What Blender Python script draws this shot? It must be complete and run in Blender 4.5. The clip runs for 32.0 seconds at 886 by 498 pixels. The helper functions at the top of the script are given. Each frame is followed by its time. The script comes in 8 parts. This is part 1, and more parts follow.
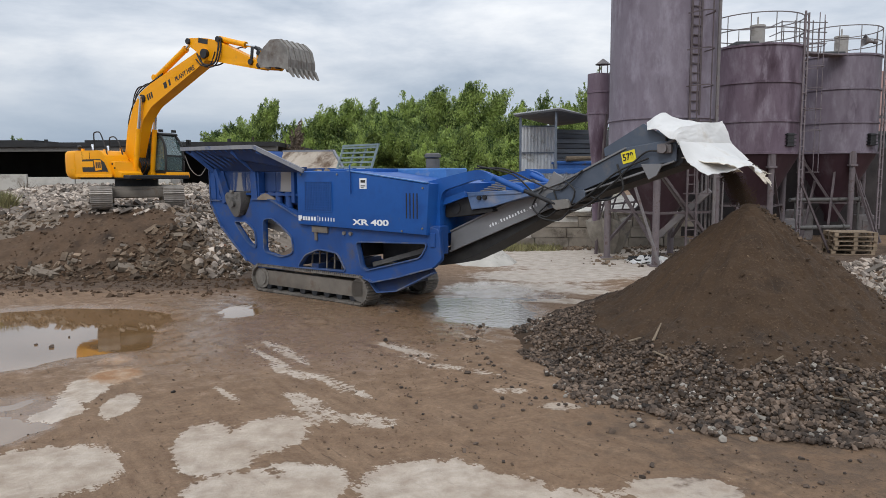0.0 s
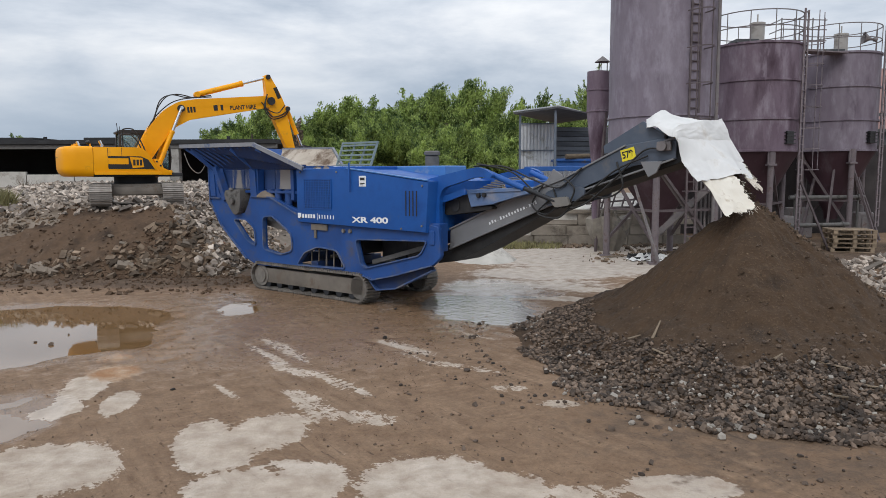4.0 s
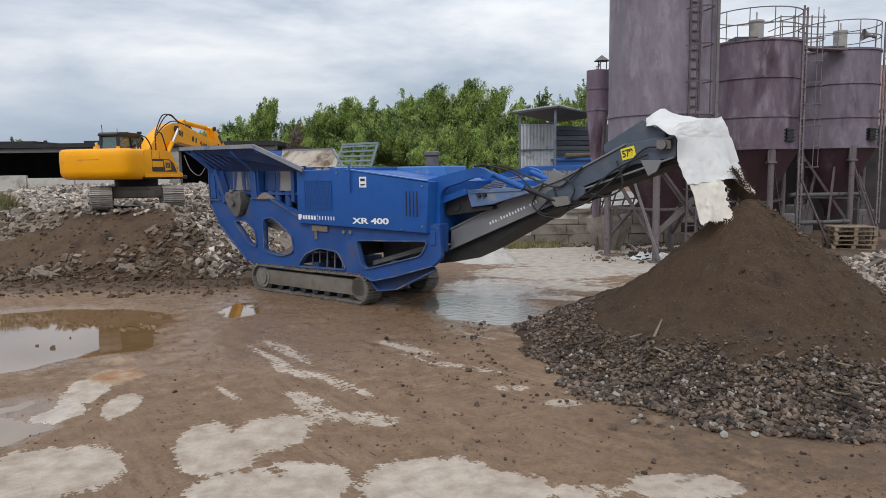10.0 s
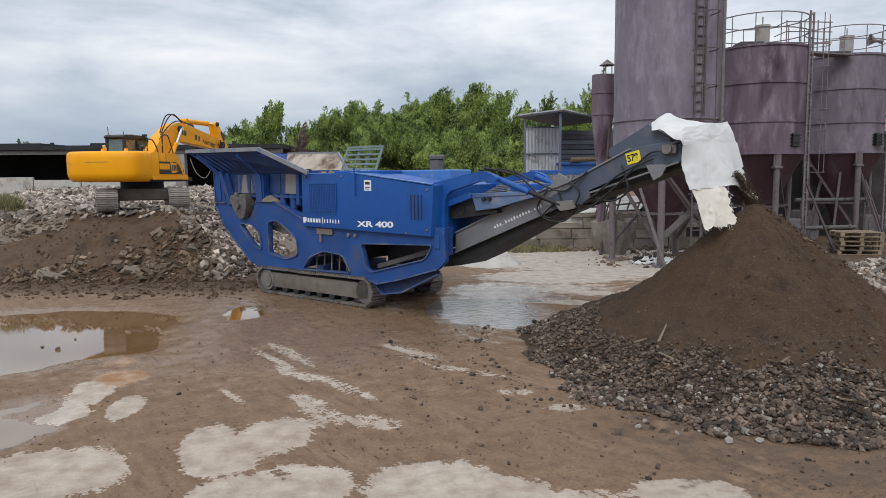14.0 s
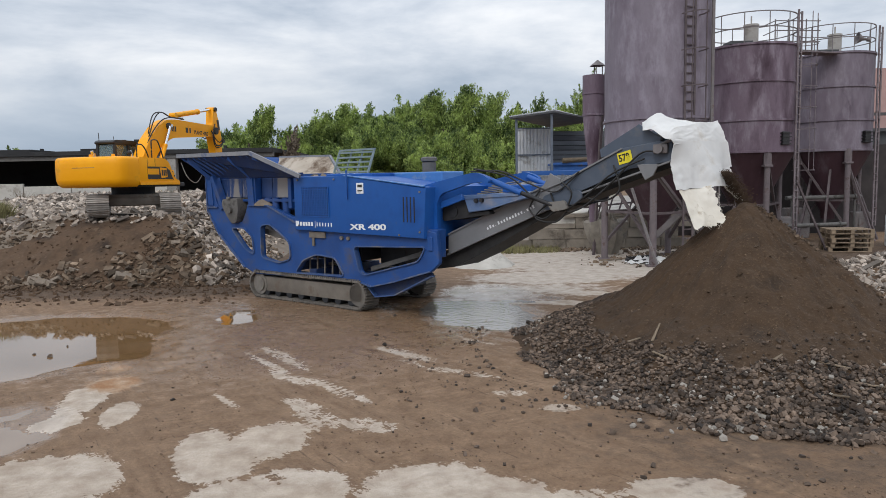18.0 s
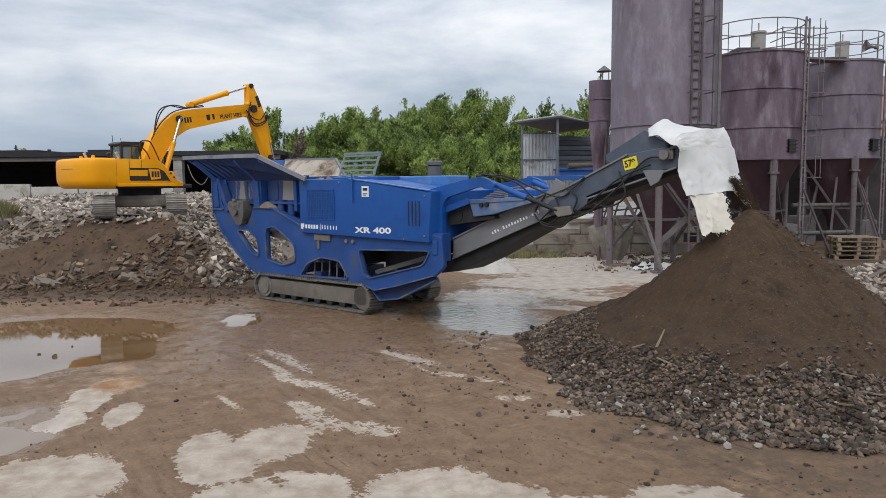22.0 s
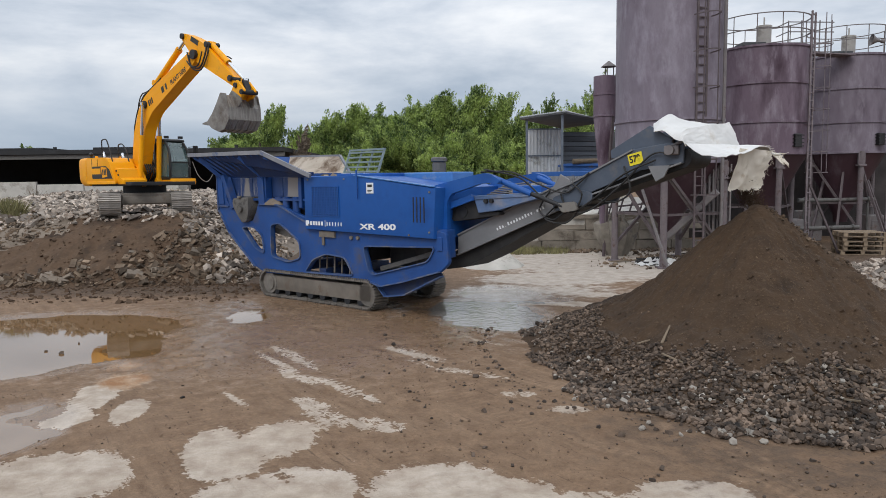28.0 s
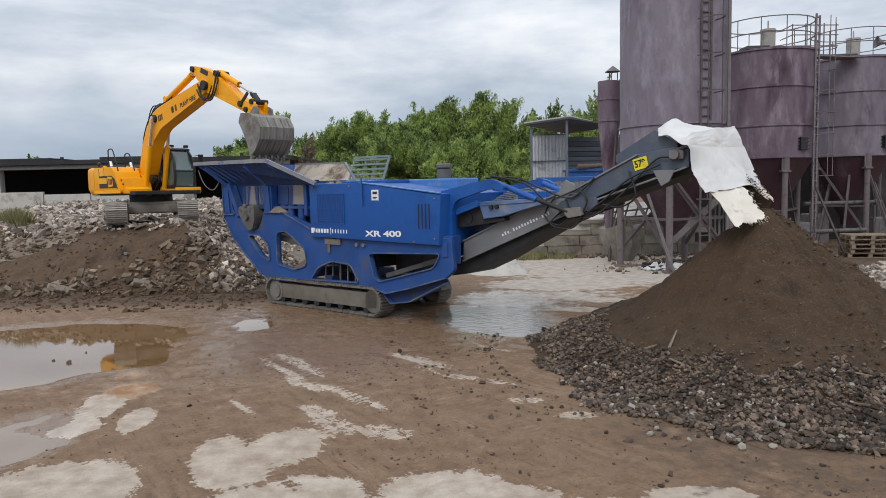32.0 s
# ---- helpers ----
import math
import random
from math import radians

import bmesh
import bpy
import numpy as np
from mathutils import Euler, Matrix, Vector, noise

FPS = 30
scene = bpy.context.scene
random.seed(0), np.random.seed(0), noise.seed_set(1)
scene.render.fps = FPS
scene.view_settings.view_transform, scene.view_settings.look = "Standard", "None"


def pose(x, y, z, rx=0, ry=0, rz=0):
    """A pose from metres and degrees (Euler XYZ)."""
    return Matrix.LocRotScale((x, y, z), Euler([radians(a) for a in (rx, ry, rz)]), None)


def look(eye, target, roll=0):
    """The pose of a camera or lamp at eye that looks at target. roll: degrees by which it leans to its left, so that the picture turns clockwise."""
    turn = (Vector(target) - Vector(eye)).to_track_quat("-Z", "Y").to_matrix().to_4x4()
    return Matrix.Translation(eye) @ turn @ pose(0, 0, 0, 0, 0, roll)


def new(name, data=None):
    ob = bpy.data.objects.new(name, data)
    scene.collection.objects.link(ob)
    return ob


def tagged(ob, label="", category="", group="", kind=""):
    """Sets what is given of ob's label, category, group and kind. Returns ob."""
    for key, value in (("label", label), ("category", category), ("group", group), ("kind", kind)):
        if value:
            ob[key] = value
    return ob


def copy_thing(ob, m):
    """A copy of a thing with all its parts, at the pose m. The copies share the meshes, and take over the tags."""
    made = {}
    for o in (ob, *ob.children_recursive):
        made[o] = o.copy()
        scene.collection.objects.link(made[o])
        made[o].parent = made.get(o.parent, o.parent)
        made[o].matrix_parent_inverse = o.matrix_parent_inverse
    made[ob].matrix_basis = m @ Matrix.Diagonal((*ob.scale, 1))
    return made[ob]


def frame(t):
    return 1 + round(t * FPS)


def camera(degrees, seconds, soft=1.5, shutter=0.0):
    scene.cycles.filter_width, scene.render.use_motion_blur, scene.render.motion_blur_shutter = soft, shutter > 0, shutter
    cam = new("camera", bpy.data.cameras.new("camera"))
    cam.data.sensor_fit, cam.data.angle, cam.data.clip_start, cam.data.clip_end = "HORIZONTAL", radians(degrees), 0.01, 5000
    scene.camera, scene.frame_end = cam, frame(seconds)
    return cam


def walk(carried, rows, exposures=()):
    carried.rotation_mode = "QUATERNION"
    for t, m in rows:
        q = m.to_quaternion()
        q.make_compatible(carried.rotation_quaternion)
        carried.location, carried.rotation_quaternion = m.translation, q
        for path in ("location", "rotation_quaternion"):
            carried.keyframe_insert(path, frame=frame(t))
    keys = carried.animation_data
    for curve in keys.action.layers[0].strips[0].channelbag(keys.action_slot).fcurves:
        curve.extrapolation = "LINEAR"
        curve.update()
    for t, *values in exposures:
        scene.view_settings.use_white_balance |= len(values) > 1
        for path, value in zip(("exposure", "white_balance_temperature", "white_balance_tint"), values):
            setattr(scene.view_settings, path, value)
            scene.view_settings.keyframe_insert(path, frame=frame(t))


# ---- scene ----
cam = camera(64, 32.0, soft=0.7)


def shot(tilt, turn, roll):
    """A hand-held view from one spot, three metres above the yard."""
    return pose(0, 0, 3.0, 90 + tilt, 0, turn) @ pose(0, 0, 0, 0, 0, roll)


walk(cam, [
    (0, shot(-5.87, -0, -0.25)), (0.5, shot(-5.942, 0.006, -0.325)), (1, shot(-5.876, 0.059, -0.308)), (1.5, shot(-5.855, 0.035, -0.136)),
    (2, shot(-6.019, -0.034, 0.149)), (2.5, shot(-6.089, -0.003, 0.229)), (3, shot(-6.036, 0.059, -0.127)), (3.5, shot(-6.073, -0.057, -0.252)),
    (5.5, shot(-6.01, 0.034, -0.179)), (6, shot(-6.033, 0.118, -0.486)), (6.5, shot(-5.978, 0.066, -0.607)), (7, shot(-5.909, 0.011, -0.652)),
    (7.5, shot(-5.958, -0.077, -0.36)), (8, shot(-5.931, -0.159, -0.143)), (8.5, shot(-5.949, -0.121, -0.314)), (9, shot(-6.002, -0.185, -0.615)),
    (9.5, shot(-6.075, -0.139, -0.558)), (10, shot(-6.041, 0.018, -0.704)), (10.5, shot(-6.003, 0.094, -0.555)), (11, shot(-5.966, 0.2, -0.433)),
    (11.5, shot(-5.935, 0.202, -0.435)), (12, shot(-5.884, 0.26, -0.747)), (12.5, shot(-5.77, 0.311, -0.928)), (13, shot(-5.666, 0.413, -1.072)),
    (13.5, shot(-5.67, 0.402, -0.708)), (14, shot(-5.747, 0.379, -0.466)), (14.5, shot(-5.728, 0.312, -0.773)), (16.5, shot(-5.632, -0.026, -0.929)),
    (17, shot(-5.697, -0.014, -0.747)), (17.5, shot(-5.628, -0.085, -0.88)), (18, shot(-5.6, -0.186, -1.104)), (18.5, shot(-5.507, -0.175, -1.054)),
    (19, shot(-5.529, -0.297, -1.195)), (19.5, shot(-5.667, -0.305, -0.82)), (20, shot(-5.66, -0.223, -0.762)), (20.5, shot(-5.564, -0.018, -0.992)),
    (21, shot(-5.458, -0.106, -0.998)), (21.5, shot(-5.338, 0.054, -0.835)), (22, shot(-5.269, 0.19, -0.574)), (22.5, shot(-4.674, 0.648, -0.617)),
    (23, shot(-4.685, 0.269, -0.664)), (23.5, shot(-5.013, -0.079, -0.677)), (24, shot(-5.085, -0.067, -0.653)), (24.5, shot(-5.122, 0.12, -0.783)),
    (25, shot(-5.163, 0.574, -0.522)), (25.5, shot(-5.255, 0.747, -0.631)), (27.5, shot(-5.583, 0.619, -1.035)), (28, shot(-5.562, 0.582, -0.781)),
    (28.5, shot(-5.439, 0.621, -0.574)), (29, shot(-5.363, 0.702, -1.025)), (29.5, shot(-5.331, 0.671, -1.117)), (30, shot(-5.323, 0.784, -1.144)),
    (30.5, shot(-5.304, 0.854, -1.053)), (31, shot(-5.285, 0.885, -0.923)), (31.5, shot(-5.197, 0.997, -0.983)), (32, shot(-5.042, 1.022, -1.298)),
])

# ---- sky, sun ----
world = bpy.data.worlds.new("sky")
scene.world = world
world.use_nodes = True
wt = world.node_tree
wt.nodes.clear()


def wnode(kind, **sets):
    n = wt.nodes.new(kind)
    for k, v in sets.items():
        n.inputs[k].default_value = v
    return n


w_out, w_bg = wnode("ShaderNodeOutputWorld"), wnode("ShaderNodeBackground")
w_sky = wnode("ShaderNodeTexSky")
w_sky.sky_type, w_sky.sun_disc, w_sky.sun_elevation, w_sky.sun_rotation = "NISHITA", False, radians(52), radians(200)
w_gain = wnode("ShaderNodeMix")
w_gain.data_type, w_gain.blend_type = "RGBA", "MULTIPLY"
w_gain.inputs[0].default_value = 1
w_gain.inputs[7].default_value = (0.10, 0.10, 0.10, 1)
wt.links.new(w_sky.outputs[0], w_gain.inputs[6])
w_co = wnode("ShaderNodeTexCoord")
w_sep = wnode("ShaderNodeSeparateXYZ")
wt.links.new(w_co.outputs["Generated"], w_sep.inputs[0])
w_map = wnode("ShaderNodeMapping")
w_map.inputs["Scale"].default_value = (1.0, 1.0, 3.4)
w_map.inputs["Location"].default_value = (0.35, 0.2, 0.1)
wt.links.new(w_co.outputs["Generated"], w_map.inputs[0])
w_big = wnode("ShaderNodeTexNoise", Scale=2.6, Detail=7.0, Roughness=0.55)
w_big.inputs["Distortion"].default_value = 0.35
w_small = wnode("ShaderNodeTexNoise", Scale=7.0, Detail=6.0, Roughness=0.6)
wt.links.new(w_map.outputs[0], w_big.inputs["Vector"])
wt.links.new(w_map.outputs[0], w_small.inputs["Vector"])
w_sum = wnode("ShaderNodeMath")
w_sum.operation = "MULTIPLY_ADD"
w_sum.inputs[1].default_value = 0.35
wt.links.new(w_small.outputs[0], w_sum.inputs[0])
wt.links.new(w_big.outputs[0], w_sum.inputs[2])
w_ramp = wnode("ShaderNodeValToRGB")
w_ramp.color_ramp.elements[0].position, w_ramp.color_ramp.elements[0].color = 0.50, (0.46, 0.53, 0.63, 1)
w_ramp.color_ramp.elements[1].position, w_ramp.color_ramp.elements[1].color = 0.86, (0.95, 0.97, 1.0, 1)
mid = w_ramp.color_ramp.elements.new(0.68)
mid.color = (0.69, 0.742, 0.82, 1)
wt.links.new(w_sum.outputs[0], w_ramp.inputs[0])
# the cloud layer: blue-grey towards the horizon, brighter overhead
w_low = wnode("ShaderNodeMapRange")
w_low.inputs["From Min"].default_value, w_low.inputs["From Max"].default_value = 0.0, 0.16
wt.links.new(w_sep.outputs[2], w_low.inputs[0])
w_hor = wnode("ShaderNodeMix")
w_hor.data_type = "RGBA"
w_hor.inputs[6].default_value = (0.31, 0.40, 0.53, 1)
wt.links.new(w_low.outputs[0], w_hor.inputs[0])
wt.links.new(w_ramp.outputs[0], w_hor.inputs[7])
w_up = wnode("ShaderNodeMapRange")
w_up.inputs["From Min"].default_value, w_up.inputs["From Max"].default_value = 0.15, 1.0
w_up.inputs["To Min"].default_value, w_up.inputs["To Max"].default_value = 1.0, 1.75
wt.links.new(w_sep.outputs[2], w_up.inputs[0])
w_lift = wnode("ShaderNodeVectorMath")
w_lift.operation = "SCALE"
wt.links.new(w_hor.outputs[2], w_lift.inputs[0])
wt.links.new(w_up.outputs[0], w_lift.inputs["Scale"])
w_mix = wnode("ShaderNodeMix")
w_mix.data_type = "RGBA"
w_mix.inputs[0].default_value = 0.92
wt.links.new(w_gain.outputs[2], w_mix.inputs[6])
wt.links.new(w_lift.outputs[0], w_mix.inputs[7])
wt.links.new(w_mix.outputs[2], w_bg.inputs[0])
w_bg.inputs[1].default_value = 1.0
wt.links.new(w_bg.outputs[0], w_out.inputs[0])

sun = new("sun", bpy.data.lights.new("sun", "SUN"))
sun.data.energy, sun.data.angle, sun.data.color = 1.15, radians(25), (1.0, 0.985, 0.96)
sun.matrix_world = look((-8, -14, 26), (0, 12, 0))


# ---- materials ----
def material(name, colors, scale=4.0, rough=0.7, metal=0.0, bump=0.0, bump_scale=None, detail=6.0, stretch=(1, 1, 1),
             spots=None, spot_scale=1.5, spot_range=(0.55, 0.65), vary=0.0, rough_to=None, island=0.0):
    """A surface with two noise scales: a ramp of colours, stains over it, relief, and a random tone for each piece."""
    m = bpy.data.materials.new(name)
    m.use_nodes = True
    t = m.node_tree
    b = t.nodes["Principled BSDF"]
    co = t.nodes.new("ShaderNodeTexCoord")
    mp = t.nodes.new("ShaderNodeMapping")
    mp.inputs["Scale"].default_value = stretch
    t.links.new(co.outputs["Object"], mp.inputs[0])
    n1 = t.nodes.new("ShaderNodeTexNoise")
    n1.inputs["Scale"].default_value, n1.inputs["Detail"].default_value, n1.inputs["Roughness"].default_value = scale, detail, 0.62
    t.links.new(mp.outputs[0], n1.inputs["Vector"])
    ramp = t.nodes.new("ShaderNodeValToRGB")
    el = ramp.color_ramp.elements
    el[0].position, el[1].position = 0.3, 0.7
    el[0].color, el[1].color = (*colors[0], 1), (*colors[-1], 1)
    for i, c in enumerate(colors[1:-1]):
        e = el.new(0.3 + 0.4 * (i + 1) / (len(colors) - 1))
        e.color = (*c, 1)
    t.links.new(n1.outputs[0], ramp.inputs[0])
    out = ramp.outputs[0]
    if spots:
        n2 = t.nodes.new("ShaderNodeTexNoise")
        n2.inputs["Scale"].default_value, n2.inputs["Detail"].default_value, n2.inputs["Roughness"].default_value = spot_scale, 9.0, 0.68
        t.links.new(mp.outputs[0], n2.inputs["Vector"])
        mr = t.nodes.new("ShaderNodeMapRange")
        mr.inputs["From Min"].default_value, mr.inputs["From Max"].default_value = spot_range
        t.links.new(n2.outputs[0], mr.inputs[0])
        mx = t.nodes.new("ShaderNodeMix")
        mx.data_type = "RGBA"
        t.links.new(mr.outputs[0], mx.inputs[0])
        t.links.new(out, mx.inputs[6])
        mx.inputs[7].default_value = (*spots, 1)
        out = mx.outputs[2]
    if vary or island:
        if island:
            src = t.nodes.new("ShaderNodeNewGeometry").outputs["Random Per Island"]
        else:
            src = t.nodes.new("ShaderNodeObjectInfo").outputs["Random"]
        mr = t.nodes.new("ShaderNodeMapRange")
        a = island or vary
        mr.inputs["To Min"].default_value, mr.inputs["To Max"].default_value = 1 - a, 1 + a
        t.links.new(src, mr.inputs[0])
        sc = t.nodes.new("ShaderNodeVectorMath")
        sc.operation = "SCALE"
        t.links.new(out, sc.inputs[0])
        t.links.new(mr.outputs[0], sc.inputs["Scale"])
        out = sc.outputs[0]
    t.links.new(out, b.inputs["Base Color"])
    b.inputs["Roughness"].default_value, b.inputs["Metallic"].default_value = rough, metal
    if rough_to is not None:
        mr = t.nodes.new("ShaderNodeMapRange")
        mr.inputs["From Min"].default_value, mr.inputs["From Max"].default_value = 0.35, 0.65
        mr.inputs["To Min"].default_value, mr.inputs["To Max"].default_value = rough, rough_to
        t.links.new(n1.outputs[0], mr.inputs[0])
        t.links.new(mr.outputs[0], b.inputs["Roughness"])
    if bump:
        n3 = t.nodes.new("ShaderNodeTexNoise")
        n3.inputs["Scale"].default_value, n3.inputs["Detail"].default_value = bump_scale or scale * 6, 5.0
        t.links.new(mp.outputs[0], n3.inputs["Vector"])
        bp = t.nodes.new("ShaderNodeBump")
        bp.inputs["Strength"].default_value, bp.inputs["Distance"].default_value = bump, 0.02
        t.links.new(n3.outputs[0], bp.inputs["Height"])
        t.links.new(bp.outputs[0], b.inputs["Normal"])
    return m


BLUE = material("blue_paint", [(0.006, 0.062, 0.258), (0.008, 0.089, 0.352), (0.007, 0.075, 0.300)], 1.2, 0.38, bump=0.04, bump_scale=30,
                spots=(0.085, 0.095, 0.13), spot_scale=2.2, spot_range=(0.60, 0.82), rough_to=0.55)
BLUE_DIRTY = material("dusty_blue_paint", [(0.007, 0.042, 0.172), (0.011, 0.078, 0.300)], 1.1, 0.46, bump=0.08, bump_scale=25,
                      spots=(0.075, 0.068, 0.068), spot_scale=2.2, spot_range=(0.52, 0.80), rough_to=0.66)
BLUE_LIGHT = material("faded_blue_paint", [(0.045, 0.16, 0.42), (0.075, 0.22, 0.50)], 2.0, 0.35, spots=(0.3, 0.33, 0.38), spot_scale=2.5, spot_range=(0.55, 0.8))
BLUE_FADED = material("dusty_faded_blue_paint", [(0.075, 0.135, 0.27), (0.13, 0.20, 0.35)], 2.0, 0.5, bump=0.05, spots=(0.26, 0.26, 0.28), spot_scale=2.5, spot_range=(0.5, 0.74))
# blue paint darkened to stand for shade, with grime spots over it
BLUE_SHADED = material("shaded_grimy_blue_paint", [(0.005, 0.022, 0.085), (0.008, 0.034, 0.13)], 1.8, 0.55, bump=0.08, bump_scale=25, spots=(0.05, 0.055, 0.065), spot_scale=2.0, spot_range=(0.5, 0.72))
DUSTY_RIM = material("dusty_blue_grey_rim", [(0.17, 0.18, 0.21), (0.27, 0.27, 0.28)], 3.0, 0.7, spots=(0.10, 0.13, 0.22), spot_scale=4)
GREY_BLUE = material("blue_grey_paint", [(0.058, 0.075, 0.106), (0.092, 0.113, 0.150)], 1.6, 0.5, bump=0.05, spots=(0.14, 0.13, 0.125), spot_scale=2.5, spot_range=(0.56, 0.78))
GREY = material("grey_paint", [(0.165, 0.168, 0.176), (0.23, 0.23, 0.238)], 1.6, 0.5, bump=0.05, spots=(0.16, 0.14, 0.12), spot_scale=2.5, spot_range=(0.58, 0.8))
STEEL = material("worn_steel", [(0.18, 0.17, 0.155), (0.30, 0.285, 0.26)], 3.0, 0.6, 0.35, bump=0.15, spots=(0.14, 0.10, 0.075), spot_scale=3.0, spot_range=(0.48, 0.68))
TRACK = material("track_steel", [(0.13, 0.115, 0.10), (0.24, 0.22, 0.195)], 5.0, 0.62, 0.3, bump=0.2, spots=(0.17, 0.125, 0.085), spot_scale=4.0, vary=0.25)
TRACK_FRAME = material("muddy_track_frame", [(0.13, 0.112, 0.093), (0.225, 0.198, 0.168)], 2.0, 0.7, 0.1, bump=0.1, spots=(0.15, 0.115, 0.085), spot_scale=3.0)
DARK = material("dark_machinery", [(0.012, 0.013, 0.016), (0.035, 0.035, 0.037)], 3.0, 0.6, 0.2, bump=0.1)
RUBBER = material("black_rubber", [(0.010, 0.010, 0.011), (0.028, 0.027, 0.026)], 5.0, 0.65, bump=0.1)
YELLOW = material("yellow_paint", [(0.86, 0.350, 0.002), (0.92, 0.400, 0.003)], 1.3, 0.42, bump=0.03, bump_scale=30,
                  spots=(0.42, 0.22, 0.04), spot_scale=2.4, spot_range=(0.60, 0.85))
YELLOW.node_tree.nodes["Principled BSDF"].inputs["Specular IOR Level"].default_value = 0.28
BLACK = material("black_paint", [(0.010, 0.010, 0.011), (0.022, 0.021, 0.02)], 4.0, 0.45)
BUCKET_STEEL = material("scraped_bucket_steel", [(0.17, 0.155, 0.14), (0.34, 0.32, 0.29)], 3.0, 0.5, 0.4, bump=0.15, stretch=(1, 5, 1),
                        spots=(0.13, 0.10, 0.08), spot_scale=2.0, spot_range=(0.5, 0.7))
CHROME = material("chrome_rod", [(0.65, 0.66, 0.68), (0.78, 0.79, 0.8)], 6.0, 0.15, 1.0)
WHITE_PAINT = material("white_paint", [(0.72, 0.74, 0.76), (0.82, 0.83, 0.84)], 6.0, 0.5)
SIGN_YELLOW = material("yellow_sign", [(0.75, 0.62, 0.02), (0.82, 0.68, 0.03)], 4.0, 0.5, spots=(0.3, 0.26, 0.12), spot_scale=6, spot_range=(0.62, 0.75))
TARP = material("white_tarpaulin", [(0.56, 0.552, 0.535), (0.70, 0.69, 0.67)], 1.2, 0.6, bump=0.05, bump_scale=5, spots=(0.50, 0.455, 0.39), spot_scale=2.0, spot_range=(0.55, 0.75))
# cream puts light shining through the cloth into its colour, besides dirt
TARP_CREAM = material("cream_tarpaulin", [(0.66, 0.60, 0.50), (0.76, 0.72, 0.64)], 1.6, 0.65, bump=0.06, bump_scale=5, spots=(0.45, 0.37, 0.27), spot_scale=3.0)
DUSTY_WING = material("dusty_wing", [(0.36, 0.30, 0.235), (0.52, 0.45, 0.37)], 1.2, 0.85, bump=0.2, spots=(0.13, 0.085, 0.055), spot_scale=0.8, spot_range=(0.5, 0.6))
DUSTY_PAD = material("dusty_track_steel", [(0.24, 0.215, 0.19), (0.40, 0.365, 0.325)], 4.0, 0.75, 0.1, bump=0.2, vary=0.2)
BLUE_STEEL = material("blue_grey_steel", [(0.10, 0.12, 0.15), (0.16, 0.185, 0.22)], 3.0, 0.55, 0.2, bump=0.05)
BEAM_BLUE = material("blue_beam_paint", [(0.014, 0.075, 0.26), (0.025, 0.11, 0.36)], 2.0, 0.5, spots=(0.1, 0.1, 0.12), spot_scale=2)
RAMP_WALL = material("rough_ramp_wall", [(0.17, 0.145, 0.115), (0.29, 0.25, 0.205)], 1.6, 0.95, bump=0.6, bump_scale=9, vary=0.1, spots=(0.12, 0.10, 0.08), spot_scale=1.2)
CONE_RED = material("dark_oxide_cone", [(0.032, 0.012, 0.018), (0.068, 0.032, 0.042)], 1.0, 0.6, stretch=(1, 1, 0.2), bump=0.05, spots=(0.10, 0.075, 0.085), spot_scale=1.6, spot_range=(0.56, 0.75))
LEG_STEEL = material("mauve_grey_leg", [(0.115, 0.092, 0.098), (0.185, 0.155, 0.16)], 3.0, 0.7, 0.0, bump=0.1, spots=(0.09, 0.055, 0.05), spot_scale=3)
DUSTY_DARK = material("dusty_dark_steel", [(0.085, 0.082, 0.078), (0.16, 0.15, 0.14)], 3.0, 0.7, 0.1, bump=0.15, spots=(0.06, 0.055, 0.05), spot_scale=3.0)
TARP_DIRTY = material("soiled_tarpaulin", [(0.52, 0.46, 0.37), (0.66, 0.61, 0.53)], 3.0, 0.7, bump=0.25, bump_scale=9, spots=(0.30, 0.22, 0.14), spot_scale=3.0)
SILO = material("weathered_silo_steel", [(0.125, 0.096, 0.125), (0.200, 0.170, 0.205), (0.155, 0.122, 0.155)], 1.3, 0.6, 0.0, bump=0.05, stretch=(1, 1, 0.38),
                spots=(0.285, 0.255, 0.30), spot_scale=2.0, spot_range=(0.48, 0.70))
SILO_DULL = material("dull_mauve_silo_steel", [(0.096, 0.070, 0.093), (0.180, 0.149, 0.181), (0.130, 0.099, 0.127)], 1.2, 0.6, 0.0, bump=0.05, stretch=(1, 1, 0.34),
                spots=(0.255, 0.225, 0.262), spot_scale=2.1, spot_range=(0.50, 0.70))
SILO_RED = material("oxide_red_steel", [(0.050, 0.023, 0.038), (0.158, 0.113, 0.146), (0.090, 0.052, 0.076)], 1.1, 0.6, 0.0, bump=0.05, stretch=(1, 1, 0.30),
                    spots=(0.27, 0.228, 0.268), spot_scale=2.2, spot_range=(0.51, 0.70))
SCUFFED = material("scuffed_blue_panel", [(0.010, 0.034, 0.12), (0.03, 0.07, 0.20)], 2.0, 0.5, bump=0.08, stretch=(1, 1, 0.2), spots=(0.27, 0.25, 0.235), spot_scale=1.6, spot_range=(0.50, 0.56))
DUSTY_FLANGE = material("dusty_blue_flange", [(0.016, 0.065, 0.22), (0.075, 0.115, 0.225)], 1.6, 0.6, bump=0.1, bump_scale=25, spots=(0.19, 0.175, 0.16), spot_scale=2.6, spot_range=(0.50, 0.70))
LADDER = material("dull_ladder_steel", [(0.15, 0.122, 0.130), (0.235, 0.20, 0.21)], 3.0, 0.65, 0.1, bump=0.1, spots=(0.09, 0.06, 0.058), spot_scale=5)
RUST = material("rusty_steel", [(0.075, 0.056, 0.058), (0.135, 0.108, 0.112)], 3.0, 0.7, 0.1, bump=0.1)
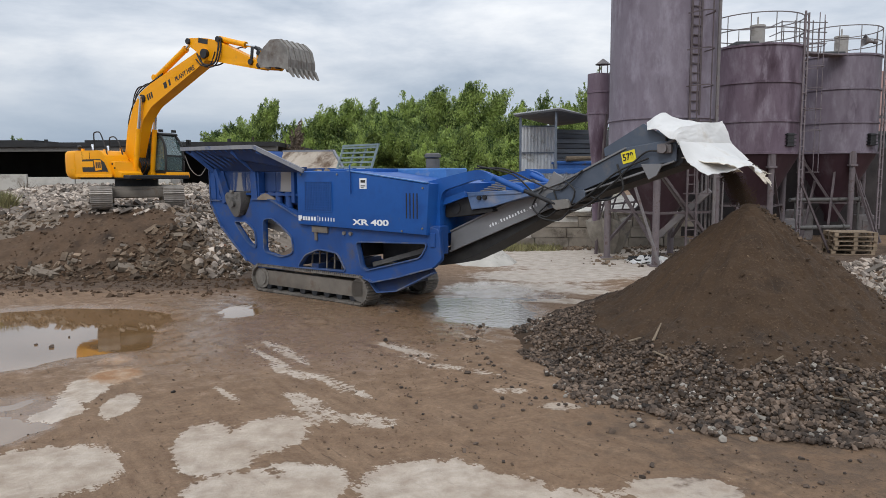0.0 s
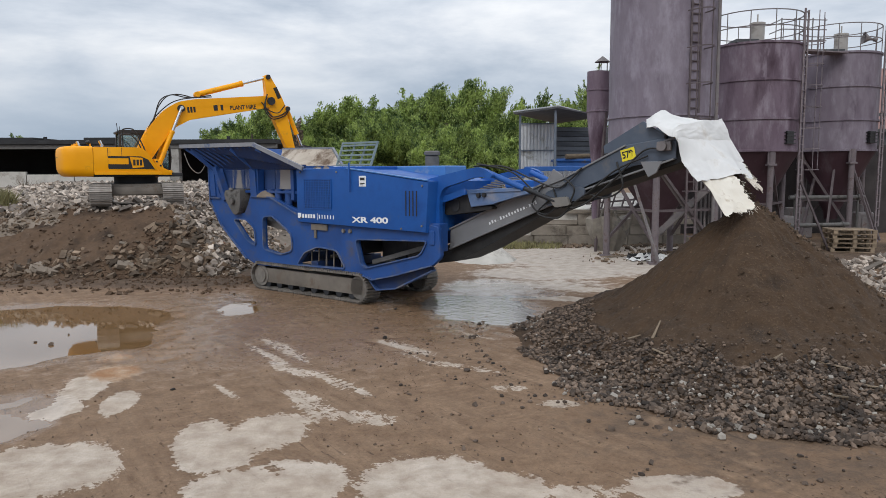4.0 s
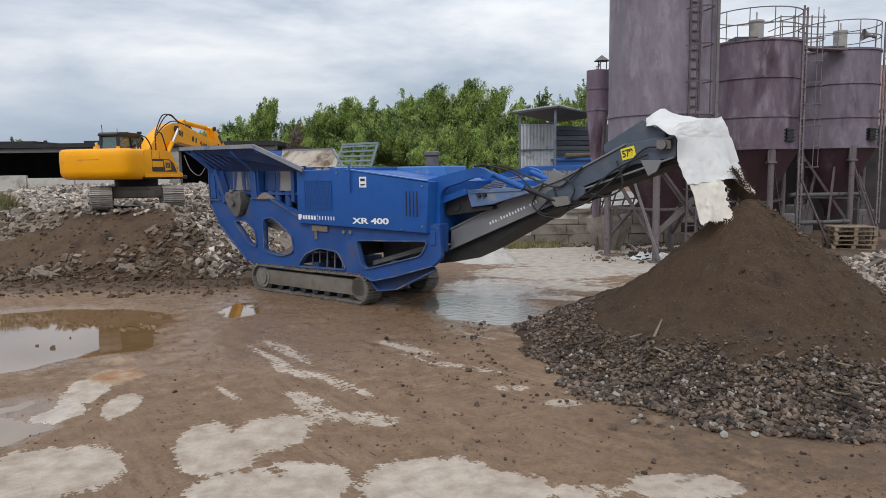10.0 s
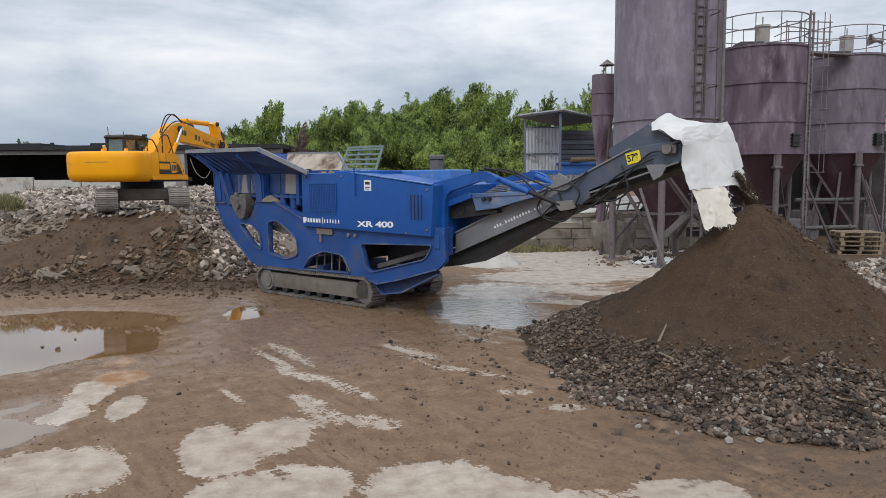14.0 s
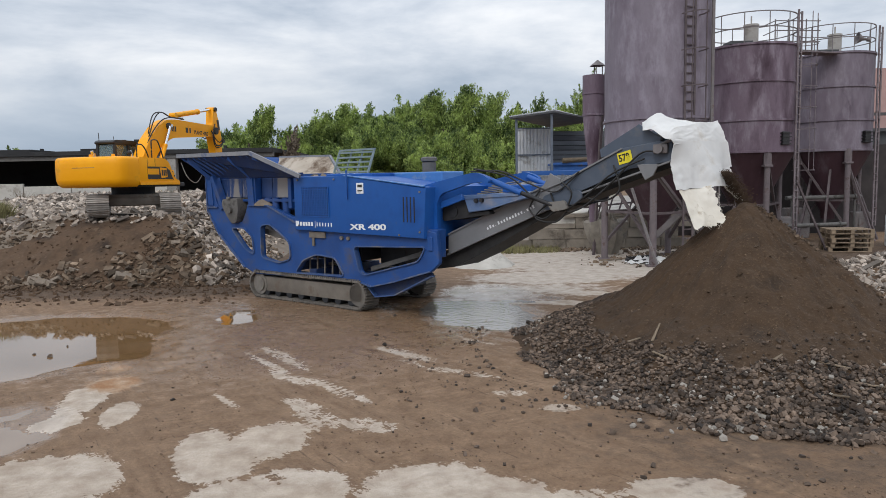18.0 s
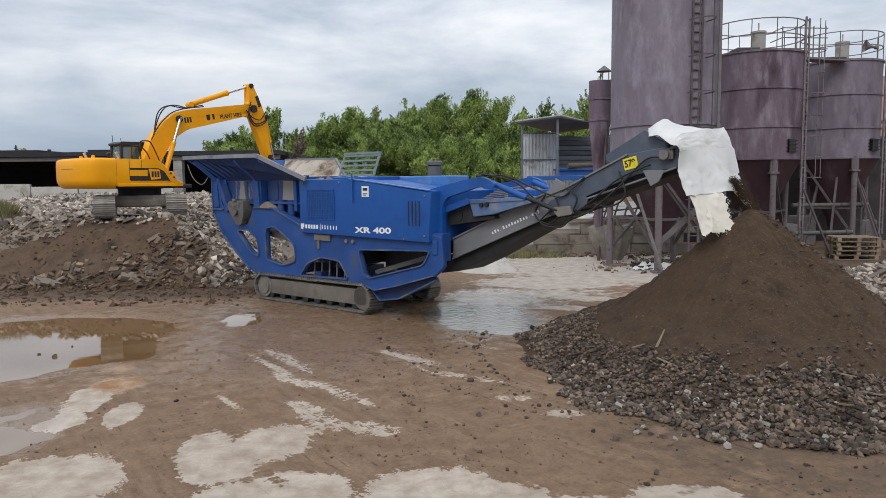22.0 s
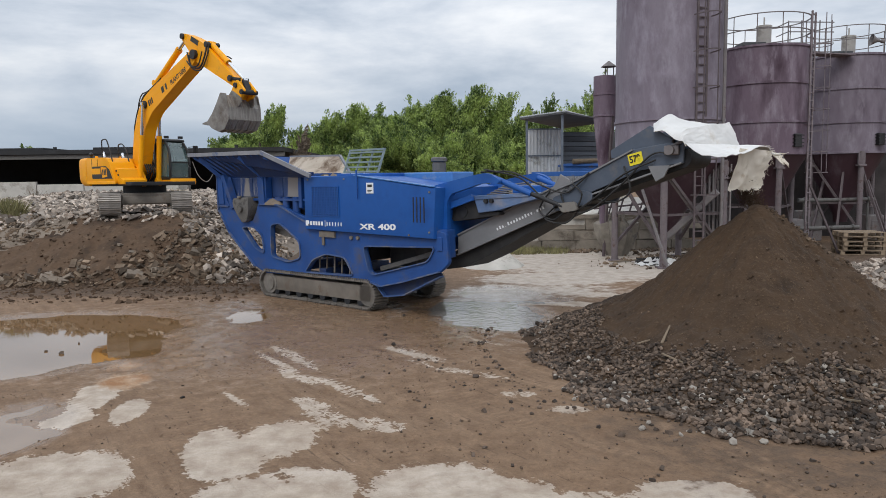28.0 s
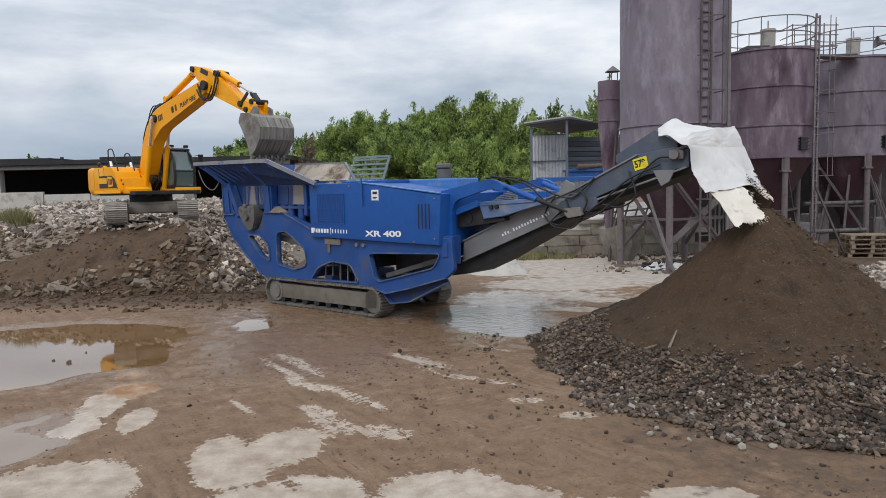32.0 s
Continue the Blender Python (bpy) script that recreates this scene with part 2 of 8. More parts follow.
GREY_STEEL = material("grey_steel", [(0.14, 0.125, 0.125), (0.22, 0.20, 0.198)], 3.0, 0.65, 0.1, bump=0.08, spots=(0.14, 0.10, 0.09), spot_scale=3)
CONCRETE = material("concrete", [(0.27, 0.255, 0.235), (0.40, 0.38, 0.35)], 2.0, 0.85, bump=0.25, spots=(0.20, 0.18, 0.16), spot_scale=0.9, vary=0.12)
CONCRETE_PALE = material("pale_concrete", [(0.42, 0.40, 0.36), (0.55, 0.52, 0.47)], 1.6, 0.85, bump=0.2, spots=(0.33, 0.30, 0.26), spot_scale=1.2)
SHEET = material("corrugated_sheet", [(0.48, 0.49, 0.50), (0.62, 0.63, 0.64)], 1.0, 0.5, 0.2, spots=(0.3, 0.29, 0.27), spot_scale=1.5)
SHEET_PALE = material("cream_sheet", [(0.55, 0.52, 0.44), (0.64, 0.61, 0.53)], 1.0, 0.55)
# near-black wall colour for the gloom under the silos
DARK_WALL = material("gloom_wall", [(0.022, 0.018, 0.018), (0.055, 0.046, 0.045)], 1.2, 0.85, bump=0.3)
SHEET_DARK = material("dark_sheet", [(0.045, 0.047, 0.05), (0.09, 0.092, 0.095)], 1.5, 0.6)
MUD_CLOD = material("mud_clod", [(0.075, 0.045, 0.027), (0.19, 0.125, 0.08)], 6.0, 0.9, bump=0.3, island=0.45)
BOARD = material("weathered_board", [(0.11, 0.12, 0.135), (0.19, 0.205, 0.225)], 2.0, 0.8, bump=0.2, stretch=(0.3, 1, 4), vary=0.3)
BITUMEN = material("black_felt_and_gloom", [(0.012, 0.012, 0.013), (0.03, 0.03, 0.032)], 1.0, 0.8, bump=0.2)
DEAD_WOOD = material("grey_splinters", [(0.10, 0.075, 0.05), (0.24, 0.185, 0.13)], 3.0, 0.9, bump=0.2, stretch=(1, 6, 6), vary=0.35)
WOOD = material("raw_pallet_wood", [(0.17, 0.122, 0.08), (0.31, 0.235, 0.16)], 2.0, 0.8, bump=0.15, stretch=(1, 6, 6), vary=0.2)
CANVAS = material("dusty_bulk_bag", [(0.16, 0.142, 0.118), (0.29, 0.26, 0.22)], 2.5, 0.9, bump=0.3, spots=(0.14, 0.13, 0.12), spot_scale=2)
def leaf_material(name, dark, light, scale=0.5):
    """Leaves: each spray has its own tone, and lets some light through. Broad noise paints clumps as if lit and shaded.
    """
    m = bpy.data.materials.new(name)
    m.use_nodes = True
    t = m.node_tree
    b, out = t.nodes["Principled BSDF"], t.nodes["Material Output"]
    b.inputs["Roughness"].default_value = 0.55
    co, n = t.nodes.new("ShaderNodeTexCoord"), t.nodes.new("ShaderNodeTexNoise")
    n.inputs["Scale"].default_value, n.inputs["Detail"].default_value = scale, 4
    t.links.new(co.outputs["Object"], n.inputs["Vector"])
    geo = t.nodes.new("ShaderNodeNewGeometry")
    add = t.nodes.new("ShaderNodeMath")
    add.operation = "MULTIPLY_ADD"
    add.inputs[1].default_value = 0.28
    t.links.new(geo.outputs["Random Per Island"], add.inputs[0])
    t.links.new(n.outputs[0], add.inputs[2])
    r = t.nodes.new("ShaderNodeValToRGB")
    r.color_ramp.elements[0].position, r.color_ramp.elements[1].position = 0.46, 0.80
    r.color_ramp.elements[0].color, r.color_ramp.elements[1].color = (*dark, 1), (*light, 1)
    t.links.new(add.outputs[0], r.inputs[0])
    t.links.new(r.outputs[0], b.inputs["Base Color"])
    tr, mix = t.nodes.new("ShaderNodeBsdfTranslucent"), t.nodes.new("ShaderNodeMixShader")
    t.links.new(r.outputs[0], tr.inputs[0])
    mix.inputs[0].default_value = 0.45
    t.links.new(b.outputs[0], mix.inputs[1])
    t.links.new(tr.outputs[0], mix.inputs[2])
    t.links.new(mix.outputs[0], out.inputs[0])
    return m


LEAF = leaf_material("leaves", (0.046, 0.092, 0.023), (0.45, 0.56, 0.160), 0.42)
LEAF_DARK = leaf_material("dark_leaves", (0.046, 0.088, 0.026), (0.33, 0.43, 0.130), 0.42)
GRASS = material("dry_grass", [(0.12, 0.115, 0.045), (0.26, 0.235, 0.11)], 2.0, 0.8, island=0.4)
TWIG = material("dry_twigs", [(0.13, 0.10, 0.075), (0.22, 0.175, 0.13)], 3.0, 0.9, island=0.3)
BARK = material("bark", [(0.05, 0.04, 0.03), (0.10, 0.08, 0.06)], 3.0, 0.9, bump=0.4)
SOIL = material("brown_soil", [(0.021, 0.0118, 0.0059), (0.056, 0.0313, 0.0149), (0.036, 0.0200, 0.0096)], 1.1, 0.95, bump=1.0, bump_scale=26, detail=12,
                spots=(0.092, 0.058, 0.034), spot_scale=26.0, spot_range=(0.55, 0.63))
EARTH = material("dug_earth", [(0.026, 0.0150, 0.0082), (0.096, 0.057, 0.032), (0.047, 0.0272, 0.0150)], 1.1, 0.95, bump=1.0, bump_scale=9, detail=10,
                 spots=(0.12, 0.08, 0.05), spot_scale=4.0, spot_range=(0.56, 0.66))
SOIL_GREY = material("rubble_soil", [(0.13, 0.100, 0.074), (0.245, 0.200, 0.158)], 1.4, 0.95, bump=0.9, bump_scale=12, detail=9)
STONE = material("crushed_stone", [(0.021, 0.0135, 0.0092), (0.166, 0.118, 0.086)], 3.0, 0.85, bump=0.3, island=0.75)
STONE_PALE = material("pale_stone", [(0.22, 0.195, 0.165), (0.35, 0.315, 0.275)], 3.0, 0.85, bump=0.3, island=0.3)
RUBBLE = material("broken_masonry", [(0.150, 0.116, 0.090), (0.47, 0.405, 0.345)], 1.8, 0.9, bump=0.4, island=0.75)
CLODS = material("earthy_masonry", [(0.058, 0.036, 0.021), (0.14, 0.096, 0.062)], 1.8, 0.9, bump=0.4, island=0.6)
FLANK = material("earthy_rubble", [(0.055, 0.035, 0.021), (0.215, 0.157, 0.108)], 1.8, 0.9, bump=0.4, island=0.6)
DUSTY_BLOCK = material("earth_stained_block", [(0.14, 0.108, 0.080), (0.31, 0.26, 0.208)], 2.5, 0.9, bump=0.4, spots=(0.10, 0.07, 0.045), spot_scale=2.0, spot_range=(0.45, 0.65), vary=0.3)
BRICK = material("broken_brick", [(0.24, 0.10, 0.06), (0.32, 0.15, 0.09)], 3.0, 0.9, bump=0.3, island=0.3)
GREEN_GREY = material("grey_green_plastic", [(0.17, 0.22, 0.22), (0.24, 0.30, 0.30)], 3.0, 0.55)
PINK = material("pink_brick_wall", [(0.40, 0.25, 0.23), (0.48, 0.31, 0.28)], 2.0, 0.85)


def glass(name, tint, rough=0.05):
    m = bpy.data.materials.new(name)
    m.use_nodes = True
    t = m.node_tree
    t.nodes.clear()
    out, mix = t.nodes.new("ShaderNodeOutputMaterial"), t.nodes.new("ShaderNodeMixShader")
    see, shine, fr = t.nodes.new("ShaderNodeBsdfTransparent"), t.nodes.new("ShaderNodeBsdfGlossy"), t.nodes.new("ShaderNodeFresnel")
    see.inputs[0].default_value = (*tint, 1)
    shine.inputs["Roughness"].default_value = rough
    fr.inputs[0].default_value = 2.2
    t.links.new(fr.outputs[0], mix.inputs[0])
    t.links.new(see.outputs[0], mix.inputs[1])
    t.links.new(shine.outputs[0], mix.inputs[2])
    # teal diffuse layer stands in for sky reflected by the panes
    film, dust = t.nodes.new("ShaderNodeMixShader"), t.nodes.new("ShaderNodeBsdfDiffuse")
    dust.inputs[0].default_value = (0.20, 0.29, 0.29, 1)
    film.inputs[0].default_value = 0.16
    t.links.new(mix.outputs[0], film.inputs[1])
    t.links.new(dust.outputs[0], film.inputs[2])
    t.links.new(film.outputs[0], out.inputs[0])
    return m


CAB_GLASS = glass("tinted_cab_glass", (0.80, 0.90, 0.88))


def mud_material():
    """Wet brown mud with pale worn concrete showing through and damp, shiny areas."""
    m = bpy.data.materials.new("wet_mud")
    m.use_nodes = True
    t = m.node_tree
    b = t.nodes["Principled BSDF"]
    co = t.nodes.new("ShaderNodeTexCoord")

    def noise_node(scale, detail, rough, stretch=None):
        n = t.nodes.new("ShaderNodeTexNoise")
        n.inputs["Scale"].default_value, n.inputs["Detail"].default_value, n.inputs["Roughness"].default_value = scale, detail, rough
        if stretch:
            mp = t.nodes.new("ShaderNodeMapping")
            mp.vector_type = "TEXTURE"
            mp.inputs["Scale"].default_value = stretch
            mp.inputs["Rotation"].default_value = (0, 0, radians(-55))
            t.links.new(co.outputs["Object"], mp.inputs[0])
            t.links.new(mp.outputs[0], n.inputs["Vector"])
        else:
            t.links.new(co.outputs["Object"], n.inputs["Vector"])
        return n.outputs[0]

    def ramp(src, a, ca, z, cz):
        r = t.nodes.new("ShaderNodeValToRGB")
        r.color_ramp.elements[0].position, r.color_ramp.elements[1].position = a, z
        r.color_ramp.elements[0].color, r.color_ramp.elements[1].color = (*ca, 1), (*cz, 1)
        t.links.new(src, r.inputs[0])
        return r.outputs[0]

    def blend(fac, a, c):
        x = t.nodes.new("ShaderNodeMix")
        x.data_type = "RGBA"
        t.links.new(fac, x.inputs[0])
        t.links.new(a, x.inputs[6])
        t.links.new(c, x.inputs[7])
        return x.outputs[2]

    def attr(name):
        a = t.nodes.new("ShaderNodeAttribute")
        a.attribute_name = name
        return a.outputs["Fac"]

    def math(op, a, c=None, d=None):
        x = t.nodes.new("ShaderNodeMath")
        x.operation = op
        for i, v in enumerate((a, c, d)):
            if v is None:
                continue
            if isinstance(v, (int, float)):
                x.inputs[i].default_value = v
            else:
                t.links.new(v, x.inputs[i])
        return x.outputs[0]

    def step(src, a, z):
        r = t.nodes.new("ShaderNodeMapRange")
        r.interpolation_type = "SMOOTHSTEP"
        r.inputs["From Min"].default_value, r.inputs["From Max"].default_value = a, z
        t.links.new(src, r.inputs[0])
        return r.outputs[0]

    fine, mid_n, big = noise_node(22, 8, 0.65), noise_node(3.2, 8, 0.6), noise_node(0.55, 6, 0.6)
    grain = noise_node(70, 6, 0.7)
    drag = noise_node(2.6, 9, 0.68, (2.6, 0.5, 1))
    lane = noise_node(0.8, 3, 0.5, (4.0, 0.55, 1))
    # cross bars of tyre treads, along the lanes where wheels have gone
    mp = t.nodes.new("ShaderNodeMapping")
    mp.inputs["Rotation"].default_value = (0, 0, radians(55))
    t.links.new(co.outputs["Object"], mp.inputs[0])
    wave = t.nodes.new("ShaderNodeTexWave")
    wave.inputs["Scale"].default_value, wave.inputs["Distortion"].default_value = 2.6, 3.2
    wave.inputs["Detail"].default_value, wave.inputs["Detail Scale"].default_value = 3.0, 2.4
    t.links.new(mp.outputs[0], wave.inputs["Vector"])
    tread = math("MULTIPLY", math("SUBTRACT", wave.outputs["Fac"], 0.5), math("MULTIPLY", step(lane, 0.54, 0.62), math("SUBTRACT", 1.0, step(attr("dry"), 0.05, 0.3))))
    mud = ramp(mid_n, 0.34, (0.162, 0.098, 0.0565), 0.68, (0.250, 0.161, 0.0985))
    mud2 = ramp(drag, 0.36, (0.152, 0.091, 0.052), 0.66, (0.272, 0.180, 0.113))
    mud = blend(step(big, 0.42, 0.62), mud, mud2)
    grit = ramp(mid_n, 0.32, (0.33, 0.256, 0.194), 0.68, (0.50, 0.415, 0.332))
    stain = ramp(mid_n, 0.36, (0.36, 0.285, 0.220), 0.64, (0.54, 0.462, 0.385))
    grit = blend(step(big, 0.35, 0.65), grit, stain)
    # pale areas break up at their rims along the wheel marks
    edge = math("MULTIPLY_ADD", math("SUBTRACT", drag, 0.5), 1.5, attr("pale"))
    edge = math("MULTIPLY_ADD", math("SUBTRACT", noise_node(6, 6, 0.6), 0.5), 1.0, edge)
    edge = math("MULTIPLY_ADD", math("SUBTRACT", fine, 0.5), 1.1, edge)
    edge = math("MULTIPLY_ADD", tread, 0.22, edge)
    pale = step(edge, 0.44, 0.56)
    col = blend(pale, mud, grit)
    dry = blend(step(math("MULTIPLY_ADD", math("SUBTRACT", mid_n, 0.5), 1.2, attr("dry")), 0.35, 0.75), col, ramp(mid_n, 0.3, (0.33, 0.275, 0.225), 0.7, (0.52, 0.455, 0.39)))
    spill = step(math("MULTIPLY_ADD", math("SUBTRACT", mid_n, 0.5), 1.6, attr("soil")), 0.3, 0.75)
    dry = blend(spill, dry, ramp(mid_n, 0.35, (0.060, 0.036, 0.021), 0.68, (0.135, 0.088, 0.056)))
    orange_smear = step(math("MULTIPLY_ADD", math("SUBTRACT", drag, 0.5), 1.8, attr("orange")), 0.30, 0.95)
    dry = blend(orange_smear, dry, ramp(mid_n, 0.35, (0.30, 0.155, 0.075), 0.65, (0.39, 0.265, 0.165)))
    tone = t.nodes.new("ShaderNodeVectorMath")
    tone.operation = "SCALE"
    t.links.new(dry, tone.inputs[0])
    g = math("MULTIPLY_ADD", math("SUBTRACT", grain, 0.5), 0.7, 1.0)
    g = math("MULTIPLY_ADD", math("SUBTRACT", fine, 0.5), 0.5, g)
    g = math("SUBTRACT", g, math("MULTIPLY", step(noise_node(30, 4, 0.6), 0.58, 0.64), 0.16))
    g = math("ADD", g, math("MULTIPLY", step(noise_node(25, 4, 0.6), 0.61, 0.66), 0.14))
    g = math("MULTIPLY_ADD", math("SUBTRACT", step(noise_node(11, 5, 0.65), 0.42, 0.60), 0.5), 0.10, g)
    g = math("SUBTRACT", g, math("MULTIPLY", step(noise_node(7, 8, 0.7, (2.2, 0.6, 1)), 0.56, 0.66), 0.14))
    # thin dark scrapes along the wheel marks
    g = math("SUBTRACT", g, math("MULTIPLY", step(noise_node(4.5, 3, 0.5, (2.4, 0.22, 1)), 0.645, 0.69), 0.34))
    g = math("MULTIPLY_ADD", tread, 0.16, g)
    g = math("MULTIPLY_ADD", math("SUBTRACT", g, 1.0), math("SUBTRACT", 1.0, math("MULTIPLY", math("MAXIMUM", pale, step(attr("dry"), 0.1, 0.5)), 0.68)), 1.0)
    t.links.new(g, tone.inputs["Scale"])
    b.inputs["Specular IOR Level"].default_value = 0.4
    t.links.new(tone.outputs[0], b.inputs["Base Color"])
    wet = step(math("MULTIPLY_ADD", math("SUBTRACT", mid_n, 0.5), 1.5, attr("wet")), 0.30, 0.85)
    r = math("SUBTRACT", 0.86, math("MULTIPLY", wet, 0.66))
    r = math("ADD", r, math("MULTIPLY", pale, 0.08))
    t.links.new(r, b.inputs["Roughness"])
    bp = t.nodes.new("ShaderNodeBump")
    bp.inputs["Distance"].default_value = 0.035
    t.links.new(math("SUBTRACT", 0.8, math("MULTIPLY", wet, 0.62)), bp.inputs["Strength"])
    h = math("ADD", math("MULTIPLY", drag, 0.3), math("MULTIPLY", fine, 0.55))
    h = math("ADD", h, math("MULTIPLY", grain, 0.35))
    h = math("MULTIPLY_ADD", tread, 0.16, h)
    t.links.new(math("SUBTRACT", h, math("MULTIPLY", pale, 0.10)), bp.inputs["Height"])
    t.links.new(bp.outputs[0], b.inputs["Normal"])
    return m


MUD = mud_material()


def water_material(name, ripple, rough, dark=(0.16, 0.088, 0.036), light=(0.22, 0.13, 0.062)):
    m = bpy.data.materials.new(name)
    m.use_nodes = True
    t = m.node_tree
    b = t.nodes["Principled BSDF"]
    co = t.nodes.new("ShaderNodeTexCoord")
    n = t.nodes.new("ShaderNodeTexNoise")
    n.inputs["Scale"].default_value, n.inputs["Detail"].default_value = 0.6, 5
    t.links.new(co.outputs["Object"], n.inputs["Vector"])
    r = t.nodes.new("ShaderNodeValToRGB")
    r.color_ramp.elements[0].color, r.color_ramp.elements[1].color = (*dark, 1), (*light, 1)
    t.links.new(n.outputs[0], r.inputs[0])
    t.links.new(r.outputs[0], b.inputs["Base Color"])
    b.inputs["Roughness"].default_value = rough
    b.inputs["IOR"].default_value = 2.2
    w = t.nodes.new("ShaderNodeTexNoise")
    w.inputs["Scale"].default_value, w.inputs["Detail"].default_value = 9.0, 2
    t.links.new(co.outputs["Object"], w.inputs["Vector"])
    bp = t.nodes.new("ShaderNodeBump")
    bp.inputs["Strength"].default_value, bp.inputs["Distance"].default_value = ripple, 0.01 if ripple < 0.1 else 0.05
    t.links.new(w.outputs[0], bp.inputs["Height"])
    t.links.new(bp.outputs[0], b.inputs["Normal"])
    return m


WATER = water_material("muddy_water", 0.03, 0.02)
WATER_FILM = water_material("rippled_water_film", 0.2, 0.10, (0.17, 0.15, 0.13), (0.30, 0.275, 0.25))


# ---- mesh helpers ----
def mesh_np(name, verts, quads, mat, smooth=False):
    """A mesh straight from arrays; all faces have the same number of corners."""
    me = bpy.data.meshes.new(name)
    verts, quads = np.asarray(verts, np.float32), np.asarray(quads, np.int32)
    k = quads.shape[1]
    me.vertices.add(len(verts))
    me.vertices.foreach_set("co", verts.ravel())
    me.loops.add(quads.size)
    me.loops.foreach_set("vertex_index", quads.ravel())
    me.polygons.add(len(quads))
    me.polygons.foreach_set("loop_start", np.arange(0, quads.size, k, dtype=np.int32))
    me.polygons.foreach_set("use_smooth", np.full(len(quads), smooth))
    me.update(calc_edges=True)
    me.validate()
    me.materials.append(mat)
    return me


def thing(name, at, label, category, group="", kind=""):
    ob = new(name)
    ob.empty_display_size = 0.2
    ob.matrix_basis = at
    return tagged(ob, label, category, group, kind)


def finish(bm, name, mat, smooth=False):
    bmesh.ops.recalc_face_normals(bm, faces=bm.faces)
    me = bpy.data.meshes.new(name)
    bm.to_mesh(me)
    bm.free()
    me.materials.append(mat)
    if smooth:
        for p in me.polygons:
            p.use_smooth = True
        me.set_sharp_from_angle(angle=radians(38))
    return me


def part(name, bm, mat, parent, label="", smooth=True):
    """One mesh object under a thing or a part."""
    me = bm if isinstance(bm, bpy.types.Mesh) else finish(bm, name, mat, smooth)
    ob = new(name, me)
    ob.parent = parent
    return tagged(ob, label)


def solo(name, bm, mat, label, category, at=Matrix(), group="", kind="", smooth=True):
    """A thing of one mesh."""
    me = bm if isinstance(bm, bpy.types.Mesh) else finish(bm, name, mat, smooth)
    ob = new(name, me)
    ob.matrix_basis = at
    return tagged(ob, label, category, group, kind)


def box(bm, a, b, bevel=0.0, m=None):
    """A box from corner a to corner b."""
    a, b = Vector(a), Vector(b)
    r = bmesh.ops.create_cube(bm, size=1.0, matrix=(m or Matrix()) @ Matrix.Translation((a + b) / 2) @ Matrix.Diagonal((*(b - a), 1)))
    if bevel:
        es = list({e for v in r["verts"] for e in v.link_edges})
        bmesh.ops.bevel(bm, geom=es, offset=bevel, segments=2, affect="EDGES", profile=0.5)
    return bm


def rod(bm, p, q, r, r2=None, seg=10, caps=True):
    """A round bar from p to q."""
    p, q = Vector(p), Vector(q)
    d = q - p
    m = Matrix.Translation((p + q) / 2) @ d.to_track_quat("Z", "Y").to_matrix().to_4x4()
    bmesh.ops.create_cone(bm, cap_ends=caps, segments=seg, radius1=r, radius2=r if r2 is None else r2, depth=d.length, matrix=m)
    return bm


def beam(bm, p, q, w, h, up=(0, 0, 1), bevel=0.0):
    """A square bar from p to q, w wide and h high."""
    p, q = Vector(p), Vector(q)
    x = (q - p).normalized()
    y = Vector(up).cross(x)
    y = y.normalized() if y.length > 1e-4 else Vector((0, 1, 0))
    z = x.cross(y)
    m = Matrix((x, y, z)).transposed().to_4x4()
    m.translation = (p + q) / 2
    ln = (q - p).length
    return box(bm, (-ln / 2, -w / 2, -h / 2), (ln / 2, w / 2, h / 2), bevel, m)


def pipe(bm, pts, r, seg=6):
    """A bent pipe or hose through the points, rounded by a spline."""
    P = [Vector(p) for p in pts]
    path = []
    for i in range(len(P) - 1):
        a, b, c, d = P[max(i - 1, 0)], P[i], P[i + 1], P[min(i + 2, len(P) - 1)]
        n = 6
        for k in range(n):
            s = k / n
            path.append(0.5 * ((2 * b) + (c - a) * s + (2 * a - 5 * b + 4 * c - d) * s * s + (3 * b - a - 3 * c + d) * s ** 3))
    path.append(P[-1])
    rings = []
    for i, p in enumerate(path):
        t = (path[min(i + 1, len(path) - 1)] - path[max(i - 1, 0)]).normalized()
        q = t.to_track_quat("Z", "Y")
        rings.append([bm.verts.new(p + q @ Vector((r * math.cos(6.2832 * k / seg), r * math.sin(6.2832 * k / seg), 0))) for k in range(seg)])
    for a, b in zip(rings, rings[1:]):
        for k in range(seg):
            bm.faces.new((a[k], a[(k + 1) % seg], b[(k + 1) % seg], b[k]))
    return bm


def lathe(bm, prof, seg=32, m=None):
    """A turned shape from (radius, height) pairs."""
    m = m or Matrix()
    rings = [[bm.verts.new(m @ Vector((r * math.cos(2 * math.pi * k / seg), r * math.sin(2 * math.pi * k / seg), z))) for k in range(seg)] for r, z in prof]
    for a, b in zip(rings, rings[1:]):
        for k in range(seg):
            bm.faces.new((a[k], a[(k + 1) % seg], b[(k + 1) % seg], b[k]))
    return bm


def prism(bm, outline, y0, y1, bevel=0.0):
    """A plate: an outline in x and z, from y0 to y1."""
    a = [bm.verts.new((x, y0, z)) for x, z in outline]
    b = [bm.verts.new((x, y1, z)) for x, z in outline]
    fs = [bm.faces.new(a), bm.faces.new(b[::-1])]
    n = len(a)
    for i in range(n):
        fs.append(bm.faces.new((a[i], b[i], b[(i + 1) % n], a[(i + 1) % n])))
    if bevel:
        es = list({e for f in fs[:2] for e in f.edges})
        bmesh.ops.bevel(bm, geom=es, offset=bevel, segments=2, affect="EDGES", profile=0.5)
    return bm


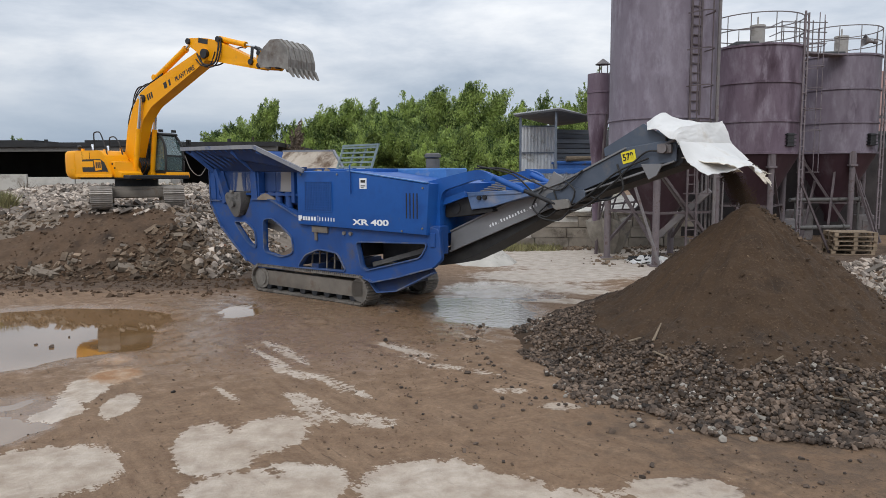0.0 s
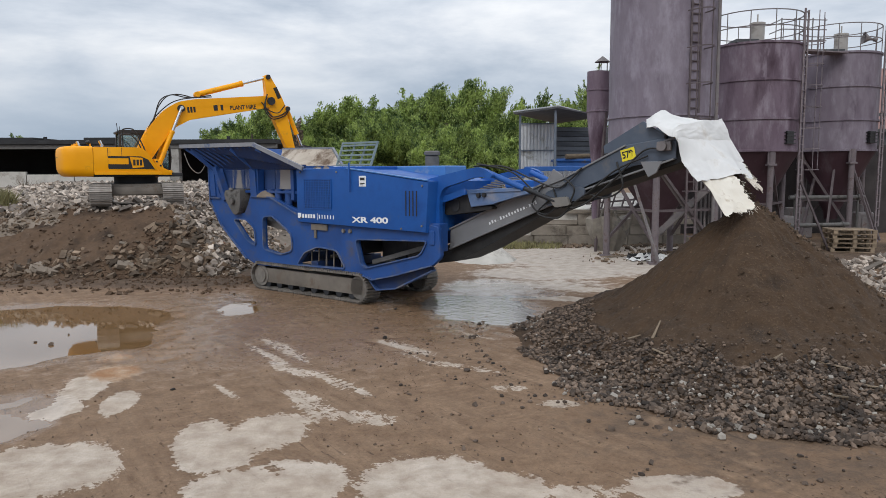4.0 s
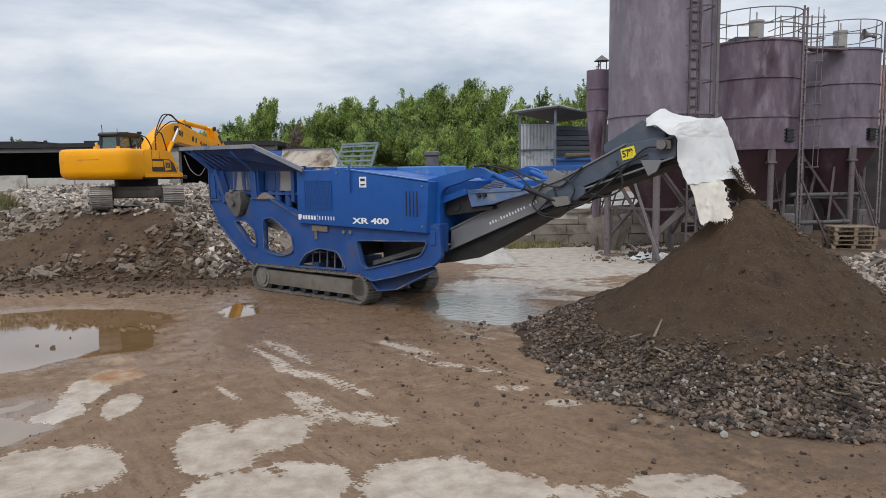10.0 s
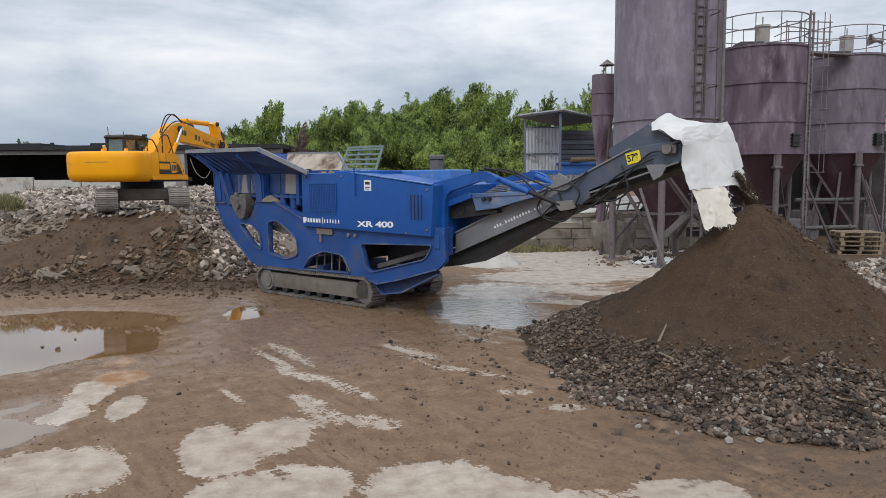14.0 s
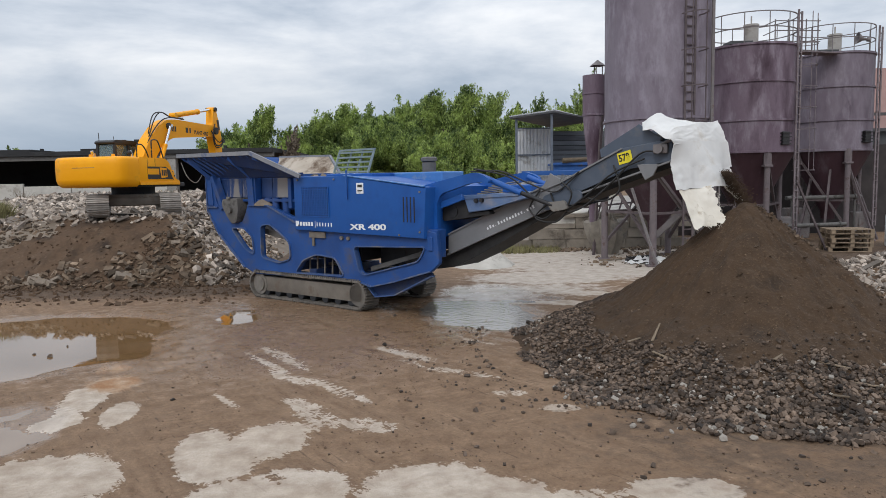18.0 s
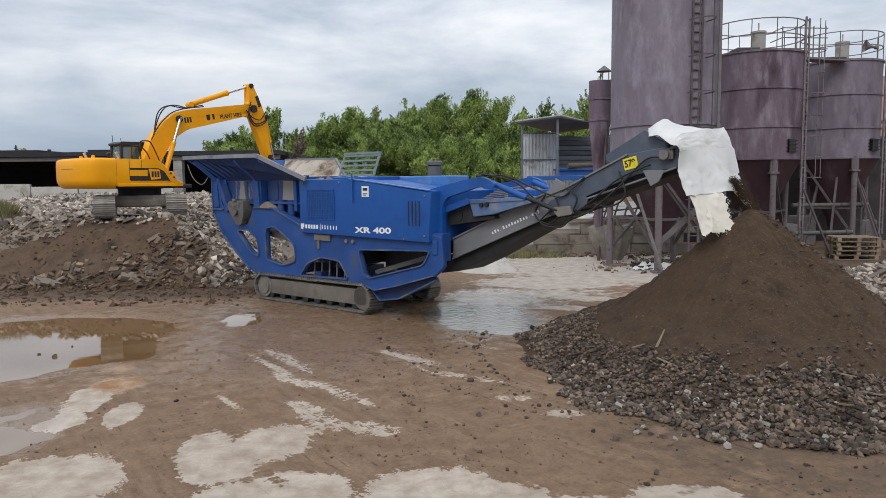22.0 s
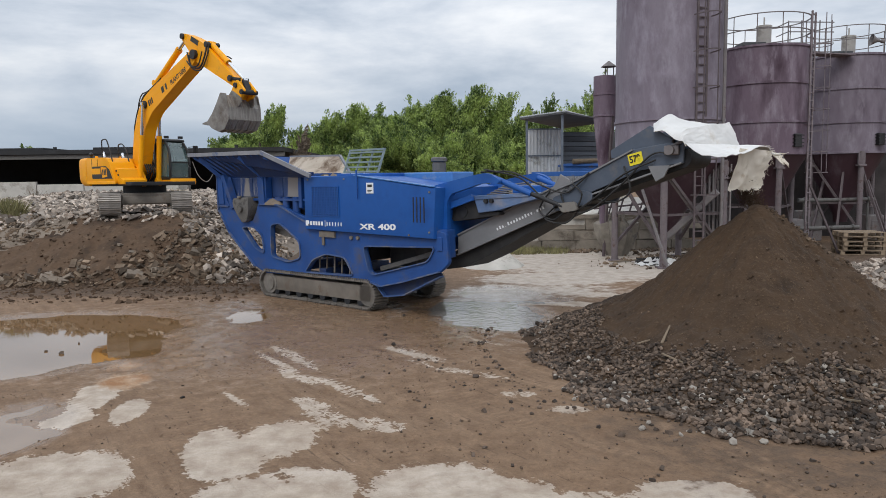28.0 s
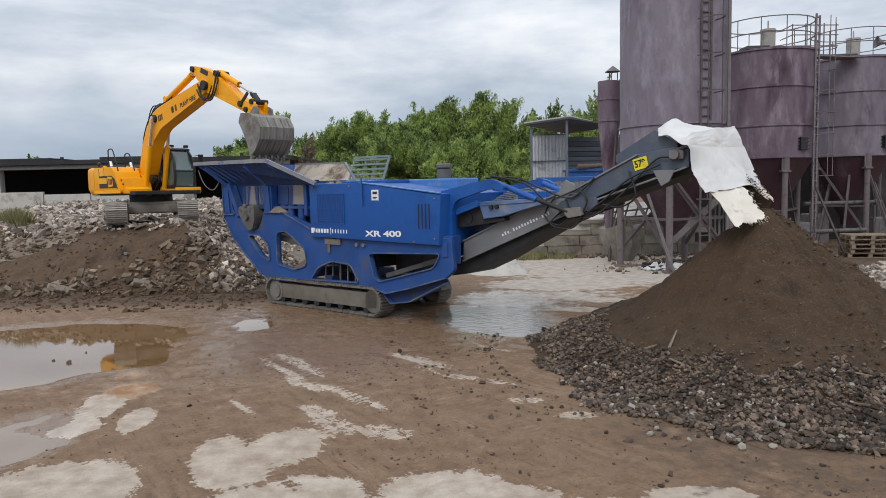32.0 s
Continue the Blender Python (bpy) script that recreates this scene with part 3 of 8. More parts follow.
def round_poly(pts, r, n=4):
    """The outline with its corners rounded."""
    out = []
    k = len(pts)
    for i in range(k):
        p, a, b = Vector(pts[i]), Vector(pts[i - 1]), Vector(pts[(i + 1) % k])
        da, db = (a - p), (b - p)
        ra = min(r, da.length * 0.45, db.length * 0.45)
        s, e = p + da.normalized() * ra, p + db.normalized() * ra
        for j in range(n + 1):
            f = j / n
            out.append(tuple(s * (1 - f) ** 2 + 2 * p * f * (1 - f) + e * f * f))
    return out


def plate(name, outline, holes, y0, y1, mat, bevel=0.012):
    """A cut-out plate in x and z with holes through it, from y0 to y1."""
    cu = bpy.data.curves.new(name, "CURVE")
    cu.dimensions, cu.fill_mode, cu.extrude, cu.bevel_depth, cu.bevel_resolution = "2D", "BOTH", abs(y1 - y0) / 2 - bevel, bevel, 1
    for ring in [outline, *holes]:
        s = cu.splines.new("POLY")
        s.points.add(len(ring) - 1)
        for p, (x, z) in zip(s.points, ring):
            p.co = (x, z, 0, 1)
        s.use_cyclic_u = True
    tmp = bpy.data.objects.new(name, cu)
    me = bpy.data.meshes.new_from_object(tmp)
    bpy.data.objects.remove(tmp)
    bpy.data.curves.remove(cu)
    me.transform(Matrix.Translation((0, (y0 + y1) / 2, 0)) @ Matrix.Rotation(radians(90), 4, "X"))
    me.materials.clear()
    me.materials.append(mat)
    me.name = name
    return me


def lettering(name, text, size, m, mat, parent, bold=0.0):
    """Flat painted letters, slightly proud of their surface; m: reads along its x, up its y."""
    cu = bpy.data.curves.new(name, "FONT")
    cu.body, cu.size, cu.align_x, cu.extrude, cu.offset = text, size, "LEFT", 0.002, bold
    tmp = bpy.data.objects.new(name, cu)
    me = bpy.data.meshes.new_from_object(tmp)
    bpy.data.objects.remove(tmp)
    bpy.data.curves.remove(cu)
    me.transform(m)
    me.materials.clear()
    me.materials.append(mat)
    return part(name, me, mat, parent)


# letters that stand upright on a face towards -y
FACE = Matrix.Rotation(radians(90), 4, "X")


def field(x, y, scale, seed=0.0, octaves=4):
    """Smooth noise at points of the plan, about -1 to 1."""
    return noise.fractal(Vector((x * scale + seed, y * scale - seed, seed)), 1.0, 2.0, octaves)


def chunks(name, places, mat, seed, blocky=0.5, long=1.0, tilt=0.7):
    """Many broken pieces in one mesh: places are (x, y, z, size); long stretches the blocks, tilt is their greatest lean."""
    rnd = random.Random(seed)
    base = []
    bm0 = bmesh.new()
    bmesh.ops.create_icosphere(bm0, subdivisions=1, radius=0.5)
    ico_v, ico_f = np.array([v.co[:] for v in bm0.verts]), np.array([[v.index for v in f.verts] for f in bm0.faces])
    bm0.free()
    cube = np.array([(x, y, z) for x in (-.5, .5) for y in (-.5, .5) for z in (-.5, .5)])
    cube_f = np.array([(0, 1, 3), (0, 3, 2), (4, 6, 7), (4, 7, 5), (0, 4, 5), (0, 5, 1), (2, 3, 7), (2, 7, 6), (0, 2, 6), (0, 6, 4), (1, 5, 7), (1, 7, 3)])
    vs, fs, k = [], [], 0
    rs = np.random.RandomState(seed)
    for x, y, z, s in places:
        if rnd.random() < blocky:
            v, f = cube * (rnd.uniform(0.7, 1.35) * long, rnd.uniform(0.6, 1.0), rnd.uniform(0.4, 0.85) / long ** 0.5), cube_f
        else:
            v, f = ico_v * (rnd.uniform(0.8, 1.3), rnd.uniform(0.7, 1.1), rnd.uniform(0.55, 0.95)), ico_f
        v = v * s * (1 + rs.uniform(-0.2, 0.2, v.shape))
        e = Euler((rnd.uniform(-tilt, tilt), rnd.uniform(-tilt, tilt), rnd.uniform(0, 6.28))).to_matrix()
        vs.append(v @ np.array(e).T + (x, y, z))
        fs.append(f + k)
        k += len(v)
    return mesh_np(name, np.vstack(vs), np.vstack(fs), mat)


# ---- the yard ----
def bump_at(x, y, cx, cy, rx, ry, turn=0.0):
    """1 in the middle of a turned oval, 0 from its rim on."""
    c, s = math.cos(radians(turn)), math.sin(radians(turn))
    dx, dy = x - cx, y - cy
    a, b = (dx * c + dy * s) / rx, (dy * c - dx * s) / ry
    return max(0.0, 1.0 - math.sqrt(a * a + b * b))


# x, y, radii, turn, depth
PUDDLES = [(-8.2, 14.95, 3.0, 1.75, -4, 0.34), (-8.6, 12.5, 2.95, 2.1, -8, 0.34), (-4.62, 16.05, 0.62, 1.15, 10, 0.15), (0.85, 15.7, 1.5, 2.2, 20, 0.14),
           (2.0, 17.4, 1.0, 0.7, 0, 0.05), (-5.5, 8.55, 0.75, 1.15, 10, 0.115), (-6.6, 13.0, 1.7, 1.25, -6, 0.22), (-3.9, 13.4, 0.5, 1.1, 10, 0.05), (0.1, 17.2, 0.6, 1.2, -38, 0.06)]
# pale worn concrete: broad patches, then streaks along the wheel marks
PATCHES = [(-4.2, 6.95, 1.15, 0.95, 0), (-4.9, 6.6, 1.0, 0.8, 0), (-5.06, 9.75, 0.40, 1.05, 12), (-4.95, 8.85, 0.42, 0.42, 0), (-4.28, 9.15, 0.27, 0.72, 8),
           (-2.72, 7.75, 0.42, 0.95, 14), (-2.05, 8.05, 0.62, 0.80, -18), (-2.45, 7.35, 0.55, 0.6, 0), (-2.0, 6.55, 0.68, 0.5, 0), (-1.3, 6.70, 0.50, 0.62, 0), (-1.55, 7.0, 0.5, 0.3, 0), (-0.15, 6.62, 0.92, 0.85, 8),
           (0.55, 6.5, 0.6, 0.5, 0), (2.3, 6.5, 0.75, 0.38, 0)]
STREAKS = [(-1.75, 9.07, 1.0, 0.26, -55), (-0.92, 8.48, 0.46, 0.28, -30), (-2.68, 11.9, 1.3, 0.20, -55), (-2.95, 11.6, 1.2, 0.13, -55), (-2.39, 10.7, 0.75, 0.19, -50),
           (-1.5, 9.98, 1.0, 0.16, -50), (-0.65, 12.1, 1.0, 0.22, -50), (-0.4, 11.3, 0.8, 0.1, -50), (0.35, 10.8, 0.75, 0.16, -35), (0.9, 9.7, 0.34, 0.2, 0), (1.5, 9.0, 0.34, 0.2, 0),
           (1.3, 6.4, 0.5, 0.25, 0), (-3.0, 9.6, 0.6, 0.1, -50), (0.6, 13.0, 0.7, 0.14, -50), (-5.9, 8.0, 0.3, 0.2, 0), (2.6, 16.9, 1.5, 0.42, -15), (2.0, 19.0, 1.6, 0.36, -10), (3.6, 18.2, 1.2, 0.4, -20)]
PALE = PATCHES + STREAKS
PILE = (5.14, 12.35, 2.42)


def ground_height(x, y):
    z = 0.018 * field(x, y, 0.9, 3.1) + 0.014 * field(x, y, 2.6, 8.2, 5)
    if 4 < y < 20 and -12 < x < 6:
        # wheel ruts across the yard
        d = x * 0.62 + y * 0.78
        z += 0.005 * math.sin(d * 7.5 + 1.5 * field(x, y, 0.35, 5)) * max(0.0, field(x, y, 0.25, 9) + 0.25)
    if x < -4.2 and y < 18:
        z += 0.028 * field(x, y, 1.5, 12.3, 5)
    for p in PUDDLES:
        z -= p[5] * min(bump_at(x, y, *p[:5]), 0.4)
    return z


def axis_steps(fine_a, fine_b, step, reach_a, reach_b):
    xs = list(np.arange(fine_a, fine_b, step))
    s, x = step, fine_b
    while x < reach_b:
        xs.append(x)
        s *= 1.16
        x += s
    s, x = step * 1.16, fine_a - step
    while x > reach_a:
        xs.insert(0, x)
        s *= 1.16
        x -= s
    return np.array([reach_a] + xs + [reach_b])


def build_ground():
    xs, ys = axis_steps(-10.5, 6.5, 0.085, -1500, 1500), axis_steps(4.6, 19.5, 0.085, -600, 2500)
    nx, ny = len(xs), len(ys)
    verts, pale, dry, wet, soil, orange = [], [], [], [], [], []
    for y in ys:
        for x in xs:
            near = -30 < x < 30 and 0 < y < 45
            verts.append((x, y, ground_height(x, y) if near else 0.0))
            p = w = d = ru = 0.0
            if near:
                for q in PALE:
                    p = max(p, min(1.0 if q[3] > 0.3 else 0.58, 2.2 * bump_at(x, y, *q)))
                for q in PUDDLES:
                    w = max(w, min(1.0, 2.5 * bump_at(x, y, q[0], q[1], q[2] * 1.3, q[3] * 1.3, q[4])))
                w = max(w, min(1.0, 2.5 * bump_at(x, y, 0.8, 15.6, 2.0, 2.4, 20)), 0.85 * min(1.0, 2 * bump_at(x, y, -4.6, 12.6, 2.2, 2.6)))
                w = max(w, 0.72 * min(1.0, 2 * bump_at(x, y, -3.5, 14.5, 8.5, 6.0)))
                d = min(1.0, 2.0 * bump_at(x, y, 6.5, 25.5, 7.5, 7.5, 15)) * 0.85
                d = max(d, 0.42 * bump_at(x, y, 3.0, 19.0, 3.5, 3.0) * 2, 0.9 * min(1.0, 2 * bump_at(x, y, 3.2, 21.2, 3.4, 2.0)))
                # pale oval by the crusher: sky sheen on wet ground, put into colour
                d = max(d, 0.75 * min(1.0, 2 * bump_at(x, y, 1.3, 18.7, 1.9, 2.2)))
                w = max(w, 0.9 * min(1.0, 2 * bump_at(x, y, 1.2, 18.4, 1.8, 2.2)))
                # two orange-brown smears beside the wide puddle
                ru = max(min(1.0, 1.6 * bump_at(x, y, -5.0, 10.55, 0.55, 0.75, 25)), 0.8 * min(1.0, 1.6 * bump_at(x, y, -5.45, 11.4, 0.5, 0.5)))
            pale.append(p)
            orange.append(ru)
            dry.append(d)
            wet.append(w)
            # the last oval only makes the ground round the silos darker brown
            soil.append(max(min(1.0, max(0.0, (y - 17.6) / 2.2)) * min(1.0, max(0.0, (-3.8 - x) / 2.0)), 0.55 * min(1.0, 2 * bump_at(x, y, 4.6, 8.2, 4.6, 3.2)), 0.95 * min(1.0, 2.5 * bump_at(x, y, 14.5, 28.0, 6.0, 6.0))) if near else 0.0)
    i = np.arange(nx * ny).reshape(ny, nx)
    quads = np.stack([i[:-1, :-1], i[:-1, 1:], i[1:, 1:], i[1:, :-1]], -1).reshape(-1, 4)
    me = mesh_np("ground", verts, quads, MUD, True)
    for name, vals in (("pale", pale), ("dry", dry), ("wet", wet), ("soil", soil), ("orange", orange)):
        me.attributes.new(name, "FLOAT", "POINT").data.foreach_set("value", vals)
    tagged(new("ground", me), "muddy brown yard with pale worn concrete patches", "ground", kind="structure")


build_ground()


def puddle(label, x0, y0, x1, y1, z=-0.058, mat=WATER):
    bm = bmesh.new()
    box(bm, (x0, y0, -0.09), (x1, y1, z))
    solo("puddle", bm, mat, label, "puddle", kind="structure", smooth=False)


puddle("wide shallow puddle of brown water mirroring the sky", -11.8, 10.2, -5.2, 17.0)
puddle("broken shallow puddle among worn concrete patches", -6.5, 7.2, -4.7, 10.1, -0.036)
puddle("small puddle by the track of the crusher", -5.3, 15.0, -4.0, 18.3, -0.034)
puddle("rippled film of water in front of the crusher", -0.7, 13.4, 2.3, 17.5, -0.03, WATER_FILM)


def mound_height(x, y):
    """The bank of earth and demolition rubble on which the digger stands."""
    toe = 20.4 + 0.035 * (x + 9.5) ** 2 * (1 if x > -9.5 else 0.45) + 0.25 * field(x, 0, 0.6, 2)
    front = (y - toe) / 3.3
    right = (-6.15 - 0.04 * (y - 24) - x) / 3.0
    d = max(0.0, min(front, right, 1.0))
    d = d * d * (3 - 2 * d) * 0.35 + d * 0.65
    top = 1.92 + 0.04 * max(0.0, y - 28) + 0.35 * bump_at(x, y, -8.6, 28, 2.0, 3.0)
    dent = 1.3 * bump_at(x, y, -8.0, 31.5, 3.0, 3.0)
    left = 0.35 * max(0.0, min(1.0, (-13.6 - x) / 2.0)) * max(0.0, 1 - (y - 22) / 4)
    z = d * (top - dent - left) + (0.10 * field(x, y, 0.8, 4) + 0.05 * field(x, y, 3.0, 7) + 0.035 * field(x, y, 8.0, 3, 3)) * min(1.0, d * 4)
    return z - 0.06 * (1 - min(1.0, d * 6))


def earth_rim(x, y):
    """The left rim of the dug face: it leans out towards the foot."""
    return -13.0 - 1.9 * max(0.0, 23.2 - y) + 0.9 * field(x, y, 0.6, 9)


def build_mound():
    xs, ys = np.arange(-24, -5.9, 0.13), np.arange(19.8, 44.1, 0.16)
    nx, ny = len(xs), len(ys)
    verts = [(x, y, mound_height(x, y)) for y in ys for x in xs]
    i = np.arange(nx * ny).reshape(ny, nx)
    quads = np.stack([i[:-1, :-1], i[:-1, 1:], i[1:, 1:], i[1:, :-1]], -1).reshape(-1, 4)
    front = [q for q in quads if verts[q[0]][1] < 23.7 + 0.7 * field(*verts[q[0]][:2], 0.7, 5) and earth_rim(*verts[q[0]][:2]) < verts[q[0]][0] < -6.4]
    seen = {tuple(q) for q in front}
    back = [q for q in quads if tuple(q) not in seen]
    bank = thing("rubble_bank", Matrix(), "bank of brown earth and grey demolition rubble", "earth bank", kind="structure")
    part("earth_face", mesh_np("earth_face", verts, front, EARTH, True), EARTH, bank, "freshly dug brown earth face")
    part("rubble_top", mesh_np("rubble_top", verts, back, SOIL_GREY, True), SOIL_GREY, bank)


build_mound()

rnd = random.Random(7)


def scatter(n, region, size, accept=None):
    """Places on the bank: (x, y, z, size)."""
    out = []
    while len(out) < n:
        x, y = rnd.uniform(region[0], region[1]), rnd.uniform(region[2], region[3])
        if accept and not accept(x, y):
            continue
        s = size[0] + (size[1] - size[0]) * rnd.random() ** 2.5
        out.append((x, y, mound_height(x, y) + s * 0.12, s))
    return out


def on_bank(x, y):
    return mound_height(x, y) > 0.02


def right_flank(x, y):
    return on_bank(x, y) and (x + 8.6) * 0.8 + (y - 22.9) * 0.55 > 0.5 * field(x, y, 1.3, 5)


def left_flank(x, y):
    return on_bank(x, y) and (x < earth_rim(x, y) - 0.1 or (y < 20.8 + 0.3 * field(x, y, 0.9, 2) and rnd.random() < 0.35))


def bare_earth(x, y):
    return on_bank(x, y) and y < 24.2


def rough_earth(x, y):
    """Where blocks stick out of the earth: its foot and its right half."""
    return y < 21.35 + 0.45 * field(x, y, 0.8, 6) + 1.5 * max(0.0, min(1.6, (x + 10.4) / 1.6)) + 0.5 * field(x, y, 2.1, 3)


def off_digger(x, y):
    return on_bank(x, y) and not (-12.9 < x < -9.7 and 24.2 < y < 27.6)


solo("brick_rubble", chunks("brick_rubble", scatter(1500, (-16, -7, 20.3, 24.3), (0.012, 0.11), lambda x, y: bare_earth(x, y) and rough_earth(x, y)), EARTH, 11, 0.5, 1.3), EARTH,
     "broken masonry scattered over the earth face", "rubble", kind="stuff")
solo("earth_clods", chunks("earth_clods", scatter(1000, (-17, -7, 20.3, 24.3), (0.015, 0.10), lambda x, y: bare_earth(x, y) and x > earth_rim(x, y)), EARTH, 18, 0.3, 1.2), EARTH,
     "clods of brown earth on the dug face", "clods", kind="stuff")
solo("earth_blocks", chunks("earth_blocks", scatter(620, (-16, -7, 20.3, 23.8), (0.04, 0.23), lambda x, y: bare_earth(x, y) and rough_earth(x, y)), FLANK, 17, 0.9, 1.5, 0.9), FLANK,
     "dull broken blocks lying on the earth face", "rubble", kind="stuff")
solo("flank_rubble", chunks("flank_rubble", scatter(2200, (-10.5, -6.2, 20.6, 29), (0.03, 0.20), right_flank), FLANK, 12, 0.9, 1.5, 0.9), FLANK,
     "grey broken blocks tumbling down the bank", "rubble", kind="stuff")
solo("pale_flank_rubble", chunks("pale_flank_rubble", scatter(2600, (-9.6, -6.1, 20.8, 29), (0.03, 0.24), lambda x, y: right_flank(x, y) and x > -7.9 - 0.5 * (y - 22) + 0.5 * field(x, y, 1.1, 4)), RUBBLE, 16, 0.85, 1.6, 0.9), RUBBLE,
     "pale broken bricks and mortar down the side of the bank", "rubble", kind="stuff")
solo("top_rubble", chunks("top_rubble", scatter(9500, (-23, -7.2, 23.4, 43), (0.03, 0.26), off_digger), RUBBLE, 13, 0.75, 1.45, 0.8), RUBBLE,
     "field of pale demolition rubble behind the digger", "rubble", kind="stuff")
solo("foot_rubble", chunks("foot_rubble", scatter(4600, (-19, -10.5, 20.3, 25.5), (0.012, 0.13), left_flank), FLANK, 14, 0.8, 1.3), FLANK,
     "broken blocks along the foot of the bank", "rubble", kind="stuff")
solo("red_brick_bits", chunks("red_brick_bits", scatter(45, (-12, -6.5, 21, 30), (0.06, 0.24), right_flank), BRICK, 15, 0.8), BRICK,
     "red brick fragments among the rubble", "rubble", kind="stuff")


def concrete_lump(x, y, s, turn, tilt):
    bm = bmesh.new()
    box(bm, (-s * 0.66, -s * 0.42, -s * 0.22), (s * 0.66, s * 0.42, s * 0.22), s * 0.05)
    r = random.Random(int(x * 100))
    for v in bm.verts:
        v.co += Vector([r.uniform(-0.05, 0.05) * s for _ in range(3)])
    solo("concrete_block", bm, DUSTY_BLOCK, "broken grey concrete block lying on the bank", "concrete block", pose(x, y, mound_height(x, y) + s * 0.1, tilt, tilt * 0.6, turn),
         "broken blocks on the bank", smooth=False)


for bx, by, bs, bt, bl in ((-9.45, 20.95, 0.55, 30, 25), (-9.1, 20.8, 0.3, 70, 10), (-11.8, 20.9, 0.5, 20, 30), (-11.5, 20.85, 0.45, 60, 25), (-12.1, 21.2, 0.4, -20, 15),
                           (-11.2, 21.3, 0.34, 40, 20), (-7.9, 22.0, 0.5, 15, 25), (-8.2, 22.9, 0.55, -30, 35), (-7.7, 23.2, 0.45, 50, 30), (-8.5, 23.8, 0.5, 10, 25),
                           (-7.4, 22.6, 0.4, -15, 30), (-8.0, 24.4, 0.55, 35, 25), (-7.2, 23.6, 0.4, 5, 30), (-9.9, 21.9, 0.28, 25, 25), (-10.4, 22.2, 0.24, 75, 15)):
    concrete_lump(bx, by, bs * 0.62, bt, bl)
r3 = random.Random(81)
for k in range(26):
    bx, by = (r3.uniform(-14.5, -8.6), r3.uniform(20.75, 21.5)) if k % 2 else (r3.uniform(-8.9, -7.0), r3.uniform(21.6, 24.6))
    concrete_lump(bx, by, r3.uniform(0.13, 0.30), r3.uniform(0, 180), r3.uniform(5, 38))


def pile_height(x, y):
    """The heap under the conveyor: a steep cone with a spreading foot."""
    x0 = PILE[0] + 0.20 * max(0.0, 1 - math.hypot(x - PILE[0], y - PILE[1]) / 2.4)
    r = math.hypot(x - x0, y - PILE[1])
    a = math.atan2(y - PILE[1], x - x0)
    r *= 1 + 0.05 * math.sin(a * 2 + 0.6) + 0.04 * math.sin(a * 5 + 2)
    r *= 1 + 0.17 * max(0.0, -math.cos(a)) ** 1.5 - 0.05 * max(0.0, math.cos(a))
    z = PILE[2] - 0.80 * math.sqrt(r * r + 0.02) + 0.18
    if r > 2.3:
        f = PILE[2] - 0.80 * 2.31 + 0.18
        z = f - (r - 2.3) * f / 2.02
    gully = (0.045 * field(math.cos(a) * 9, math.sin(a) * 9, 1.0, 3) + 0.022 * field(math.cos(a) * 22, math.sin(a) * 22, 1.0, 5)) * min(1, r)
    return z + gully + 0.06 * field(x, y, 1.6, 6) + 0.038 * field(x, y, 6, 2, 3) + 0.022 * field(x, y, 17, 4, 2) + (0.07 * field(x, y, 3.2, 9, 4) if x > PILE[0] + 0.4 else 0.0)


def build_pile():
    verts, rings, seg = [], 130, 320
    for i in range(rings + 1):
        r = 5.2 * (i / rings) ** 0.9
        for k in range(seg):
            a = 2 * math.pi * k / seg
            x, y = PILE[0] + r * math.cos(a), PILE[1] + r * math.sin(a)
            verts.append((x, y, max(pile_height(x, y), -0.09)))
    quads = [(i * seg + k, i * seg + (k + 1) % seg, (i + 1) * seg + (k + 1) % seg, (i + 1) * seg + k) for i in range(rings) for k in range(seg)]
    heap = thing("crushed_heap", Matrix(), "conical heap of dark brown crushed soil under the conveyor", "heap", kind="structure")
    part("soil_cone", mesh_np("soil_cone", verts, quads, SOIL, True), SOIL, heap)


build_pile()


def heap_stones(n, r0, r1, size, bias=1.0, fan=None, bare=True):
    out = []
    while len(out) < n:
        r, a = r0 + (r1 - r0) * rnd.random() ** bias, rnd.uniform(*(fan or (-3.6, 0.9)))
        x, y = PILE[0] + r * math.cos(a), PILE[1] + r * math.sin(a)
        rim = 4.72 - 0.95 * max(0.0, -math.cos(a)) ** 2 + 0.22 * max(0.0, -math.sin(a)) + 0.35 * field(x, y, 0.9, 3) + 0.2 * field(x, y, 3.0, 5)
        if r > rim or (bare and size[1] > 0.06 and r < 3.05 - 0.55 * max(0.0, -math.cos(a)) ** 2 + 0.4 * field(x, y, 1.2, 8) and rnd.random() < (0.996 if r < 2.55 else 0.93)):
            continue
        s = (size[0] + (size[1] - size[0]) * rnd.random() ** 1.6) * (0.76 + 0.46 * min(1.0, max(0.0, (r - 2.8) / 1.9)))
        out.append((x, y, max(pile_height(x, y), 0.0) + s * rnd.uniform(0.15, 0.65), s))
    return out


solo("coarse_gravel", chunks("coarse_gravel", heap_stones(26000, 2.0, 5.4, (0.016, 0.080), 0.85, (-3.7, 0.6)), STONE, 21, 0.25), STONE,
     "apron of dark crushed stone round the heap", "gravel", kind="stuff")
solo("pale_gravel", chunks("pale_gravel", heap_stones(1500, 3.0, 5.2, (0.020, 0.070), 0.6, (-3.6, 0.3)), STONE_PALE, 22, 0.3), STONE_PALE,
     "pale stones among the crushed gravel", "gravel", kind="stuff")
solo("cone_grit", chunks("cone_grit", heap_stones(1500, 0.3, 3.0, (0.005, 0.026), 0.6), SOIL, 23, 0.2), SOIL,
     "fine stones on the slope of the heap", "gravel", kind="stuff")
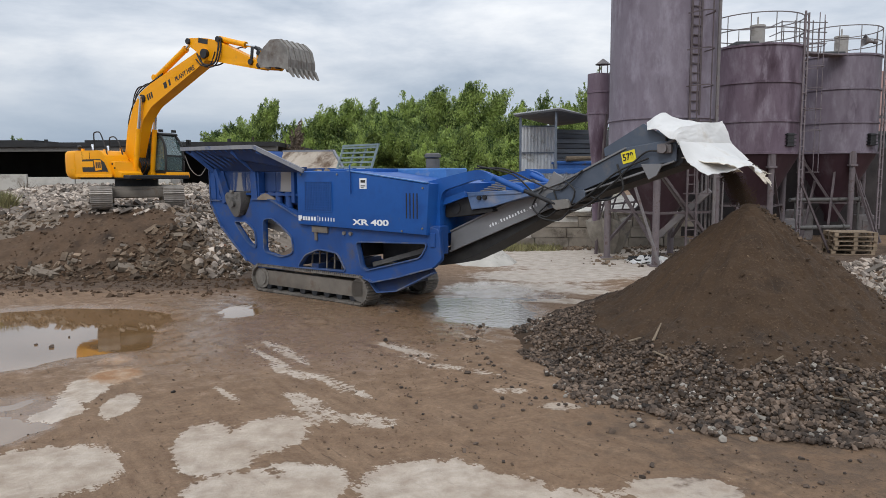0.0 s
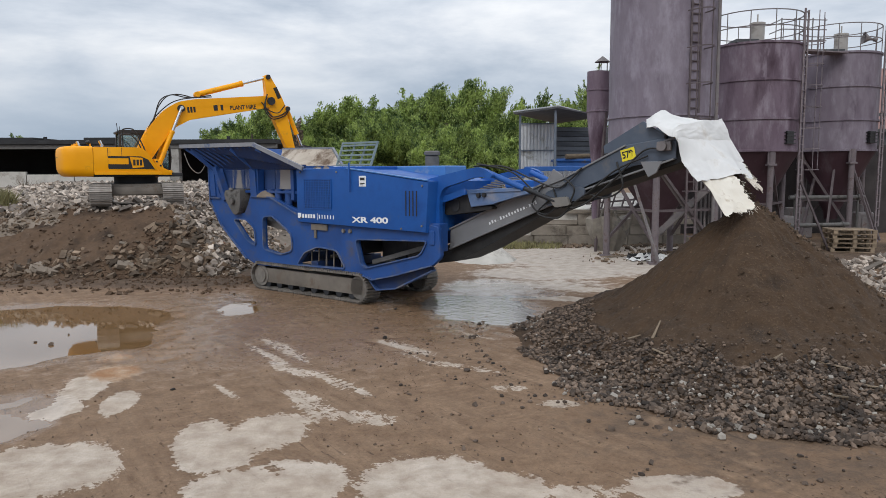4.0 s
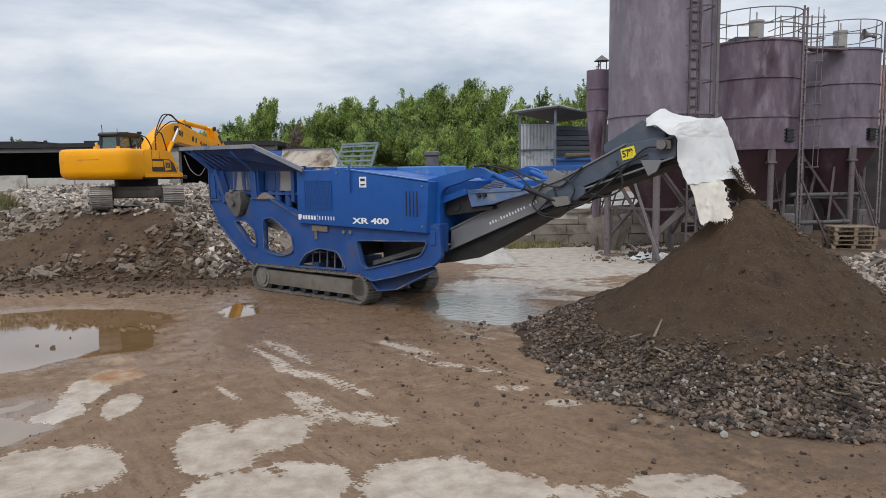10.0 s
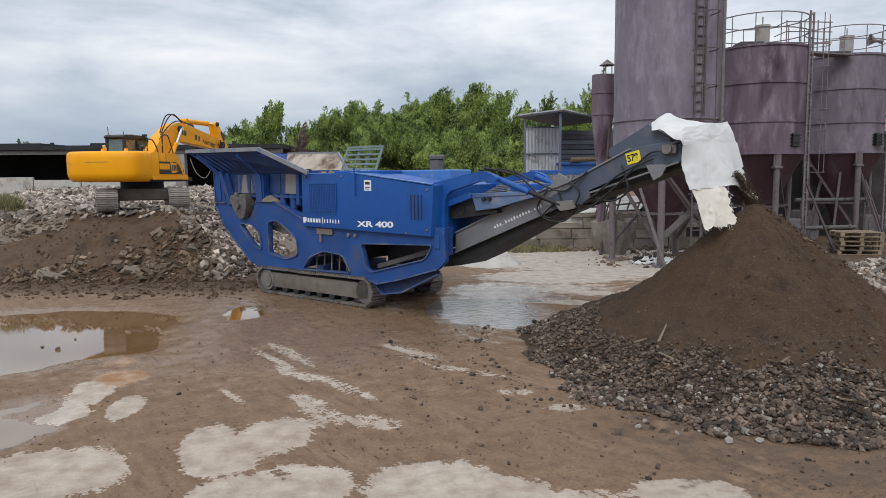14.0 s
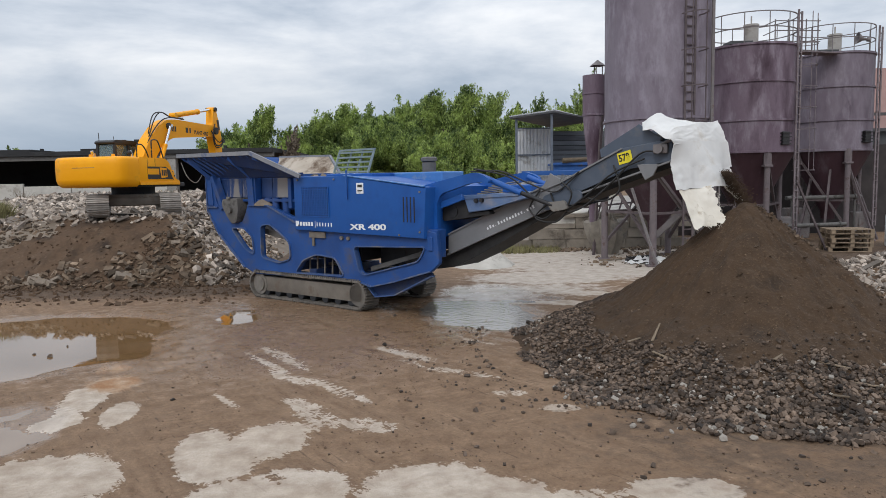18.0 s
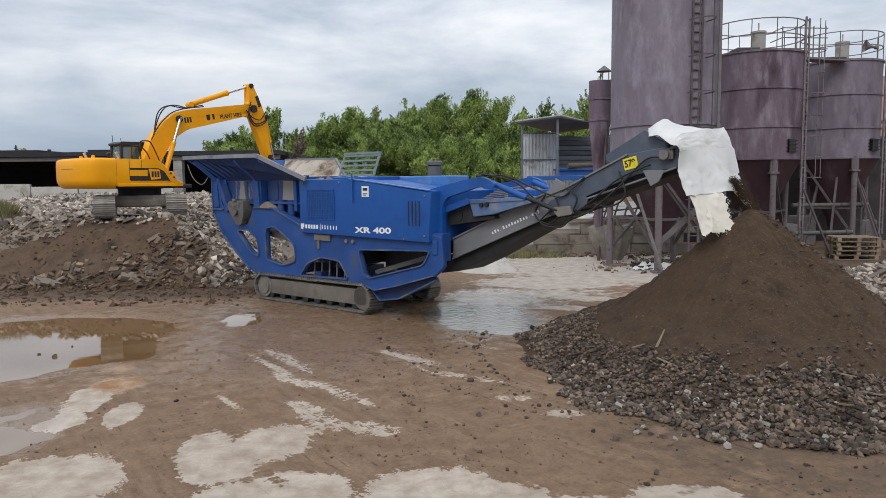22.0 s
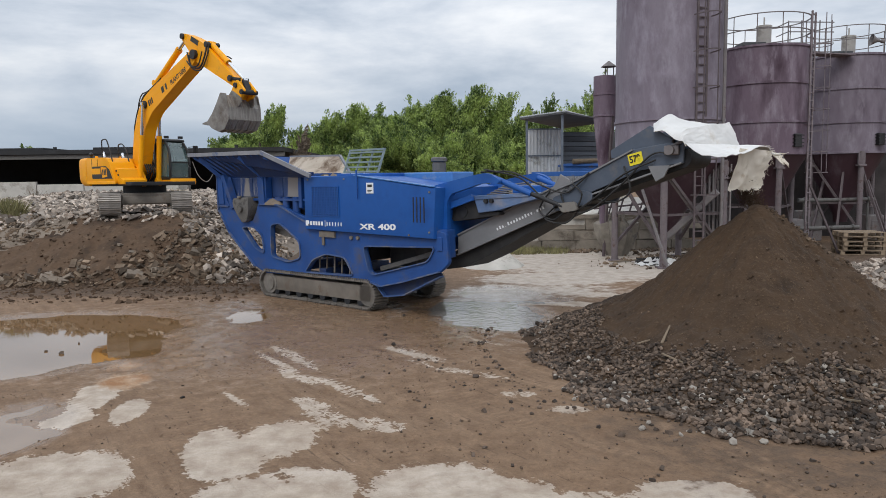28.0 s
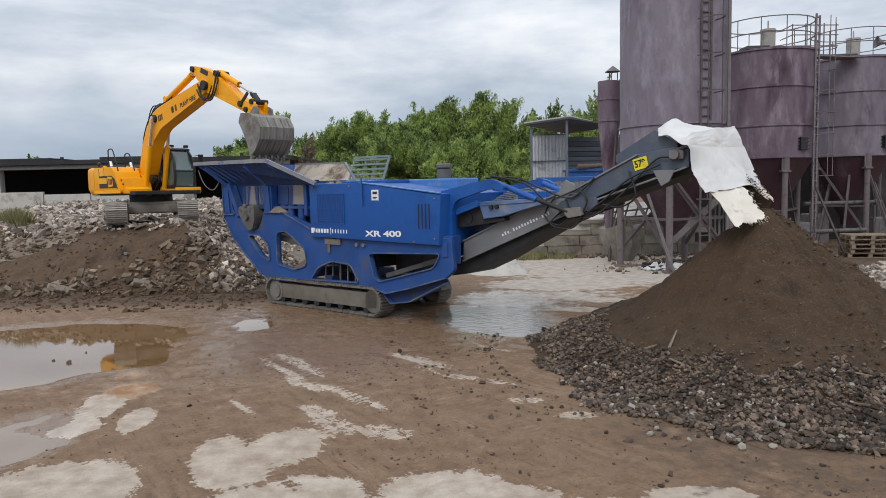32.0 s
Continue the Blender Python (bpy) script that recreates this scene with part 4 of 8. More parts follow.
solo("slope_clods", chunks("slope_clods", heap_stones(80, 0.5, 3.0, (0.02, 0.09), 0.5, (-2.6, 0.3), False), SOIL, 28, 0.3), SOIL,
     "dark clods lying on the slope of the heap", "clods", kind="stuff")
loose = []
for _ in range(650):
    a, r = rnd.uniform(-3.7, -0.5), 4.5 + 2.6 * rnd.random() ** 2.4
    sx, sy = PILE[0] + r * math.cos(a), PILE[1] + r * math.sin(a)
    loose.append((sx, sy, ground_height(sx, sy) + 0.008, 0.02 + 0.06 * rnd.random() ** 3))
for _ in range(90):
    sx, sy = rnd.uniform(-7, 5), rnd.uniform(6, 20)
    if not any(bump_at(sx, sy, *q) > 0.02 for q in PALE):
        loose.append((sx, sy, ground_height(sx, sy) + 0.006, 0.015 + 0.05 * rnd.random() ** 4))
solo("loose_stones", chunks("loose_stones", loose, STONE, 24, 0.3), STONE, "loose stones strewn over the mud", "stones", kind="stuff")


toe = []
for _ in range(1300):
    sx, sy = rnd.uniform(-16, -5.2), 20.7 - 3.0 * rnd.random() ** 2.2
    toe.append((sx, sy, ground_height(sx, sy) + 0.01, 0.02 + 0.13 * rnd.random() ** 3))
solo("toe_clods", chunks("toe_clods", toe, EARTH, 30, 0.4), EARTH, "clods of earth spilled at the foot of the bank", "clods", kind="stuff")
crumbs = []
while len(crumbs) < 3200:
    sx, sy = rnd.uniform(-6.8, 4.2), 5.3 + 12.0 * rnd.random() ** 1.4
    if field(sx * 0.82 + sy * 0.57, sy * 0.35 - sx * 0.25, 1.1, 7) < 0.12 - 0.25 * rnd.random() or math.hypot(sx - PILE[0], sy - PILE[1]) < 4.4:
        continue
    if sx < -5 and sy > 10 or any(bump_at(sx, sy, *q) > 0.02 for q in PALE):
        continue
    cs = 0.008 + 0.026 * rnd.random() ** 3
    crumbs.append((sx, sy, ground_height(sx, sy) + 0.1 * cs, cs))
solo("mud_crumbs", chunks("mud_crumbs", crumbs, MUD_CLOD, 29, 0.3), MUD_CLOD, "crumbs of brown mud turned up by wheels", "mud", kind="stuff")


def lone_stone(x, y, s, mat, label):
    me = chunks("stone", [(0, 0, s * 0.25, s)], mat, int(x * 77 + y * 31) % 997, 0.0)
    solo("stone", me, mat, label, "stone", pose(x, y, max(ground_height(x, y), -0.062), 0, 0, x * 90))


for sx, sy, ss in ((2.27, 8.25, 0.15), (3.15, 7.75, 0.17), (3.5, 7.75, 0.14), (1.65, 9.35, 0.11), (2.4, 8.45, 0.1), (2.65, 8.0, 0.1), (-7.1, 12.6, 0.13), (-7.5, 12.8, 0.09), (-7.2, 13.4, 0.08)):
    lone_stone(sx, sy, ss * 0.7, STONE_PALE if sx > 0 else STONE, "single pale stone lying on the mud" if sx > 0 else "dark stone standing in the puddle")


def splinter(x, y, ln, turn, tilt, mat=DEAD_WOOD):
    bm = bmesh.new()
    box(bm, (-ln / 2, -0.022, -0.01), (ln / 2, 0.022, 0.01), 0.004)
    for v in bm.verts:
        v.co.y *= 1 - 0.6 * (v.co.x / ln + 0.5)
    solo("wood_splinter", bm, mat, "splinter of broken wood on the heap", "wood scrap", pose(x, y, pile_height(x, y) + 0.05, 0, tilt, turn), "wood scraps on the heap", smooth=False)


for wx, wy, wl, wr, wl2 in ((3.2, 10.05, 0.36, -42, 14), (3.3, 10.75, 0.42, 55, -30), (3.0, 10.9, 0.22, 12, -12), (4.9, 8.5, 0.2, -10, 5), (5.2, 9.2, 0.4, -30, 8), (5.5, 8.75, 0.5, -24, 5), (4.5, 9.3, 0.16, 25, -20)):
    splinter(wx, wy, wl, wr, wl2)

# pale rubble beyond the heap
far_rubble = []
for _ in range(3600):
    sx, sy = rnd.uniform(10.4, 16.5), rnd.uniform(15.5, 27)
    hz = 0.5 * min(1.0, 2.2 * bump_at(sx, sy, 14.2, 19.2, 3.3, 5.4, -25))
    if hz > 0.02:
        far_rubble.append((sx, sy, hz * (0.8 + 0.3 * rnd.random()), 0.03 + 0.16 * rnd.random() ** 2.0))
solo("cone_pebbles", chunks("cone_pebbles", heap_stones(700, 0.4, 3.1, (0.008, 0.045), 0.5), CLODS, 27, 0.3), CLODS, "pebbles on the slope of the heap", "pebbles", kind="stuff")
solo("heap_clods", chunks("heap_clods", heap_stones(2400, 0.3, 4.2, (0.012, 0.085), 0.8, (-0.75, 1.5), False), CLODS, 26, 0.5), CLODS,
     "coarse clods rolled down the back of the heap", "clods", kind="stuff")
solo("pale_rubble", chunks("pale_rubble", far_rubble, RUBBLE, 25, 0.7, 1.7, 0.9), RUBBLE, "heap of pale broken concrete beyond the soil heap", "rubble", kind="stuff")

# small heap of white powder under the conveyor
bm = bmesh.new()
lathe(bm, [(0.001, 0.62), (0.25, 0.52), (0.7, 0.2), (1.15, 0.0), (1.2, -0.05)], 24)
for v in bm.verts:
    v.co += Vector((0.05 * field(v.co.x * 3, v.co.y * 3, 1, 1), 0, 0.04 * field(v.co.x * 2, v.co.y * 2, 1, 5)))
bm.transform(Matrix.Diagonal((1.0, 1.1, 1.75, 1)))
solo("powder_mound", bm, CONCRETE_PALE, "small heap of pale grey powder on the ground", "heap", pose(1.45, 24.6, 0))


# ---- far buildings ----
def build_far_shed():
    shed = thing("open_shed", Matrix(), "long low open-fronted shed with a black felt roof", "shed", kind="structure")
    bm = bmesh.new()
    box(bm, (-52, 45.2, 4.95), (-10.5, 58, 5.22))
    part("roof", bm, BITUMEN, shed, "flat black roof", False)
    bm = bmesh.new()
    box(bm, (-52, 45.35, 4.66), (-10.5, 45.7, 4.93))
    part("edge_beam", bm, DUSTY_DARK, shed, "", False)
    # back wall in the same black: the shed's dark inside put into colour
    bm = bmesh.new()
    box(bm, (-52, 57.4, 0), (-10.5, 57.7, 4.95))
    part("back_wall", bm, BITUMEN, shed, "", False)
    for i, x in enumerate((-46, -40.5, -35, -29.5, -17.0, -12.5)):
        bm = bmesh.new()
        box(bm, (x - 0.28, 45.4, 0), (x + 0.28, 45.9, 4.66), 0.02)
        part("column", bm, CONCRETE, shed, "", False)
    bm = bmesh.new()
    for x in np.arange(-50, -11, 6.0):
        rod(bm, (x, 47, 5.2), (x, 47, 5.5), 0.12, 0.12, 8)
    box(bm, (-30.5, 46.0, 5.22), (-26.2, 49, 5.42), 0.03)
    box(bm, (-23.0, 46.0, 5.22), (-19.4, 49, 5.40), 0.03)
    part("roof_patches", bm, BITUMEN, shed, "", False)
    for i in range(11):
        x = -50 + i * 3.0
        bm = bmesh.new()
        box(bm, (x + 0.02, 44.6, 0), (x + 2.96, 44.8, 3.05 + 0.18 * (i % 3 == 1)), 0.02)
        part("wall_panel", bm, CONCRETE_PALE, shed, "pale concrete wall panel", False)


build_far_shed()


def corrugated(bm, x0, x1, z0, z1, y, pitch=0.16, depth=0.03):
    n = int((x1 - x0) / pitch * 4)
    a = []
    for i in range(n + 1):
        x = x0 + (x1 - x0) * i / n
        yy = y + depth * (0, 1, 1, 0)[i % 4]
        a.append((bm.verts.new((x, yy, z0)), bm.verts.new((x, yy, z1))))
    for p, q in zip(a, a[1:]):
        bm.faces.new((p[0], q[0], q[1], p[1]))
    return bm


def build_lean_to():
    shed = thing("lean_to_shed", pose(0, 0, 0), "raised open shed of boards and corrugated sheet on posts", "shed")
    bm = bmesh.new()
    a = [(3.60, 36.2, 5.98), (5.66, 35.0, 6.15), (8.9, 39.5, 6.08), (6.6, 41.5, 5.85)]
    lo = [bm.verts.new(p) for p in a]
    hi = [bm.verts.new((p[0], p[1], p[2] + 0.07)) for p in a]
    bm.faces.new(lo), bm.faces.new(hi[::-1])
    for i in range(4):
        bm.faces.new((lo[i], lo[(i + 1) % 4], hi[(i + 1) % 4], hi[i]))
    part("roof", bm, SHEET_DARK, shed, "dark mono-pitch sheet roof", False)
    bm = bmesh.new()
    d = Vector((5.66 - 3.60, 35.0 - 36.2, 0.17))
    for i in range(22):
        p = Vector((3.60, 36.2, 6.10)) + d * (i / 21)
        rod(bm, p, p + Vector((3.1, 4.8, -0.16)), 0.035, seg=6)
    part("roof_ribs", bm, SHEET, shed, "", False)
    for p, h in (((3.95, 36.3), 5.98), ((5.58, 35.3), 6.12), ((8.5, 39.4), 6.0), ((6.4, 41.2), 5.8)):
        bm = bmesh.new()
        box(bm, (p[0] - 0.055, p[1] - 0.055, 0), (p[0] + 0.055, p[1] + 0.055, h - 0.02))
        part("post", bm, BLUE_STEEL, shed, "", False)
    bm = bmesh.new()
    corrugated(bm, 4.15, 6.0, 2.7, 5.60, 38.2, 0.18)
    part("side_sheet", bm, SHEET, shed, "pale corrugated sheet wall", False)
    for z in (4.18, 5.58):
        part("rail", box(bmesh.new(), (4.1, 38.1, z), (6.0, 38.16, z + 0.07)), BLUE_STEEL, shed, "", False)
    for i in range(9):
        bm = bmesh.new()
        z = 3.3 + i * 0.27
        beam(bm, (6.2, 40.0, z), (9.2, 40.9 + 0.04 * (i % 3), z), 0.05, 0.22)
        part("board", bm, BOARD, shed, "", False)
    bm = bmesh.new()
    prism(bm, [(6.3, 2.78), (9.6, 2.78), (9.6, 5.6), (6.3, 5.5)], 41.1, 41.2)
    part("back_sheet", bm, SHEET_DARK, shed, "", False)
    bm = bmesh.new()
    box(bm, (3.7, 35.4, 2.62), (9.3, 41.5, 2.78))
    part("floor", bm, CONCRETE, shed, "", False)


build_lean_to()

bm = bmesh.new()
box(bm, (5.9, 36.6, 2.78), (9.2, 38.0, 3.75), 0.05)
box(bm, (5.8, 36.5, 3.6), (9.3, 38.1, 3.72), 0.02)
solo("blue_hopper", bm, BEAM_BLUE, "blue steel hopper inside the open shed", "hopper", smooth=False)
bm = bmesh.new()
rod(bm, (6.3, 36.4, 3.85), (7.8, 36.7, 3.90), 0.13, 0.10, 10)
solo("canvas_bundle", bm, DEAD_WOOD, "brown rolled bundle lying on the hopper", "bundle")
bm = bmesh.new()
corrugated(bm, 3.9, 6.6, 1.3, 3.09, 34.0, 0.2, 0.04)
solo("sheet_fence", bm, SHEET, "pale corrugated sheet fence below the shed", "fence", smooth=False)
bm = bmesh.new()
corrugated(bm, 6.65, 8.4, 1.5, 3.09, 33.95, 0.2, 0.04)
solo("cream_fence", bm, SHEET_PALE, "cream corrugated sheet fence below the shed", "fence", smooth=False)
bm = bmesh.new()
box(bm, (3.9, 33.5, 3.1), (9.4, 33.9, 3.32), 0.03)
solo("blue_rail_beam", bm, BEAM_BLUE, "blue steel beam on the fence", "beam", smooth=False)


def build_ramp():
    ramp = thing("ramp", Matrix(), "pale concrete ramp on a rough block wall", "ramp", kind="structure")
    bm = bmesh.new()
    prism(bm, [(1.9, 0.0), (9.8, 0.0), (9.8, 1.62), (5.1, 1.50), (1.9, 0.12)], 29.6, 34.5)
    for v in bm.verts:
        if v.co.y > 34 and v.co.z > 0.1:
            v.co.z += 0.45
    part("slab", bm, CONCRETE_PALE, ramp, "smooth pale ramp surface", False)
    r = random.Random(4)
    z0 = 0.0
    for row in range(4):
        course = r.uniform(0.42, 0.50)
        x = 2.0 + 0.3 * (row % 2)
        while x < 9.7:
            w = r.uniform(0.8, 1.6)
            top = min(1.5, 0.12 + (x - 1.9) * 0.43)
            z1 = min(z0 + course - 0.012, top - 0.02)
            if z1 - z0 > 0.06:
                bm = bmesh.new()
                box(bm, (x, 29.42 + r.uniform(-0.05, 0.04), z0), (x + w - 0.012, 29.62, z1), 0.02)
                for v in bm.verts:
                    v.co += Vector((r.uniform(-0.012, 0.012), r.uniform(-0.03, 0.02), r.uniform(-0.012, 0.01)))
                part("wall_block", bm, RAMP_WALL, ramp, "", False)
            x += w
        z0 += course
    for i in range(8):
        bm = bmesh.new()
        x = 6.2 + i * 0.42
        beam(bm, (x, 29.6, 1.5), (x + 0.18, 29.6, 2.1), 0.06, 0.06)
        part("rail_post", bm, RUST, ramp, "", False)
    bm = bmesh.new()
    beam(bm, (6.0, 29.6, 1.72), (9.8, 29.6, 2.05), 0.07, 0.07)
    part("hand_rail", bm, RUST, ramp, "", False)


build_ramp()


# ---- silos ----
def hoop(bm, cx, cy, z, r, a0, a1, th=0.025, n=10):
    pts = [(cx + r * math.cos(a0 + (a1 - a0) * i / n), cy + r * math.sin(a0 + (a1 - a0) * i / n), z) for i in range(n + 1)]
    for p, q in zip(pts, pts[1:]):
        beam(bm, p, q, th, th)
    return bm


def ladder(parent, x, y, turn, z0, z1, cage_from=None, cage_to=None, step=0.3, width=0.46, mat=LADDER):
    """A steel ladder, and its safety cage on the side that turn (degrees) names."""
    m = pose(x, y, 0, 0, 0, turn)
    bm = bmesh.new()
    for s in (-1, 1):
        beam(bm, m @ Vector((0, s * width / 2, z0)), m @ Vector((0, s * width / 2, z1)), 0.06, 0.06, (1, 0, 0))
    z = z0 + 0.2
    while z < z1:
        beam(bm, m @ Vector((0, -width / 2, z)), m @ Vector((0, width / 2, z)), 0.036, 0.036)
        z += step
    lad = part("ladder", bm, mat, parent, "", False)
    if cage_from is not None:
        bm = bmesh.new()
        z = cage_from
        while z <= cage_to:
            pts = [m @ Vector((0.70 * math.sin(math.pi * i / 10), -0.36 * math.cos(math.pi * i / 10), z)) for i in range(11)]
            for p, q in zip(pts, pts[1:]):
                beam(bm, p, q, 0.024, 0.036)
            z += 1.15
        for i in (2, 8):
            v = Vector((0.70 * math.sin(math.pi * i / 10), -0.36 * math.cos(math.pi * i / 10), 0))
            beam(bm, m @ (v + Vector((0, 0, cage_from))), m @ (v + Vector((0, 0, cage_to))), 0.035, 0.03, (1, 0, 0))
        part("safety_cage", bm, mat, lad, "", False)


def silo(x, y, r, z_bot, z_top, label, mat, cone_z, legs, bands, rail=True, cone_mat=None):
    s = thing("silo", pose(x, y, 0), label, "silo", "silos in the row")
    bm = bmesh.new()
    lathe(bm, [(0.001, z_top), (r - 0.05, z_top - 0.02), (r, z_top - 0.06), (r, z_bot)], 48)
    part("shell", bm, mat, s, "weathered grey-mauve steel shell")
    bm = bmesh.new()
    lathe(bm, [(r - 0.02, z_bot + 0.01), (0.32, cone_z), (0.28, cone_z - 0.35), (0.001, cone_z - 0.36)], 40)
    part("cone", bm, cone_mat or CONE_RED, s, "oxide-red discharge cone")
    for z in bands:
        bm = bmesh.new()
        lathe(bm, [(r - 0.01, z - 0.045), (r + 0.05, z - 0.04), (r + 0.05, z + 0.04), (r - 0.01, z + 0.045)], 48)
        part("band", bm, mat, s, "", False)
    for lx, ly in legs:
        bm = bmesh.new()
        rod(bm, (lx, ly, 0), (lx, ly, z_bot + 0.1), 0.115, seg=14)
        box(bm, (lx - 0.16, ly - 0.16, z_bot - 0.55), (lx + 0.16, ly + 0.16, z_bot - 0.47), 0.01)
        box(bm, (lx - 0.15, ly - 0.05, z_bot - 0.48), (lx + 0.15, ly + 0.05, z_bot + 0.05), 0.01)
        box(bm, (lx - 0.2, ly - 0.2, 0), (lx + 0.2, ly + 0.2, 0.06))
        part("leg", bm, LEG_STEEL, s, "mauve-grey steel leg", False)
    for (ax, ay), (bx, by) in zip(legs, legs[1:] + legs[:1]):
        bm = bmesh.new()
        beam(bm, (ax, ay, z_bot - 0.2), (bx, by, 0.6), 0.09, 0.09)
        beam(bm, (ax, ay, 1.75), (bx, by, 1.75), 0.08, 0.08)
        part("brace", bm, RUST, s, "", False)
    if rail:
        bm = bmesh.new()
        n = 12
        for i in range(n):
            a = 2 * math.pi * i / n
            p = (r * 0.98 * math.cos(a), r * 0.98 * math.sin(a))
            rod(bm, (*p, z_top - 0.05), (*p, z_top + 1.16), 0.018, seg=6)
        for z in (0.58, 1.16):
            hoop(bm, 0, 0, z_top + z, r * 0.98, 0, 2 * math.pi, 0.035, 30)
        part("guard_rail", bm, GREY_STEEL, s, "", False)
        bm = bmesh.new()
        lathe(bm, [(0.001, 1.0), (0.30, 0.98), (0.31, 0.9), (0.28, 0.88), (0.28, 0.0)], 20, Matrix.Translation((0.0, -0.1, z_top - 0.02)))
        rod(bm, (0, -0.1, z_top + 0.9), (0, -0.1, z_top + 1.3), 0.03, seg=6)
        part("filter", bm, CONCRETE, s, "pale vent filter on top")
        bm = bmesh.new()
        box(bm, (-r * 0.75, -r * 0.75, z_top - 0.02), (-r * 0.25, -r * 0.3, z_top + 0.12), 0.02)
        part("hatch", bm, SHEET_DARK, s, "", False)
    return s


big = silo(7.72, 25.25, 1.82, 3.45, 14.5, "tall weathered grey-mauve steel silo on legs", SILO, 1.35, [(-0.72, -2.0), (1.55, -1.1), (0.9, 1.5), (-1.78, 0.3)], (4.90, 11.5), rail=False)
ladder(big, 0.50, -1.78, -66, 0.4, 14.3, 2.4, 14.0, width=0.40, mat=RUST)
bm = bmesh.new()
rod(bm, (1.42, -1.3, 0.3), (1.42, -1.3, 14.2), 0.06, seg=8)
part("riser_pipe", bm, GREY_STEEL, big)
for i in range(9):
    bm = bmesh.new()
    rod(bm, (1.05 + i * 0.09, -0.9 - 0.1 * (i % 3), 0.5), (1.0 + i * 0.1, -0.9 - 0.1 * (i % 3), 3.4), 0.03 + 0.01 * (i % 2), seg=6)
    part("feed_pipe", bm, GREY_STEEL, big)
bm = bmesh.new()
beam(bm, (-1.4, -1.9, 2.6), (-0.75, -2.6, 0.1), 0.07, 0.07)
beam(bm, (-0.7, -1.9, 3.2), (1.4, -1.0, 0.7), 0.1, 0.1)
beam(bm, (-0.2, -0.6, 0.9), (1.2, -1.5, 2.5), 0.22, 0.2)
part("stay", bm, GREY_STEEL, big, "", False)
second = silo(12.80, 29.6, 1.79, 3.80, 8.05, "oxide-red weathered steel silo with a guard rail", SILO_RED, 1.1, [(0.05, -1.72), (1.6, 0.5), (-0.6, 1.6), (-1.6, -0.4)], (3.85, 5.09, 6.59, 8.0))
ladder(second, 1.42, -1.25, -41, 0.6, 9.3)
third = silo(17.87, 32.6, 1.67, 3.90, 8.17, "grey-mauve steel silo with a guard rail", SILO_DULL, 1.2, [(-0.1, -1.66), (1.6, 0.4), (-0.5, 1.55), (-1.6, -0.3)], (3.95, 5.25, 6.69, 8.12))
ladder(third, 1.25, -1.45, -45, 0.6, 9.2)
bm = bmesh.new()
# cage that hangs between the two red silos
m0 = pose(14.95, 29.9, 0)
for z in np.arange(3.1, 8.4, 0.86):
    hoop(bm, 0.30, -0.1, z, 0.42, 0, 2 * math.pi, 0.028, 14)
for a in (0.0, 3.14, 4.7):
    beam(bm, (0.30 + 0.42 * math.cos(a), -0.1 + 0.42 * math.sin(a), 3.1), (0.30 + 0.42 * math.cos(a), -0.1 + 0.42 * math.sin(a), 9.5), 0.028, 0.024, (1, 0, 0))
beam(bm, (-1.2, 0.0, 8.0), (2.2, 1.2, 8.05), 0.7, 0.05)
solo("cage_tower", bm, LADDER, "grey steel ladder cage hanging between two silos", "ladder cage", m0, smooth=False)
bm = bmesh.new()
for x in (14.2, 14.75, 15.5, 16.0):
    rod(bm, (x, 30.4, 8.0), (x, 30.4, 9.4), 0.025, seg=6)
for z in (8.5, 8.95, 9.35):
    rod(bm, (14.2, 30.4, z), (16.2, 30.6, z), 0.022, seg=6)
    rod(bm, (14.2, 30.4, z), (14.2, 31.5, z), 0.022, seg=6)
solo("catwalk_rail", bm, GREY_STEEL, "tubular rail of the catwalk between silos", "railing")
bm = bmesh.new()
lathe(bm, [(0.001, -0.12), (0.09, -0.12), (0.09, 0.02), (0.05, 0.04), (0.08, 0.18), (0.24, 0.40), (0.26, 0.42), (0.23, 0.41), (0.06, 0.18), (0.001, 0.16)], 20)
solo("loud_hailer", bm, GREY_STEEL, "grey horn loudspeaker on the silo rail", "loudspeaker", pose(18.45, 31.0, 8.62, 0, 80, 170))
for s_x, s_y, s_z in ((13.55, 28.05, 4.35), (18.6, 31.1, 4.5)):
    bm = bmesh.new()
    box(bm, (-0.20, -0.12, -0.26), (0.20, 0.12, 0.26), 0.02)
    for k in range(4):
        box(bm, (-0.27, -0.15, -0.24 + 0.14 * k), (0.27, 0.10, -0.20 + 0.14 * k))
    solo("control_box", bm, BLACK, "dark control box fixed to the silo shell", "control box", pose(s_x, s_y, s_z, 0, 0, 28), smooth=False)


